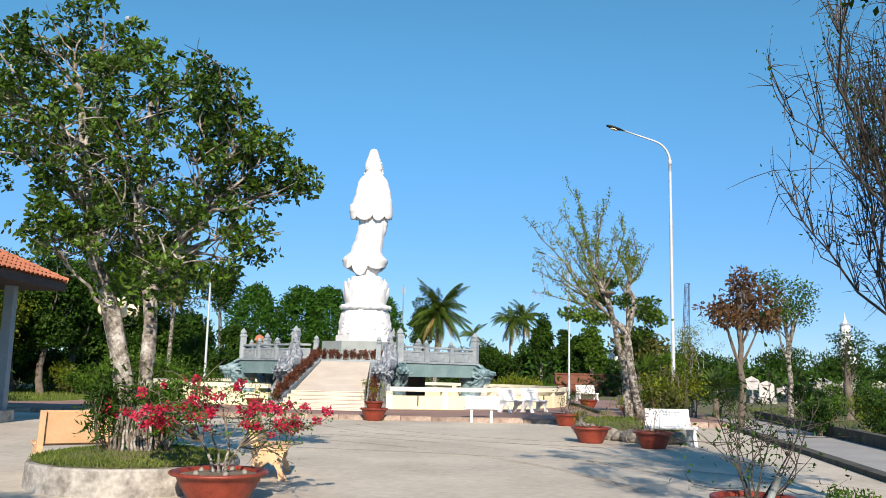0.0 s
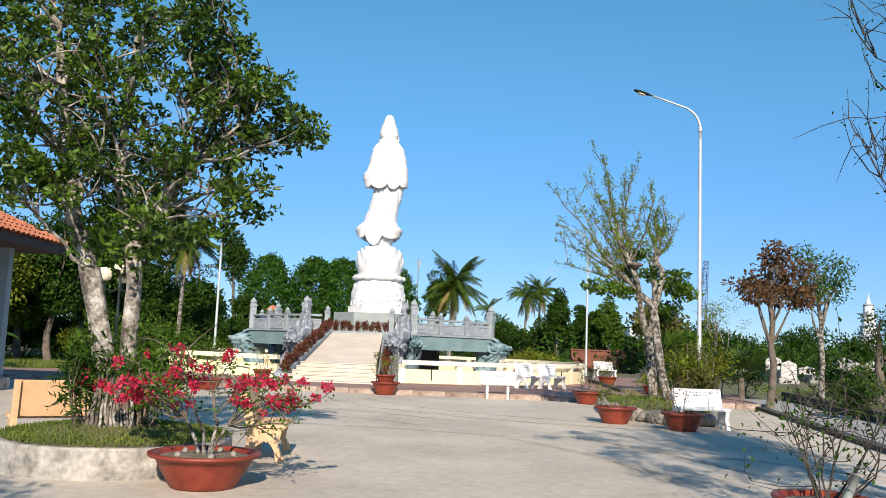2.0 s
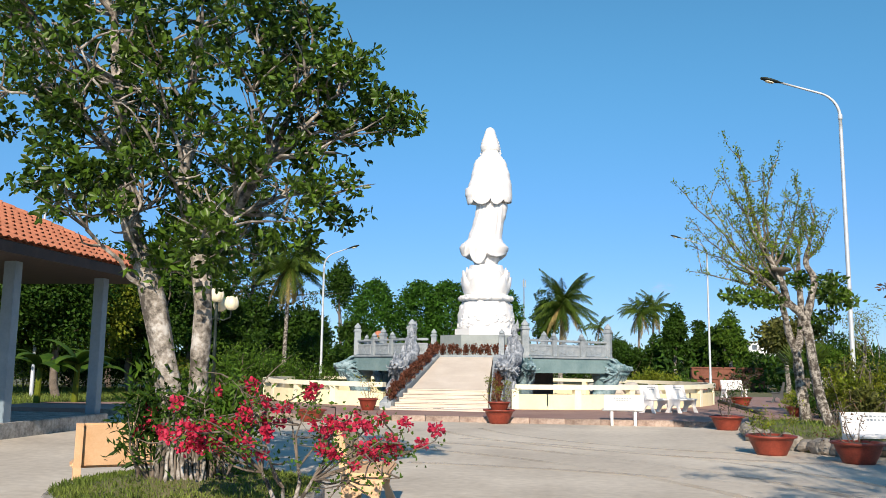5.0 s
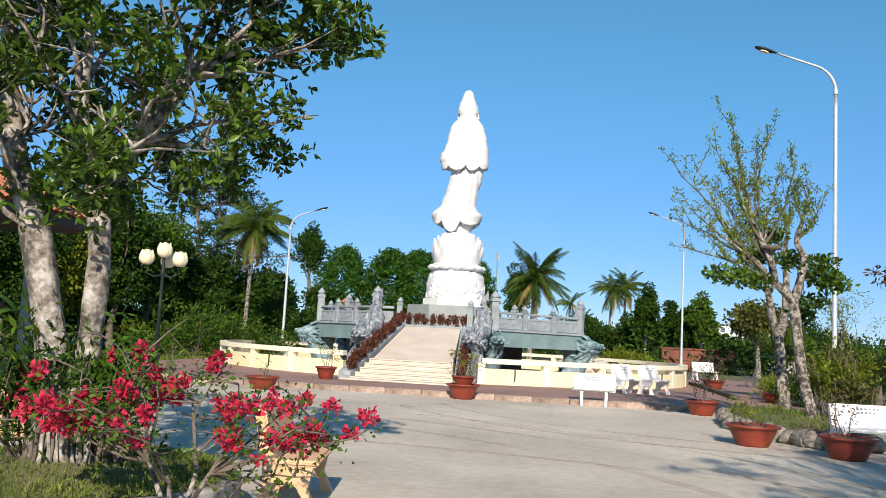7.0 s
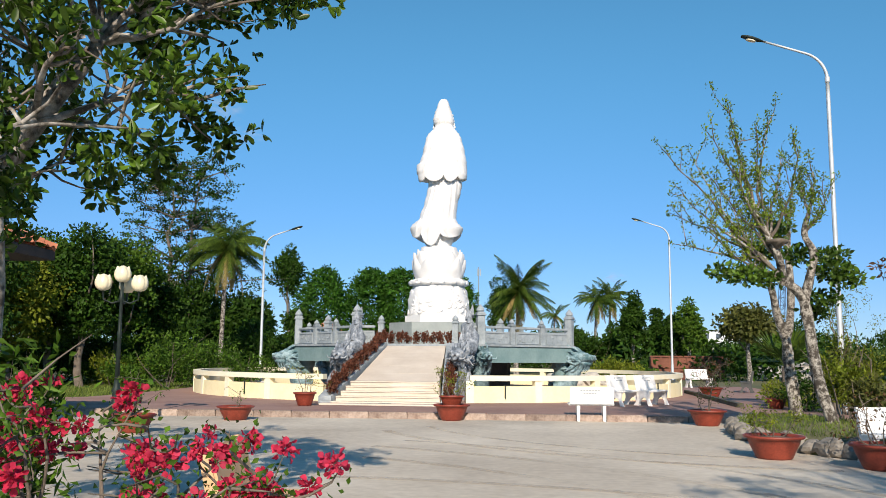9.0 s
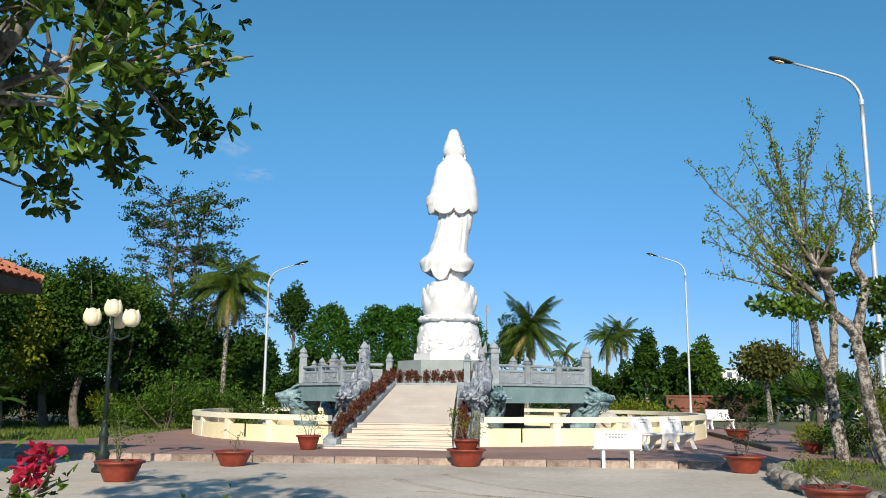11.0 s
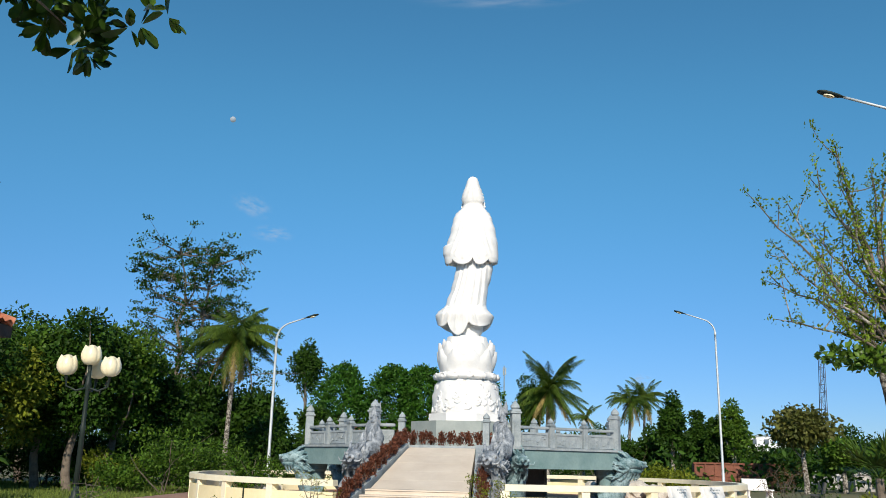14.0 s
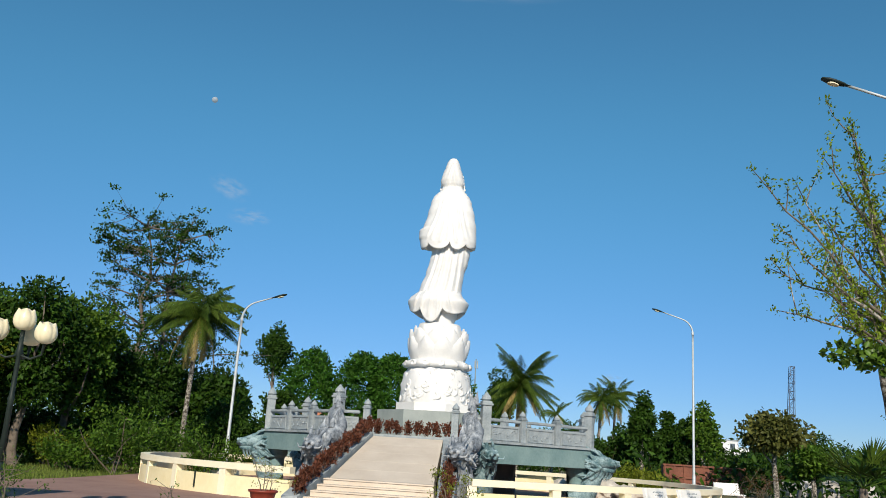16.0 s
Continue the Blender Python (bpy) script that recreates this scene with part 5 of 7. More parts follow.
# ---------------------------------------------------------------- pavilion
pav = thing("pavilion", -11.65, 23.2, 0, 0, "open pavilion with orange tiled hip roof and blue-grey posts", "pavilion")
bm = box(bmesh.new(), 6.4, 9.2, 0.34, pose(-3.05, -4.3, -0.02), 0.02)
part("plinth", bm, STAINED, pav)
for (px_, py_) in ((-0.1, 0), (-0.1, -3.5), (-0.1, -7.0), (-5.8, 0), (-5.8, -3.5), (-5.8, -7.0)):
    bm = box(bmesh.new(), 0.26, 0.26, 3.5, pose(px_, py_, 0.3), 0.012)
    part("post", bm, BLUE_POST, pav)
EX, EY, EZ = 0.8, 1.35, 3.9
RISE, DEPTH, LEN = 1.75, 3.6, 10.2
bm = bmesh.new()
prism(bm, [(EX, EY), (EX - 2 * DEPTH, EY), (EX - 2 * DEPTH, EY - LEN), (EX, EY - LEN)], EZ - 0.24, EZ - 0.02)
part("eave_board", bm, DARK_WOOD, pav)
# roof planes: east slope and north slope shown, west and south close it
rp = [(EX, EY, EZ), (EX, EY - LEN, EZ), (EX - 2 * DEPTH, EY - LEN, EZ), (EX - 2 * DEPTH, EY, EZ), (EX - DEPTH, EY - DEPTH, EZ + RISE), (EX - DEPTH, EY - LEN + DEPTH, EZ + RISE)]
roof_me = mesh_of("roof", rp, [(0, 4, 5, 1), (3, 4, 0), (3, 2, 5, 4), (1, 5, 2), (0, 1, 2, 3)], ROOF_TILE)
add_mesh("roof", roof_me, pav)
tile_me = bpy.data.meshes.new("tile")
bm = bmesh.new()
for j in range(2):
    pts = []
    for t in (0, 0.42):
        pts.append([bm.verts.new((0.24 * (k / 4 - 0.5), t, 0.02 + 0.028 * math.sin(math.pi * k / 2) + (0.03 if t == 0 else 0.0) - 0.02 * j)) for k in range(5)])
    for k in range(4):
        bm.faces.new((pts[0][k], pts[0][k + 1], pts[1][k + 1], pts[1][k]))
bm.to_mesh(tile_me)
bm.free()
tile_me.materials.append(ROOF_TILE)
slope = math.atan2(RISE, DEPTH)
SL = math.hypot(RISE, DEPTH)
rows_n = int(SL / 0.36)
for r in range(rows_n):
    s = r * 0.36
    inset = s * math.cos(slope)
    y = EY - inset - 0.12
    while y > EY - LEN + inset + 0.12 and y > EY - 7.2:
        if r < 10:
            add_mesh("roof_tile", tile_me, pav, Matrix.Translation((EX - inset + 0.03, y, EZ + s * math.sin(slope) + 0.012)) @ Matrix.Rotation(math.pi / 2, 4, "Z") @ Matrix.Rotation(slope, 4, "X"))
        y -= 0.25
for k in range(18):
    t0, t1_ = k / 18, (k + 1.12) / 18
    a = Vector((EX, EY, EZ + 0.05)).lerp(Vector((EX - DEPTH, EY - DEPTH, EZ + RISE + 0.05)), t0)
    b = Vector((EX, EY, EZ + 0.05)).lerp(Vector((EX - DEPTH, EY - DEPTH, EZ + RISE + 0.05)), t1_)
    part("ridge_tile", tube(bmesh.new(), [a, b], [0.11, 0.085], 8), ROOF_TILE, pav)
bm = box(bmesh.new(), 1.6, 0.5, 0.45, pose(-2.6, -1.2, 0.32), 0.02)
tagged(part("wooden_table", bm, DARK_WOOD), "dark wooden low table inside the pavilion", "table").matrix_basis = pose(-11.65, 23.2, 0)

# ---------------------------------------------------------------- right side: strips, walls, bed
def strip(name, pts, w, z0_, z1_, mat, label, category="kerb"):
    """A long low block along two points."""
    (xa, ya), (xb, yb) = pts
    d = Vector((xb - xa, yb - ya, 0)).normalized()
    s = Vector((d.y, -d.x, 0)) * w
    return sheet(name, [(xa, ya), (xb, yb), (xb + s.x, yb + s.y), (xa + s.x, ya + s.y)], z0_, z1_, mat, label, category=category)


DARK_KERB = ramp_mat("mossy_kerb", (0.03, 0.03, 0.022), (0.10, 0.09, 0.07), scale=2.5, fine=18, rough=0.95, bump=0.5)
GREY_PATH = ramp_mat("grey_path", (0.27, 0.26, 0.25), (0.38, 0.37, 0.35), scale=0.7, fine=8, rough=0.95, bump=0.2)
sheet("apron", [(5.72, -30), (6.0, 6), (10.6, 34), (9.5, 28.0), (5.72, 28.0)], -0.3, -0.004, CONCRETE, "pale concrete apron beside the yard", category="yard")
strip("verge_kerb", [(5.6, 4.5), (10.4, 34)], 0.26, -0.1, 0.09, DARK_KERB, "low mossy kerb with weeds along the path")
strip("path", [(6.0, 4.5), (10.8, 34)], 2.0, -0.3, 0.03, GREY_PATH, "narrow grey concrete garden path", category="path")
strip("garden_wall", [(8.4, 8.0), (12.7, 34.5)], 0.25, -0.1, 0.33, DARK_KERB, "low dark garden retaining wall", category="wall")

strip("garden_kerb", [(6.1, 32.4), (6.6, 43.0)], 0.18, 0.1, 0.27, DARK_KERB, "low dark kerb beside the garden beds")

bed = thing("rock_bed", 5.3, 23.6, 0, 0, "raised earth bed edged with rough rocks", "flower bed")
bm = bmesh.new()
lathe(bm, [(1.0, 0.0), (0.98, 0.22), (0.7, 0.34), (0.01, 0.4)], 40, sx=1.25, sy=3.1, wobble=lambda a, z_: 1 + 0.05 * math.sin(5 * a))
part("earth", bm, GRASSLAND, bed)
rng = np.random.RandomState(33)
for k in range(44):
    a = 2 * math.pi * k / 44
    bm = bmesh.new()
    bmesh.ops.create_icosphere(bm, subdivisions=2, radius=rng.uniform(0.14, 0.24))
    off = Vector(rng.uniform(-5, 5, 3))
    for v in bm.verts:
        v.co *= 1 + 0.5 * noise.noise(v.co * 5 + off)
        v.co.z *= 0.85
    o = part("edging_rock", bm, ROCK, bed)
    o.matrix_basis = pose(1.25 * math.cos(a), 3.15 * math.sin(a), 0.13)
n = 2600
aa, rr = rng.uniform(0, 6.283, n), np.sqrt(rng.rand(n))
c = np.stack([1.2 * rr * np.cos(aa), 2.9 * rr * np.sin(aa), 0.38 - 0.12 * rr], 1)
g = leaves("grass", c, np.tile((0, 0, 1.3), (n, 1)), 0.13, GRASS, bed, rng, shape=0.12, spread=0.6)
g["kind"] = "stuff"


def pruned_tree():
    """Tree with two gnarled pale trunks, long upright whips and a low cap of round leaves."""
    rng = np.random.RandomState(41)
    e_at = (5.42, 23.0, 0.3)
    e = thing("pruned_tree", *e_at, 0, "pruned tree with twisted pale trunks and upright leafy whips", "tree")
    P = lambda x, y, z: Vector((1.045 * x + 0.017 - e_at[0], 1.045 * y - 0.23 - e_at[1], 1.045 * z - 0.07 - e_at[2]))
    front = [P(5.32, 22.4, 0.2), P(5.26, 22.4, 0.45), P(5.12, 22.4, 0.96), P(5.0, 22.45, 1.68), P(4.92, 22.4, 2.26), P(4.85, 22.4, 2.7), P(4.53, 22.3, 2.99), P(4.3, 22.2, 3.2)]
    fork = [P(4.87, 22.4, 2.6), P(5.0, 22.4, 3.1), P(5.08, 22.42, 3.55), P(4.93, 22.4, 3.89), P(5.02, 22.4, 4.3)]
    back = [P(5.64, 25.5, 0.15), P(5.59, 25.5, 0.55), P(5.53, 25.5, 1.26), P(5.49, 25.5, 1.77), P(5.43, 25.5, 2.13), P(5.28, 25.4, 2.54), P(5.16, 25.3, 3.0), P(5.0, 25.1, 3.4)]
    rear = [P(5.46, 25.5, 2.0), P(5.58, 25.5, 2.5), P(5.62, 25.5, 3.07), P(5.56, 25.4, 3.9), P(5.57, 25.3, 4.4)]
    e2 = thing("pruned_tree", *e_at, 0, "slimmer pruned tree with a forked pale trunk", "tree")
    mid = [P(4.5, 22.3, 2.95), P(4.36, 22.1, 3.4), P(4.2, 22.1, 3.75), P(3.98, 22.1, 4.3)]
    for name, pts, rad in (("trunk", front, [0.16, 0.125, 0.105, 0.1, 0.098, 0.095, 0.08, 0.05]), ("trunk", back, [0.165, 0.14, 0.12, 0.115, 0.105, 0.085, 0.075, 0.05]), ("fork", fork, [0.085, 0.08, 0.075, 0.06, 0.035]), ("fork", rear, [0.1, 0.09, 0.08, 0.065, 0.04]), ("fork", mid, [0.08, 0.075, 0.06, 0.035])):
        part(name, gnarl(bmesh.new(), pts, rad, rng, rough=0.2), BARK_WHITE, e2 if pts is back or pts is rear else e, smooth=True)
    bm = bmesh.new()
    lathe(bm, [(0.06, -0.12), (0.1, -0.03), (0.2, 0.0), (0.21, 0.05), (0.15, 0.07), (0.01, 0.06)], 16, Matrix.Translation(P(4.33, 22.05, 3.68)), wobble=lambda a, z_: 1 + 0.12 * math.sin(a * 3) + 0.06 * math.sin(a * 7))
    part("cut_stub", bm, BARK, e, "weathered flat cut stub", smooth=True)
    tips = []
    whips = [(front, 7, 2.15, 22.0, 5.63), (front, 7, 2.8, 22.2, 5.52), (mid, 1, 3.06, 21.9, 5.8), (front, 7, 2.4, 21.8, 4.57), (front, 7, 2.44, 22.3, 4.3), (front, 6, 2.43, 22.0, 3.67), (front, 6, 2.87, 21.7, 3.94), (back, 7, 4.0, 24.6, 5.1), (back, 7, 4.2, 24.9, 4.6), (back, 6, 4.4, 25.0, 4.9),
             (mid, 3, 3.5, 22.0, 6.35), (mid, 3, 3.65, 22.1, 5.9), (mid, 2, 4.08, 22.2, 5.8), (mid, 3, 4.19, 21.9, 6.1), (mid, 2, 4.72, 22.0, 5.7), (mid, 2, 3.38, 21.8, 5.3), (mid, 1, 3.16, 22.3, 5.03), (mid, 2, 4.57, 22.3, 5.35), (mid, 1, 3.7, 22.5, 4.9),
             (fork, 4, 5.15, 22.4, 5.05), (fork, 3, 5.35, 22.2, 4.65), (fork, 4, 4.85, 22.5, 4.95), (rear, 4, 5.3, 25.2, 5.2), (rear, 4, 5.7, 25.4, 5.0), (rear, 3, 5.0, 25.2, 4.7)]
    for k, (tr, q, x, y, z) in enumerate(whips):
        bm = bmesh.new()
        path = limb_path(rng, tr[q], P(x, y, z), 10, 0.03)
        tube(bm, path, [0.032 - 0.003 * j for j in range(10)], 6)
        for j in range(9):
            s0 = path[2 + j % 7]
            b = s0 + Vector((rng.normal() * 0.14, rng.normal() * 0.14, abs(rng.normal()) * 0.3 + 0.05))
            tw = limb_path(rng, s0, b, 4, 0.06)
            tube(bm, tw, [0.011, 0.009, 0.006, 0.003], 5)
            tips += tw[1:]
        tips += path[2:] * 2
        part("limb", bm, BARK_WHITE if k % 2 else BARK, e2 if tr is back or tr is rear else e, smooth=True)
    t = np.array([tuple(p) for p in tips])
    n = 10500
    i, j = rng.randint(0, len(t) - 1, n), rng.rand(n, 1)
    c = t[i] * (1 - j * 0.5) + t[np.minimum(i + 1, len(t) - 1)] * j * 0.5
    bad = np.linalg.norm(t[i] - t[np.minimum(i + 1, len(t) - 1)], axis=1) > 0.6
    c[bad] = t[i][bad]
    leaves("whip_foliage", c + rng.normal(size=(n, 3)) * 0.04, rng.normal(size=(n, 3)) * 0.3 + np.array([0, 0, 0.5]), 0.066, LEAF_LIGHT, e, rng, shape=0.45)
    bl = [(*P(x, y, z), r, r, r * 0.55) for x, y, z, r in ((3.3, 22.0, 3.15, 0.3), (3.65, 21.8, 3.05, 0.32), (3.95, 22.4, 3.2, 0.3), (4.1, 22.0, 3.0, 0.25), (5.35, 22.4, 3.25, 0.4), (5.6, 22.3, 3.05, 0.35), (5.3, 22.6, 2.7, 0.35), (5.2, 22.9, 2.45, 0.3), (4.9, 22.7, 3.55, 0.35), (5.45, 22.5, 3.5, 0.3), (4.2, 22.7, 3.6, 0.35), (4.5, 22.6, 4.0, 0.3))]
    c, d = blob_points(rng, bl, 2600, 0.8)
    leaves("crown", c, d * 0.5 + np.array([0, 0, 0.3]), 0.12, LEAF_GLOSS, e, rng, shape=0.6)


pruned_tree()


def bare_tree():
    """Near-leafless tree with many rising twigs."""
    rng = np.random.RandomState(44)
    e = thing("bare_tree", 5.86, 9.4, 0, 0, "nearly leafless grey-barked tree with a dense tangle of twigs", "tree")
    trunk = [Vector(p) for p in ((0, 0, -0.05), (-0.08, 0, 0.8), (-0.2, 0.05, 1.6), (-0.28, 0, 2.4), (-0.2, 0, 3.2), (-0.1, 0.1, 4.2), (0.1, 0.1, 5.4))]
    bm = bmesh.new()
    tube(bm, trunk, [0.13, 0.1, 0.085, 0.07, 0.055, 0.045, 0.02], 11)
    part("trunk", bm, BARK_DARK, e, smooth=True)
    tips, over = [], []
    for k in range(72):
        i = 2 + k % 4
        if k < 6:
            end = [(-1.75, 0.2, 3.55), (-1.95, 0.0, 4.75), (-1.3, -0.2, 5.4), (-1.1, 0.1, 3.1), (-1.5, 0.3, 4.2), (-1.1, 0.4, 5.9)][k]
        elif k > 57:
            end = (rng.uniform(-2.9, 0.4), rng.uniform(-6.4, -2.6), rng.uniform(4.4, 6.2))
        else:
            a = rng.uniform(0, 6.283)
            rr = rng.uniform(0.3, 1.15)
            end = (rr * math.cos(a) + 0.1, rr * math.sin(a), rng.uniform(3.4, 6.4))
        path = limb_path(rng, trunk[i], end, 9, 0.1)
        bm = bmesh.new()
        tube(bm, path, [0.022 - 0.0023 * j for j in range(9)], 6)
        for j in range(26):
            q = path[2 + j % 7]
            run = (path[-1] - path[0]).normalized()
            b = q + run * rng.uniform(0.1, 0.35) + Vector((rng.normal() * 0.13, rng.normal() * 0.13, abs(rng.normal()) * 0.35 + 0.2))
            tw = limb_path(rng, q, b, 6, 0.06)
            tube(bm, tw, [0.008, 0.007, 0.006, 0.0045, 0.003, 0.002], 4)
            tips += tw[2:]
            for _ in range(2):
                b2 = tw[3] + Vector(rng.normal(size=3)) * 0.2
                tube(bm, [tw[3], (tw[3] + b2) / 2 + Vector((0, 0, 0.02)), b2], [0.005, 0.004, 0.002], 4)
        part("limb", bm, BARK_DARK, e, smooth=True)
        if k > 57:
            over += [tuple(Vector(end) + Vector(rng.normal(size=3)) * 0.3) + (0.3, 0.3, 0.2) for _ in range(4)]
    c, d = blob_points(rng, over, 5200, 0.9)
    leaves("leafy_crown", c, d, 0.1, LEAF_DARK, e, rng, shape=0.5)
    t = np.array([tuple(p) for p in tips])
    i = rng.randint(0, len(t), 9000)
    leaves("foliage", t[i] + rng.normal(size=(9000, 3)) * 0.05, rng.normal(size=(9000, 3)), 0.05, LEAF_DARK, e, rng, shape=0.5)


bare_tree()

# low green shrub bed at the near right
rng = np.random.RandomState(46)


def shrub(name, x, y, z, r, h, seed, mat, label, count=900, leaf=0.09, group=""):
    rng = np.random.RandomState(seed)
    e = thing(name, x, y, z, 0, label, "shrub", group)
    for k in range(5):
        part("stem", tube(bmesh.new(), limb_path(rng, (rng.uniform(-0.1, 0.1) * r, rng.uniform(-0.1, 0.1) * r, -0.05), (rng.uniform(-0.8, 0.8) * r, rng.uniform(-0.8, 0.8) * r, h * rng.uniform(0.6, 0.95)), 5, 0.1), [0.03, 0.025, 0.02, 0.014, 0.006], 5), BARK, e)
    bl = clumps(rng, (0, 0, h * 0.55), (r * 0.75, r * 0.75, h * 0.38), 12, min(r, h) * 0.36)
    c, d = blob_points(rng, bl, count, 0.7)
    leaves("foliage", c, d * 0.5 + np.array([0, 0, 0.3]), leaf, mat, e, rng)
    return e


for k, (x, y, r, h) in enumerate(((4.5, 8.5, 0.7, 0.36), (5.3, 8.9, 0.8, 0.42), (4.9, 9.7, 0.7, 0.38), (6.0, 9.4, 0.7, 0.34))):
    shrub("ground_cover", x, y, 0, r, h, 470 + k, LEAF_MID, "low trimmed green ground-cover shrub", 900, 0.06)

# tree behind the yard whose broken shade falls on the round planter
crown_tree("shade_tree", -4.0, 1.9, 5.0, 1.3, 1.5, 490, BARK, LEAF_DARK, 1500, 0.12, "slim leafy tree shading the round planter", cl=16, cs=0.34, trunk_r=0.09)

# garden right of the path
for k, (x, y, r, h, m) in enumerate(((17.5, 40.0, 1.6, 1.3, LEAF_DARK), (20.5, 42.0, 1.8, 1.5, LEAF_MID), (23.5, 40.0, 1.6, 1.2, LEAF_DARK), (26.5, 42.0, 1.9, 1.9, LEAF_DARK), (29.5, 44.0, 2.0, 2.0, LEAF_MID), (19.0, 30.5, 1.2, 0.9, LEAF_YELLOW), (22.0, 33.0, 1.4, 1.2, LEAF_DARK))):
    shrub("hedge_shrub", x, y, -0.02, r, h, 440 + k, m, "dense dark shrub before the cemetery", 2400, 0.16, "shrubs before the cemetery")
for k, (x, y, r, h, m, lb) in enumerate(((6.9, 27.0, 0.8, 2.0, LEAF_OLIVE, "brownish leafy shrub under the street lamp"), (6.35, 23.6, 0.6, 1.3, LEAF_OLIVE, "olive-green shrub behind the pruned tree"), (6.6, 25.4, 0.7, 2.1, LEAF_YELLOW, "tall yellow-green shrub behind the pruned tree"), (5.7, 21.6, 0.5, 0.6, LEAF_YELLOW, "low yellow-green shrub among the edging rocks"), (7.6, 31.0, 0.9, 1.0, LEAF_DARK, "low dark shrub on the pavement's edge"), (8.2, 29.5, 1.1, 2.4, LEAF_YELLOW, "yellow-green garden shrub beside the lamp"), (9.4, 31.5, 1.2, 2.3, LEAF_MID, "dense green garden shrub beside the path"),
                                         (12.2, 20.0, 0.9, 1.0, LEAF_DARK, "low dark shrub behind the garden wall"), (13.4, 21.8, 1.0, 1.2, LEAF_DARK, "dark leafy shrub behind the garden wall"), (11.9, 22.2, 0.7, 0.8, LEAF_DARK, "low dark shrub behind the garden wall"), (10.9, 24.5, 0.8, 1.2, LEAF_DARK, "leafy green shrub behind the garden wall"), (13.0, 25.5, 1.0, 1.4, LEAF_DARK, "dark rounded shrub behind the garden wall"), (13.8, 23.5, 0.9, 1.2, LEAF_YELLOW, "yellow-green shrub behind the garden wall"),
                                         (14.8, 29.0, 1.0, 1.5, LEAF_YELLOW, "yellow-green garden shrub among the graves"), (7.6, 33.5, 0.8, 1.0, LEAF_YELLOW, "low shrub on the red pavement's edge"), (11.8, 36.0, 1.2, 1.6, LEAF_MID, "green shrub near the bench"), (15.5, 34.0, 1.2, 1.1, LEAF_MID, "green shrub among the graves"), (17.0, 27.0, 1.1, 1.5, LEAF_YELLOW, "yellow-green garden shrub among the graves"))):
    shrub("garden_shrub", x, y, -0.02, r, h, 480 + k, m, lb, 1500, 0.11, "garden shrubs")
crown_tree("brown_tree", 9.7, 27.6, 5.3, 1.5, 1.75, 501, BARK, LEAF_BROWN, 2300, 0.17, "small tree with drooping brown withered leaves", cl=22, cs=0.4, limbs=16, trunk_r=0.1, droop=0.8)
crown_tree("pale_tree", 12.4, 30.2, 5.9, 1.9, 1.35, 502, BARK_WHITE, LEAF_MID, 2600, 0.12, "slender pale-trunked tree with sparse green leaves", cl=20, cs=0.45, trunk_r=0.085, limbs=14)
crown_tree("garden_tree", 17.4, 36.4, 3.9, 1.2, 1.3, 503, BARK, LEAF_DARK, 1500, 0.13, "small round-crowned garden tree", cl=12)
crown_tree("garden_tree", 20.5, 36.0, 4.6, 1.0, 1.3, 504, BARK, LEAF_DARK, 1500, 0.13, "small flat-crowned dark garden tree", cl=12)
crown_tree("feathery_tree", 11.3, 38.0, 4.3, 1.5, 1.5, 505, BARK_WHITE, LEAF_YELLOW, 1300, 0.09, "thin feathery tree with pale twigs", cl=20, cs=0.4, trunk_r=0.07, limbs=12)


def fan_palm(x, y, h, seed):
    rng = np.random.RandomState(seed)
    e = thing("fan_palm", x, y, 0, 0, "low fan palm with stiff green leaves", "palm tree")
    bm = tube(bmesh.new(), [(0, 0, -0.05), (0, 0, h * 0.5)], [0.14, 0.1], 9)
    part("trunk", bm, BARK, e)
    for f in range(12):
        a, el = f * 2.4, rng.uniform(0.1, 1.2)
        d = Vector((math.cos(a) * math.cos(el), math.sin(a) * math.cos(el), math.sin(el)))
        c = Vector((0, 0, h * 0.5)) + d * 0.7
        bm = tube(bmesh.new(), [(0, 0, h * 0.5), c], [0.015, 0.012], 5)
        s = d.cross(Vector((0, 0, 1))).normalized()
        u = s.cross(d)
        for k in range(13):
            b = (k / 12 - 0.5) * 2.6
            t = c + (d * math.cos(b) + s * math.sin(b)) * 0.75 + u * 0.06 * (k % 2)
            w = (s * math.cos(b) - d * math.sin(b)) * 0.04
            mid = c.lerp(t, 0.5)
            bm.faces.new([bm.verts.new(v) for v in (c, mid + w, t, mid - w)])
        part("frond", bm, PALM_LEAF, e)


fan_palm(8.0, 34.0, 2.7, 511)
fan_palm(11.0, 34.0, 1.6, 512)


# ---------------------------------------------------------------- graves, container, far buildings
TOMB = ramp_mat("grave_stone", (0.26, 0.25, 0.24), (0.52, 0.50, 0.47), scale=1.5, fine=12, rough=0.85, bump=0.2, objrand=0.25)


def tomb(x, y, rz, w, h, seed):
    rr = random.Random(seed)
    e = thing("grave", x, y, -0.05, rz, "pale weathered concrete grave with a headstone", "grave", "graves in the cemetery")
    bm = box(bmesh.new(), w, w * 1.7, h * 0.28, None, 0.03)
    part("base", bm, TOMB, e)
    bm = box(bmesh.new(), w * 0.66, w * 1.25, h * 0.26, pose(0, -0.05, h * 0.28), 0.03)
    part("coffer", bm, TOMB, e)
    bm = box(bmesh.new(), w * 0.8, 0.22, h * 0.62, pose(0, w * 0.7, h * 0.28), 0.03)
    lathe(bm, [(w * 0.42, h * 0.9), (w * 0.36, h * 0.96), (w * 0.1, h * 1.06), (0.02, h * 1.1)], 12, pose(0, w * 0.7, 0), sy=0.35)
    part("headstone", bm, TOMB, e)
    return e


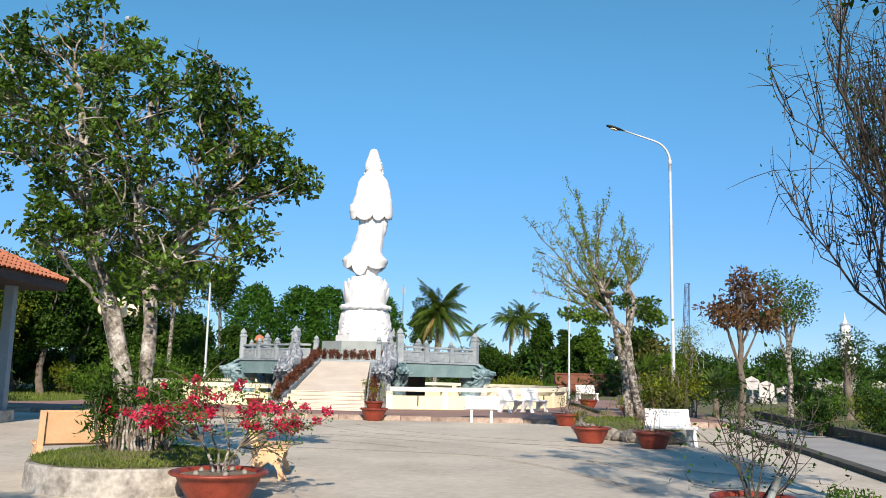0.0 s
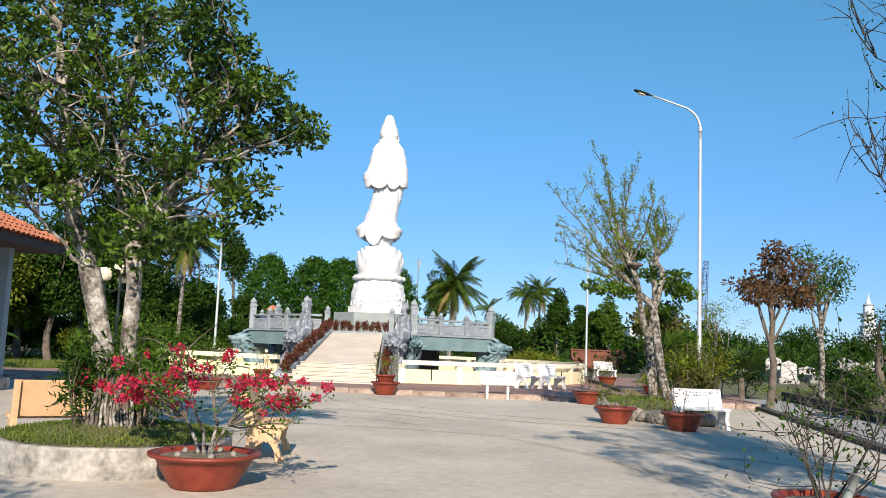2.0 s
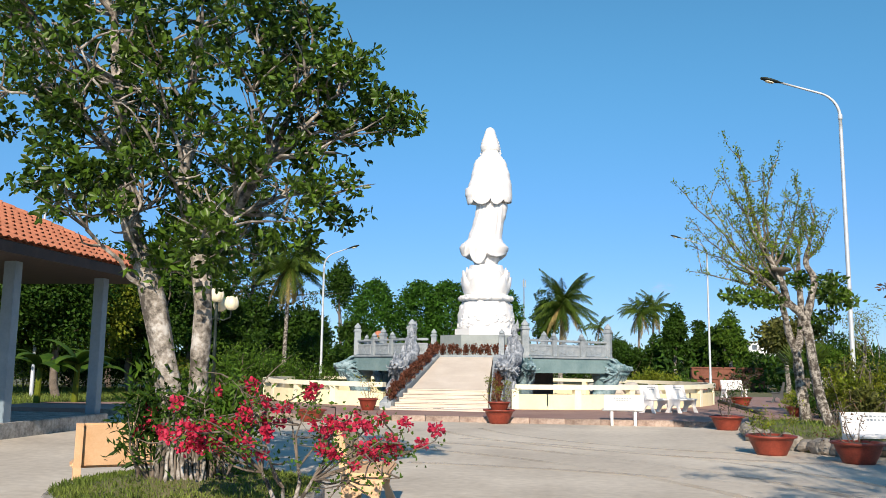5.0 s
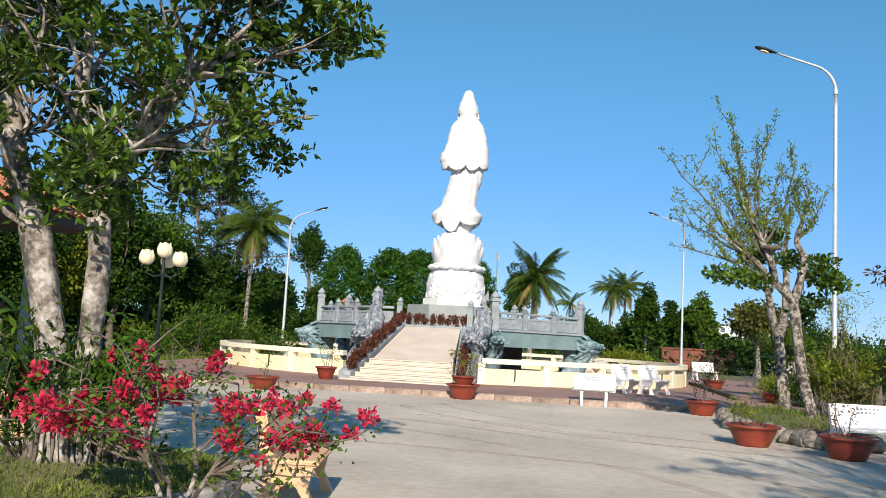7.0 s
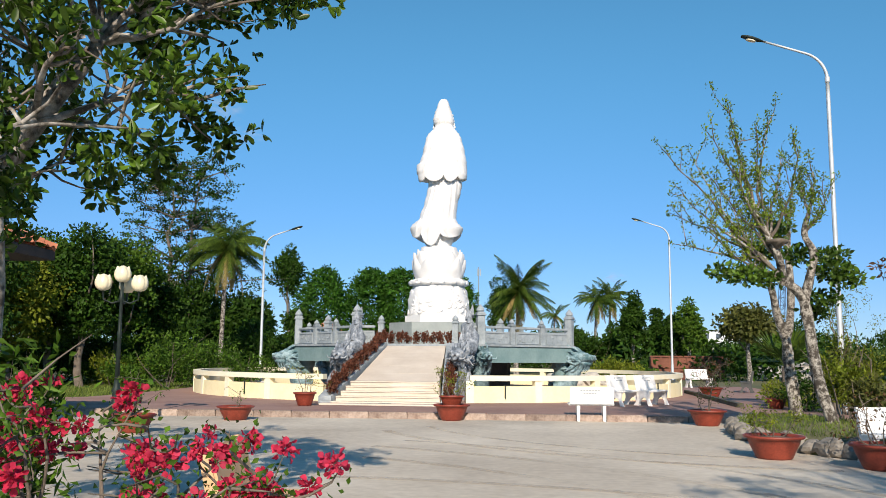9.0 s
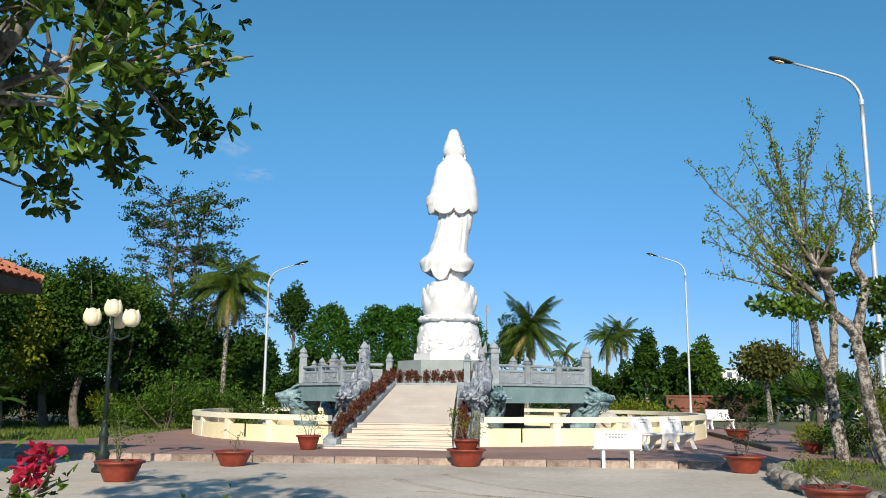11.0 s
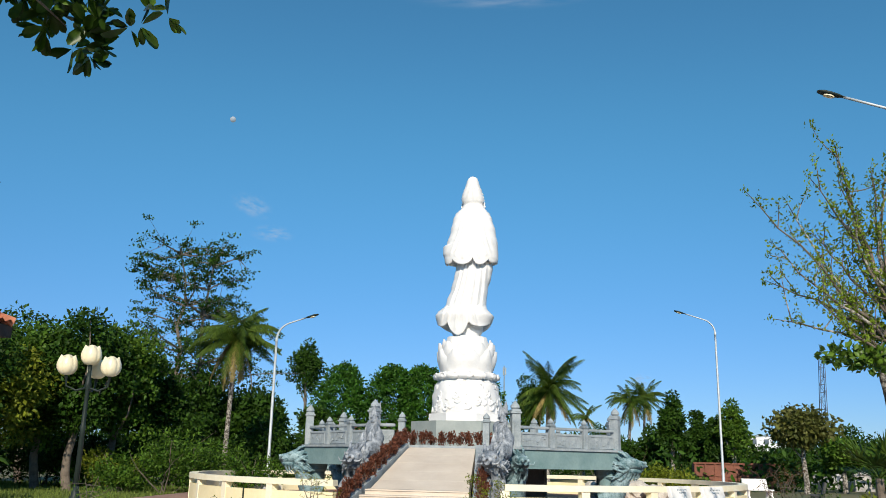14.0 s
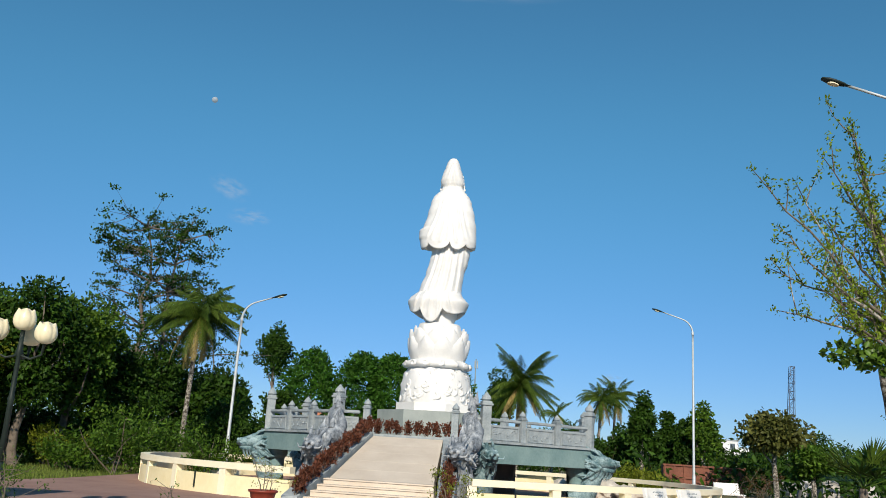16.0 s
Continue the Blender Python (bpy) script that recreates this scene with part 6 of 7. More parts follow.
rr = random.Random(5)
for k in range(34):
    tomb(21 + rr.random() * 34, 56 + rr.random() * 28, rr.choice((0, 180)) + rr.uniform(-8, 8), rr.uniform(1.2, 1.8), rr.uniform(0.9, 1.9), k)

cont = thing("skip_container", 12.7, 73.6, 0, -6, "rusty red-brown steel container with ribs", "container")
CW = 5.4
bm = box(bmesh.new(), CW, 2.2, 1.75, None, 0.03)
part("body", bm, RUST, cont)
for k in range(9):
    bm = box(bmesh.new(), 0.1, 0.09, 1.7, pose(-CW / 2 + 0.1 + k * (CW - 0.2) / 8, -1.13, 0.02), 0.01)
    part("rib", bm, RUST, cont)
bm = box(bmesh.new(), CW + 0.1, 0.12, 0.12, pose(0, -1.14, 1.68), 0.01)
part("rim", bm, RUST, cont)
part("rim", box(bmesh.new(), CW + 0.04, 0.1, 0.1, pose(0, -1.135, 0.85), 0.01), RUST, cont)

FAR_WHITE = ramp_mat("far_white_wall", (0.62, 0.64, 0.66), (0.76, 0.77, 0.78), scale=0.3, fine=2, rough=0.9, bump=0.05)
FAR_WINDOW = ramp_mat("far_window", (0.05, 0.07, 0.09), (0.12, 0.15, 0.18), scale=1, fine=4, rough=0.3, bump=0.0)


def far_house(x, y, w, d, h, storeys, label):
    e = thing("house", x, y, -0.05, 0, label, "building", "far white buildings")
    part("wall", box(bmesh.new(), w, d, h, None, 0.03), FAR_WHITE, e)
    part("roof", box(bmesh.new(), w + 0.5, d + 0.5, 0.3, pose(0, 0, h), 0.03), GREY_STONE, e)
    for s in range(storeys):
        nw = max(2, int(w / 2.6))
        for k in range(nw):
            bm = box(bmesh.new(), 1.2, 0.1, 1.3, pose((k + 0.5) * w / nw - w / 2, -d / 2 - 0.03, h / storeys * (s + 0.35)), 0.01)
            part("window", bm, FAR_WINDOW, e)


far_house(33.2, 159.6, 11, 8, 3.6, 1, "long low white building beyond the trees")
far_house(53.4, 241.6, 9, 8, 9, 3, "distant white apartment building")
far_house(61.8, 252.4, 14, 8, 7.5, 2, "distant white apartment building")
far_house(59.6, 212.0, 10, 8, 5.5, 2, "distant white building beyond the trees")
far_house(71.6, 182.9, 12, 10, 3.4, 1, "distant white building beyond the cemetery")

tower = thing("pagoda_tower", 44.0, 92.0, 0, 0, "small white tiered pagoda tower", "tower")
zz = 0.0
for k in range(7):
    w = 2.7 - 0.29 * k
    part("storey", prism(bmesh.new(), octagon(w / 2), zz - 0.05, zz + 0.95), FAR_WHITE, tower)
    part("eave", lathe(bmesh.new(), [(w * 0.5, zz + 0.93), (w * 0.68, zz + 0.98), (w * 0.5, zz + 1.14)], 8), GREY_STONE, tower)
    zz += 1.12
part("spire", lathe(bmesh.new(), [(0.3, zz), (0.2, zz + 0.3), (0.05, zz + 0.8), (0.01, zz + 1.2)], 10), FAR_WHITE, tower)

shrine = thing("shrine", -17.1, 81.1, 0, 0, "small yellow shrine tower with orange roofs", "shrine")
for k, (w, z_, h) in enumerate(((3.6, 0.0, 2.7), (1.7, 3.1, 0.7))):
    part("wall", box(bmesh.new(), w, w, h, pose(0, 0, z_), 0.03), YELLOW, shrine)
    part("roof", lathe(bmesh.new(), [(w * 0.95, z_ + h), (w * 0.92, z_ + h + 0.1), (w * 0.55, z_ + h + 0.45), (w * 0.2, z_ + h + 0.8)], 4, pose(0, 0, 0, 0, 0, 45)), ROOF_TILE, shrine)
part("ridge_knob", lathe(bmesh.new(), [(0.4, 4.3), (0.45, 4.5), (0.3, 4.7), (0.1, 4.8)], 10), ROOF_TILE, shrine)


def lattice(name, x, y, h, w, label, category, mat, lean=0.0, sections=14):
    e = thing(name, x, y, 0, 0, label, category)
    for sx in (-1, 1):
        for sy in (-1, 1):
            part("leg", tube(bmesh.new(), [(sx * w / 2, sy * w / 2, -0.1), (sx * w * 0.3 + lean, sy * w * 0.3, h)], [w * 0.07, w * 0.05], 5), mat, e)
    for k in range(sections):
        z_a, z_b = h * k / sections, h * (k + 1) / sections
        f = lambda z: (w / 2) + (w * 0.3 - w / 2) * z / h
        bm = bmesh.new()
        s = 1 if k % 2 else -1
        for y_ in (-1, 1):
            tube(bm, [(-s * f(z_a) + lean * z_a / h, y_ * f(z_a), z_a), (s * f(z_b) + lean * z_b / h, y_ * f(z_b), z_b)], [w * 0.035] * 2, 4)
            tube(bm, [(-f(z_b) + lean * z_b / h, y_ * f(z_b), z_b), (f(z_b) + lean * z_b / h, y_ * f(z_b), z_b)], [w * 0.035] * 2, 4)
        part("brace", bm, mat, e)
    return e


BLUE_STEEL = ramp_mat("blue_steel", (0.05, 0.08, 0.13), (0.09, 0.13, 0.2), scale=1, fine=8, rough=0.6, bump=0.0)
lattice("crane", 46.2, 160.7, 19.5, 1.25, "dark blue lattice crane jib", "crane", BLUE_STEEL, 0.9)
mast = thing("radio_mast", -6.8, 156.3, 0, 0, "slim grey telephone mast with antennas", "mast")
part("pole", tube(bmesh.new(), [(0, 0, -0.1), (0, 0, 17.5)], [0.16, 0.1], 8), BLUE_POST, mast)
for k in range(3):
    part("antenna", box(bmesh.new(), 0.2, 0.14, 1.3, pose(0.26 * math.cos(k * 2.1), 0.26 * math.sin(k * 2.1), 15.9), 0.03), GREY_STONE, mast)

# ---------------------------------------------------------------- trees behind the monument
def dome_tree(x, y, top, low, radius, seed, mat, label, count=9000, leaf=0.26, peak=0.35, trunk_r=0.16, name="tree", group="trees behind the monument"):
    """A full, clipped-looking crown: small clumps set over an egg-shaped shell, with a few gaps."""
    rng = np.random.RandomState(seed)
    e = thing(name, x, y, 0, 0, label, "tree", group)
    mid, half = (top + low) / 2, (top - low) / 2
    part("trunk", tube(bmesh.new(), limb_path(rng, (0, 0, -0.05), (0, 0, mid), 6, 0.03), [trunk_r * (1.2 - 0.12 * k) for k in range(6)], 9), BARK, e, smooth=True)
    bl = []
    for k in range(110):
        u = -1 + 2 * (k + 0.5) / 110
        a = k * 2.39996 + rng.uniform(-0.3, 0.3)
        r = math.sqrt(max(0.0, 1 - u * u)) * (1 - peak * max(0.0, u)) * rng.uniform(0.62, 0.86)
        s = radius * rng.uniform(0.17, 0.3)
        bl.append((radius * r * math.cos(a), radius * r * math.sin(a), mid + half * 0.88 * u + rng.uniform(-0.1, 0.1), s, s, s * 0.85))
    for k in range(6):
        b = bl[rng.randint(30, 100)]
        part("limb", tube(bmesh.new(), limb_path(rng, (0, 0, low + 0.2 * half * k / 6), b[:3], 5, 0.1), [0.07, 0.06, 0.045, 0.03, 0.012], 6), BARK, e, smooth=True)
    c, d = blob_points(rng, bl, count, 0.5)
    leaves("crown", c, d * 0.7 + np.array([0, 0, 0.25]), leaf, mat, e, rng, shape=0.55, droop=0.2)
    return e


LEAF_RICH = leaf_mat("leaf_rich_green", (0.012, 0.055, 0.004), (0.055, 0.150, 0.014), trans=0.2)
dome_tree(-20.6, 95.0, 11.1, 2.4, 3.2, 590, LEAF_RICH, "dense egg-shaped green tree behind the monument", leaf=0.36)
dome_tree(-16.0, 97.0, 11.1, 2.6, 2.9, 591, LEAF_RICH, "dense round green tree behind the monument", leaf=0.36, peak=0.1)
dome_tree(-12.9, 98.0, 11.2, 2.6, 3.2, 592, LEAF_RICH, "dense round green tree behind the statue", leaf=0.36, peak=0.2)
dome_tree(-6.8, 97.0, 10.4, 2.4, 2.9, 593, LEAF_RICH, "dense round green tree behind the statue", leaf=0.36, peak=0.3)
for k, (x, y, h, cr, r, m, lb) in enumerate((
        (-1.9, 95.0, 10.3, 3.9, 2.1, LEAF_DARK, "dense green tree behind the coconut palm"),
        (-24.6, 95.0, 13.8, 3.4, 2.2, LEAF_DARK, "tall dark tree with an open lower trunk"),
        (-16.1, 67.2, 5.3, 2.2, 1.8, LEAF_DARK, "low dark tree behind the balustrade"),
        (-16.7, 57.1, 5.4, 2.2, 2.0, LEAF_DARK, "dark leafy tree at the wood's edge"),
        (10.1, 83.4, 7.8, 3.6, 1.7, LEAF_DARK, "conical dark green tree beyond the ring wall"),
        (12.8, 87.7, 6.6, 3.0, 1.6, LEAF_DARK, "conical dark green tree beyond the ring wall"),
        (13.7, 83.7, 6.6, 3.0, 1.5, LEAF_DARK, "dark green tree beyond the ring wall"),
        (14.7, 81.8, 7.2, 3.2, 1.8, LEAF_MID, "rounded green tree beyond the ring wall"),
        (9.1, 89.4, 4.9, 2.4, 2.0, LEAF_DARK, "dark tree beyond the ring wall"),
        (5.4, 91.1, 4.7, 2.4, 2.0, LEAF_DARK, "dark tree beyond the balustrade"),
        (15.4, 65.8, 5.2, 1.3, 2.3, LEAF_OLIVE, "spreading olive-green tree near the container"),
        (19.1, 70.1, 3.8, 1.5, 1.7, LEAF_MID, "small green tree near the cemetery"))):
    crown_tree("tree", x, y, h, cr, r, 600 + k, BARK_WHITE if k > 3 else BARK, m, 5200, 0.3, lb, cl=34, cs=r * 0.4, broad=0.62, shell=0.4, cone=(0.75 if 3 < k < 8 else 0.4), trunk_r=0.15, group="trees behind the monument")

for k, (x, y, h, cr, r, m) in enumerate((
        (-22.4, 38.6, 7.0, 3.0, 2.6, LEAF_DARK), (-22.4, 41.6, 6.4, 2.9, 2.4, LEAF_YELLOW), (-22.1, 44.6, 7.2, 3.2, 2.3, LEAF_MID), (-20.2, 43.8, 8.0, 3.4, 2.2, LEAF_DARK), (-19.9, 46.8, 7.4, 3.2, 2.3, LEAF_MID), (-19.8, 49.8, 6.6, 3.0, 2.2, LEAF_DARK),
        (-20.5, 56.8, 7.2, 3.2, 2.5, LEAF_DARK), (-19.5, 60.9, 6.6, 3.0, 2.5, LEAF_DARK), (-23.9, 37.4, 6.6, 3.0, 2.6, LEAF_DARK), (-25.4, 36.3, 7.2, 3.0, 2.6, LEAF_MID), (-26.5, 50.3, 8.4, 3.4, 2.8, LEAF_DARK), (-30.1, 52.0, 8.6, 3.4, 2.8, LEAF_DARK), (-29.2, 38.0, 7.0, 3.0, 2.6, LEAF_DARK))):
    crown_tree("wood_tree", x, y, h, cr, r, 640 + k, BARK, m, 9500, 0.21, "dense dark broad-leaved tree at the garden's edge", cl=36, cs=r * 0.4, broad=0.6, shell=0.45, trunk_r=0.16, group="trees at the garden's edge")


def airy_tree(x, y, h, seed):
    """Tall open tree: tiers of limbs with tufts of leaves at their ends."""
    rng = np.random.RandomState(seed)
    e = thing("tall_open_tree", x, y, 0, 0, "tall airy tree with leaf tufts at its branch ends", "tree")
    for s, ox in ((0, -0.7), (1, 0.9)):
        top = Vector((ox * 1.3, 0, h * (0.92 if s else 0.97)))
        path = limb_path(rng, (ox * 0.5, 0, -0.05), top, 10, 0.02)
        part("trunk", tube(bmesh.new(), path, [0.2 - 0.018 * j for j in range(10)], 9), BARK, e, smooth=True)
        pts = []
        for k in range(38):
            i = 4 + k % 6
            a = rng.uniform(0, 6.283)
            ln = (h * 0.42) * rng.uniform(0.5, 1.0) * (1.05 - 0.055 * i)
            end = path[i] + Vector((math.cos(a) * ln, math.sin(a) * ln, ln * rng.uniform(0.05, 0.45)))
            lp = limb_path(rng, path[i], end, 6, 0.08)
            bm = tube(bmesh.new(), lp, [0.06, 0.05, 0.04, 0.03, 0.02, 0.008], 5)
            pts += lp[3:]
            for _ in range(4):
                b = lp[3 + rng.randint(3)] + Vector(rng.normal(size=3)) * 0.6
                tube(bm, [lp[3], (lp[3] + b) / 2, b], [0.02, 0.015, 0.006], 4)
                pts.append(b)
            part("limb", bm, BARK, e)
        t = np.array([tuple(p) for p in pts])
        n = 7500
        i = rng.randint(0, len(t), n)
        leaves("foliage", t[i] + rng.normal(size=(n, 3)) * np.array([0.2, 0.2, 0.07]), rng.normal(size=(n, 3)) * 0.4 + np.array([0, 0, 0.5]), 0.17, LEAF_DARK, e, rng, shape=0.6)


airy_tree(-21.3, 57.0, 13.6, 661)
palm("coconut_palm", -0.35, 80.0, 7.3, 662, "coconut palm with drooping fronds behind the monument", 60, 3.7, (0.25, 0), 0.2)
palm("coconut_palm", -14.9, 47.2, 6.9, 663, "coconut palm with a slender pale trunk at the garden's edge", 60, 2.4, (0.15, 0), 0.12)
palm("coconut_palm", 8.4, 102.4, 8.0, 664, "distant coconut palm beyond the trees", 36, 2.9, (0.3, 0), 0.16)
palm("coconut_palm", 10.3, 105.5, 8.6, 665, "distant coconut palm beyond the trees", 36, 2.9, (0.3, 0), 0.16)
palm("coconut_palm", 3.9, 107.0, 6.5, 666, "distant coconut palm beyond the trees", 16, 2.4)
for k, (x, y, r, h, m) in enumerate(((-15.9, 43.4, 2.1, 2.4, LEAF_MID), (-14.6, 44.6, 1.9, 2.3, LEAF_MID), (-13.0, 45.4, 1.6, 1.7, LEAF_MID), (-17.6, 43.4, 1.5, 1.7, LEAF_MID), (-20.5, 46.5, 1.6, 1.8, LEAF_MID), (-19.2, 45.2, 1.3, 2.0, LEAF_YELLOW), (-23.0, 46.5, 1.6, 1.7, LEAF_DARK), (-25.5, 46.0, 1.6, 1.9, LEAF_DARK), (-28.0, 46.0, 1.6, 1.8, LEAF_YELLOW), (-13.6, 51.3, 1.4, 1.5, LEAF_DARK), (4.4, 50.8, 1.5, 1.5, LEAF_YELLOW), (5.5, 52.9, 1.2, 1.2, LEAF_YELLOW), (6.8, 57.1, 1.3, 1.2, LEAF_MID))):
    shrub("spreading_shrub", x, y, -0.02, r, h, 680 + k, m, "spreading green shrub on the grass verge", 2200, 0.16, "shrubs on the verge")


def banana(x, y, h, seed):
    rng = np.random.RandomState(seed)
    e = thing("banana_plant", x, y, 0, 0, "banana plant with broad torn leaves", "banana plant")
    part("stem", tube(bmesh.new(), [(0, 0, -0.05), (0.05, 0, h * 0.5)], [0.12, 0.09], 9), LEAF_YELLOW, e)
    for f in range(8):
        a, el, ln = f * 2.4, rng.uniform(0.5, 1.3), h * rng.uniform(0.45, 0.65)
        bm = bmesh.new()
        p = Vector((0.05, 0, h * 0.48))
        s = Vector((-math.sin(a), math.cos(a), 0))
        prev = None
        for k in range(9):
            w = 0.26 * math.sin(math.pi * (0.08 + 0.9 * k / 8))
            row = [bm.verts.new(p - s * w - Vector((0, 0, w * 0.3))), bm.verts.new(p), bm.verts.new(p + s * w - Vector((0, 0, w * 0.3)))]
            if prev:
                bm.faces.new((prev[0], prev[1], row[1], row[0]))
                bm.faces.new((prev[1], prev[2], row[2], row[1]))
            prev = row
            p = p + Vector((math.cos(a) * math.cos(el), math.sin(a) * math.cos(el), math.sin(el))) * ln / 8
            el -= 0.2
        part("leaf", bm, LEAF_MID, e, smooth=True)


for k, (x, y, h) in enumerate(((-17.5, 31.9, 3.0), (-18.3, 30.9, 2.8), (-18.4, 34.9, 2.6))):
    banana(x, y, h, 700 + k)

for k in range(22):
    a = radians(-46 + 36 * k / 21)
    d = 50 + 5 * math.sin(k * 1.7)
    shrub("undergrowth", d * math.sin(a) - 1.5, 6 + d * math.cos(a) * 1.05, -0.05, 2.3, 3.1 + 0.6 * math.sin(k * 2.3), 900 + k, LEAF_DARK, "dark undergrowth beneath the wood's trees", 2600, 0.24, "undergrowth in the wood")

for k in range(34):
    a = radians(1.5 + 46 * k / 33)
    d = 92 + 7 * math.sin(k * 2.1)
    shrub("undergrowth", d * math.sin(a), 4 + d * math.cos(a), -0.05, 3.4, 4.2 + 1.1 * math.sin(k * 1.3), 930 + k, LEAF_DARK, "dark scrub beyond the cemetery", 2600, 0.34, "scrub beyond the cemetery")

# far line of woods, and the grass on the verges
rng = np.random.RandomState(77)
bl = []
for k in range(150):
    a = radians(-40 + 80 * k / 149)
    d = rng.uniform(105, 160)
    s = rng.uniform(2.0, 3.4)
    bl.append((d * math.sin(a) - 2, 6 + d * math.cos(a), rng.uniform(0.8, 2.6) * (1.5 if k < 62 else 1.0), s * 1.5, s, s))
for k in range(60):
    a = radians(6 + 36 * k / 59)
    d = rng.uniform(66, 90)
    s = rng.uniform(1.2, 2.4)
    bl.append((d * math.sin(a), 4 + d * math.cos(a), rng.uniform(0.6, 1.8), s * 1.4, s, s))
c, d = blob_points(rng, bl, 40000, 0.8)
far = leaves("far_woods", c, d * 0.5, 0.6, LEAF_DARK, None, rng)
tagged(far, "dark green line of distant woods", "trees", "", "stuff")
n = 42000
c = np.stack([rng.uniform(-36, -14.6, n), rng.uniform(30, 52, n), np.full(n, -0.03)], 1)
c = c[c[:, 0] < -15.0 - 2.6 * np.clip((34.5 - c[:, 1]) / 2.5, 0, 2)]
verge = leaves("verge_grass", c, np.tile((0, 0, 1.6), (len(c), 1)), 0.24, GRASS, None, rng, shape=0.09, spread=0.6)
tagged(verge, "tall dry green grass on the verge", "grass", "", "stuff")
n = 22000
c = np.stack([rng.uniform(9.0, 30, n), rng.uniform(12, 48, n), np.full(n, -0.03)], 1)
c = c[c[:, 0] > 9.4 + 0.16 * (c[:, 1] - 10) + 0.3]
verge = leaves("garden_grass", c, np.tile((0, 0, 1.4), (len(c), 1)), 0.2, GRASS, None, rng, shape=0.08, spread=0.6)
tagged(verge, "patchy green grass in the garden", "grass", "", "stuff")

# ---------------------------------------------------------------- small clouds and the day moon, far off
def wisp_mat(seed):
    m = bpy.data.materials.new("cloud_wisp")
    m.use_nodes = True
    n, l = m.node_tree.nodes, m.node_tree.links
    n.remove(n["Principled BSDF"])
    co = n.new("ShaderNodeTexCoord")
    nz = n.new("ShaderNodeTexNoise")
    nz.inputs["Scale"].default_value = 2.2
    nz.inputs["Detail"].default_value = 6
    mp = n.new("ShaderNodeMapping")
    mp.inputs["Location"].default_value = (seed, seed * 2, 0)
    l.new(co.outputs["Object"], mp.inputs["Vector"])
    l.new(mp.outputs[0], nz.inputs["Vector"])
    ln = n.new("ShaderNodeVectorMath")
    ln.operation = "LENGTH"
    l.new(co.outputs["Object"], ln.inputs[0])
    fa = n.new("ShaderNodeMapRange")
    fa.interpolation_type = "SMOOTHSTEP"
    fa.inputs["From Min"].default_value, fa.inputs["From Max"].default_value = 1.0, 0.1
    l.new(ln.outputs["Value"], fa.inputs["Value"])
    th = n.new("ShaderNodeMapRange")
    th.inputs["From Min"].default_value, th.inputs["From Max"].default_value = 0.4, 1.05
    l.new(nz.outputs["Fac"], th.inputs["Value"])
    mu = n.new("ShaderNodeMath")
    mu.operation = "MULTIPLY"
    l.new(fa.outputs[0], mu.inputs[0])
    l.new(th.outputs[0], mu.inputs[1])
    tr, em, mx = n.new("ShaderNodeBsdfTransparent"), n.new("ShaderNodeEmission"), n.new("ShaderNodeMixShader")
    # sunlight on the wisp is emission colour, the plane catches no sun
    em.inputs["Color"].default_value = (0.62, 0.72, 0.88, 1)
    em.inputs["Strength"].default_value = 0.7
    l.new(mu.outputs[0], mx.inputs[0])
    l.new(tr.outputs[0], mx.inputs[1])
    l.new(em.outputs[0], mx.inputs[2])
    l.new(mx.outputs[0], n["Material Output"].inputs["Surface"])
    return m


for k, (p, sx, sy, roll) in enumerate((((-489, 1364, 420), 42, 24, 20), ((-457, 1388, 376), 44, 18, 0), ((229, 1987, 185), 40, 18, 0), ((-60, 1300, 770), 190, 30, 0))):
    me = mesh_of("cloud", [(-1, -1, 0), (1, -1, 0), (1, 1, 0), (-1, 1, 0)], [(0, 1, 2, 3)], wisp_mat(3.1 + k))
    ob = tagged(new("cloud", me), "faint white wisp of cloud", "cloud", "", "structure")
    ob.matrix_world = look(p, (0, 8, 1.6), roll) @ Matrix.Diagonal((sx, sy, 1, 1))
    ob.visible_shadow = False

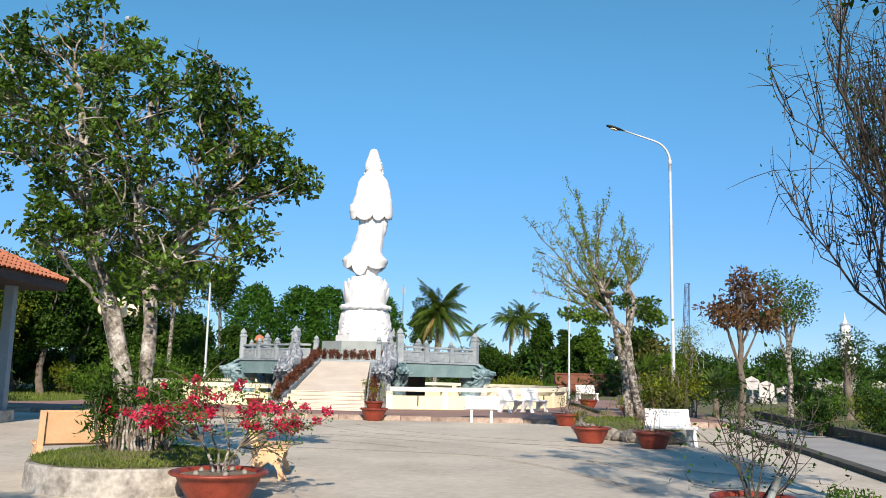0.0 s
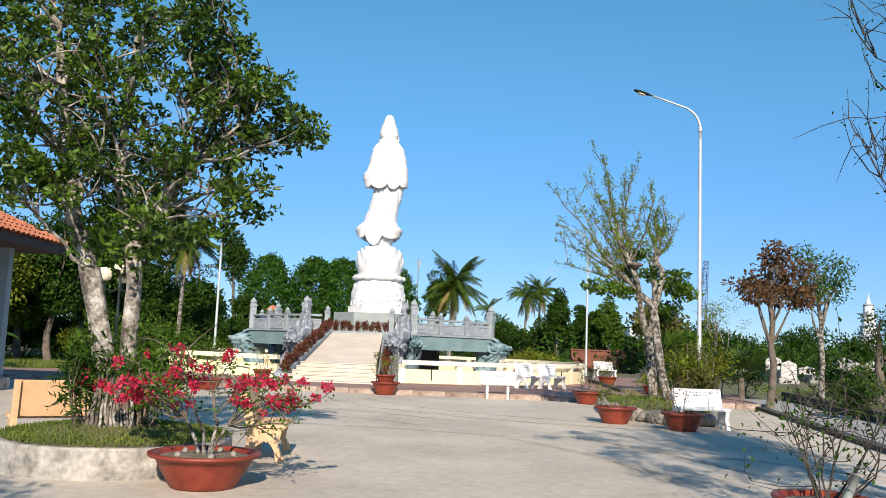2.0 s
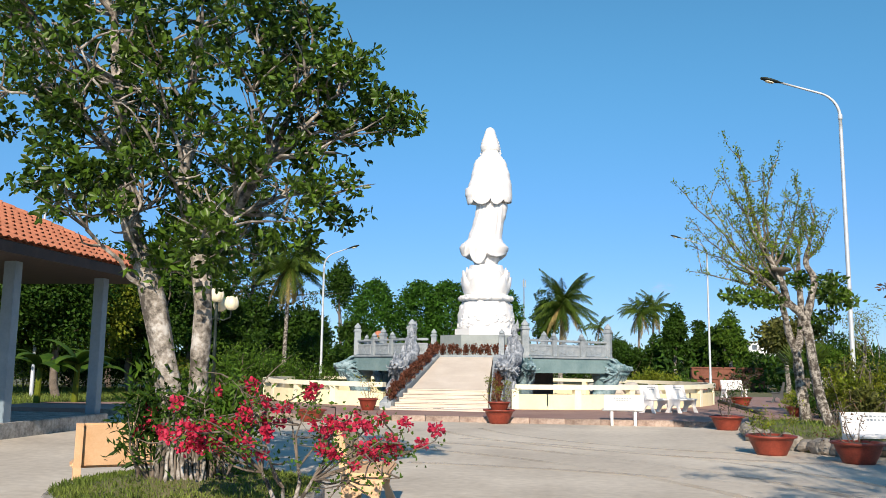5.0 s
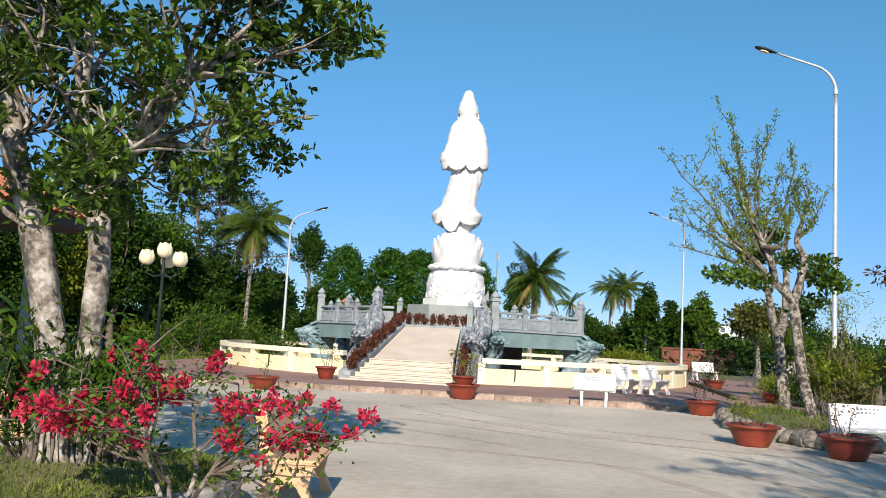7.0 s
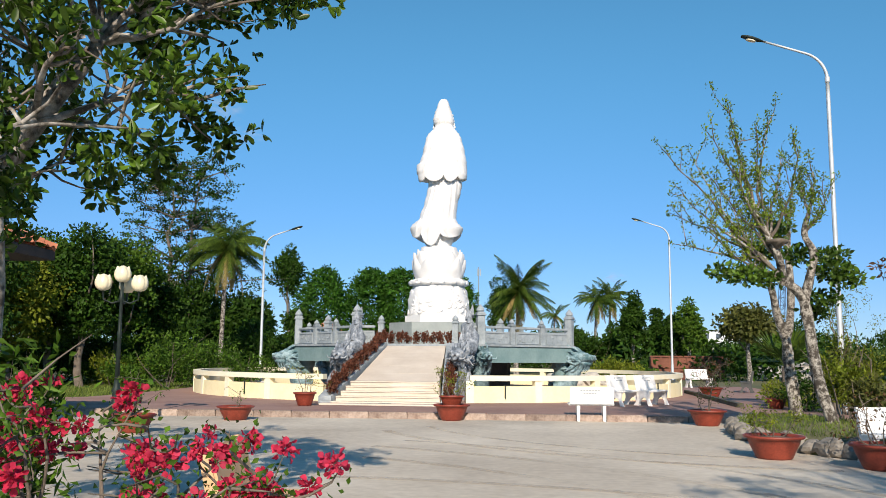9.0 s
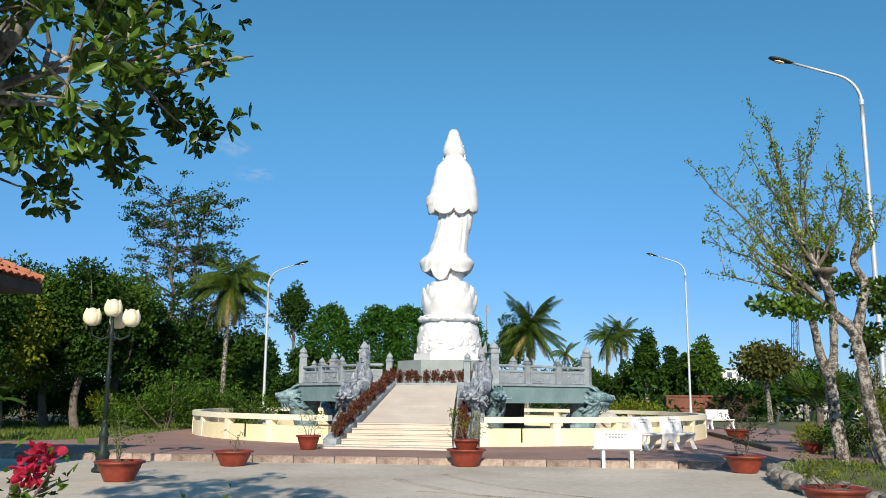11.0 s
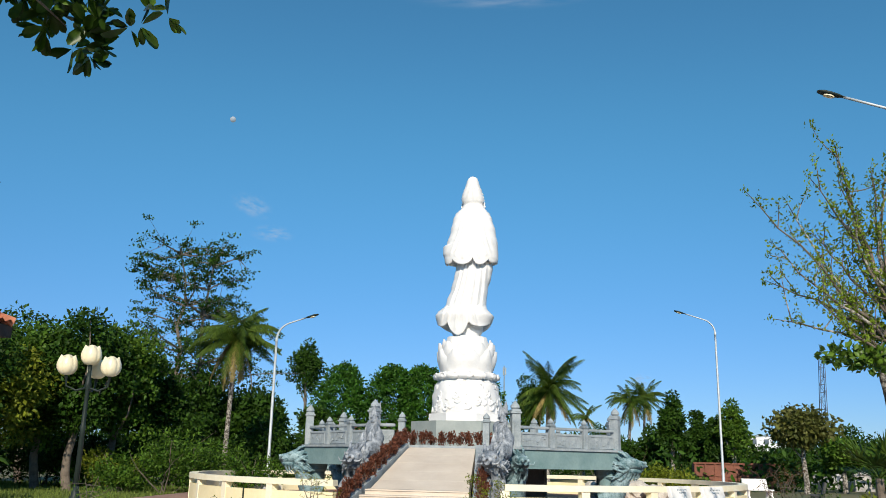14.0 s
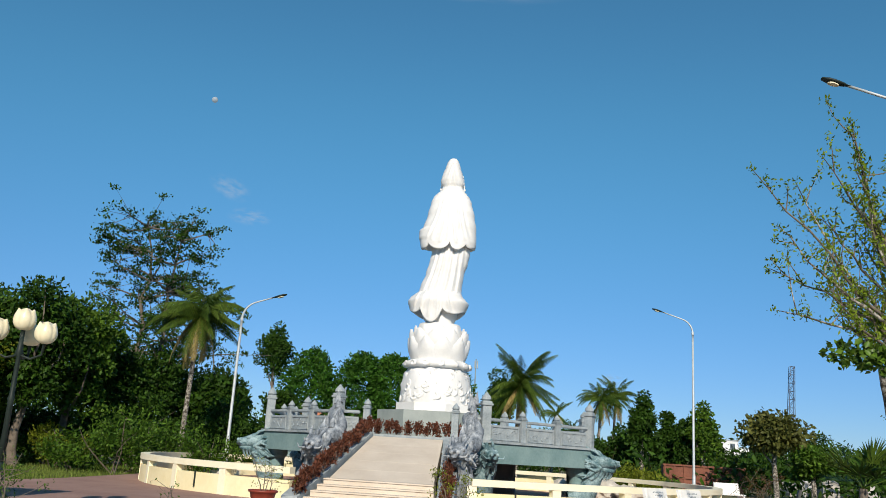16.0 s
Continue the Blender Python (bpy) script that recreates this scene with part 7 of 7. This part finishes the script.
bm = bmesh.new()
bmesh.ops.create_uvsphere(bm, u_segments=24, v_segments=16, radius=10)
MOON = ramp_mat("moon_rock_glow", (0.10, 0.12, 0.15), (0.22, 0.24, 0.27), scale=0.06, fine=0.3, rough=1.0, bump=0.0)
mn = MOON.node_tree.nodes["Principled BSDF"]
# the moon's sunlit paleness is put in as a steady glow
mn.inputs["Emission Color"].default_value = (0.5, 0.66, 0.8, 1)
mn.inputs["Emission Strength"].default_value = 0.3
moon = tagged(part("moon", bm, MOON, smooth=True), "pale day moon in the blue sky", "moon", "", "structure")
moon.matrix_basis = pose(-1026, 2601, 1109)

# ---------------------------------------------------------------- tyre marks swept over the yard
def mark_mat():
    m = ramp_mat("tyre_dust", (0.20, 0.18, 0.155), (0.30, 0.27, 0.23), scale=1.5, fine=20, rough=0.95, bump=0.1)
    n, l = m.node_tree.nodes, m.node_tree.links
    nz = n.new("ShaderNodeTexNoise")
    nz.inputs["Scale"].default_value = 2.4
    nz.inputs["Detail"].default_value = 5
    mr = n.new("ShaderNodeMapRange")
    mr.inputs["From Min"].default_value, mr.inputs["From Max"].default_value = 0.4, 0.75
    mr.inputs["To Max"].default_value = 0.55
    l.new(nz.outputs["Fac"], mr.inputs["Value"])
    l.new(mr.outputs[0], n["Principled BSDF"].inputs["Alpha"])
    return m


MARK = mark_mat()


def tyre_mark(x, y, r, a0, a1, w, z_):
    bm = arc_block(r - w / 2, r + w / 2, radians(a0), radians(a1), 0.0, 0.0015, 24)
    ob = tagged(part("tyre_mark", bm, MARK), "faint dark curved tyre mark on concrete", "tyre mark", "tyre marks on the yard", "structure")
    ob.matrix_basis = pose(x, y, z_)
    ob.visible_shadow = False


tyre_mark(-8.0, 10.0, 12.4, 14, 66, 0.22, 0.004)
tyre_mark(-8.0, 10.0, 11.0, 10, 62, 0.2, 0.004)
tyre_mark(-6.5, 11.5, 11.6, 20, 70, 0.16, 0.006)
tyre_mark(5.5, 28.5, 9.6, 205, 262, 0.22, 0.008)
tyre_mark(5.5, 28.5, 8.4, 200, 255, 0.16, 0.008)
tyre_mark(-4.0, 4.0, 13.5, 40, 85, 0.2, 0.010)
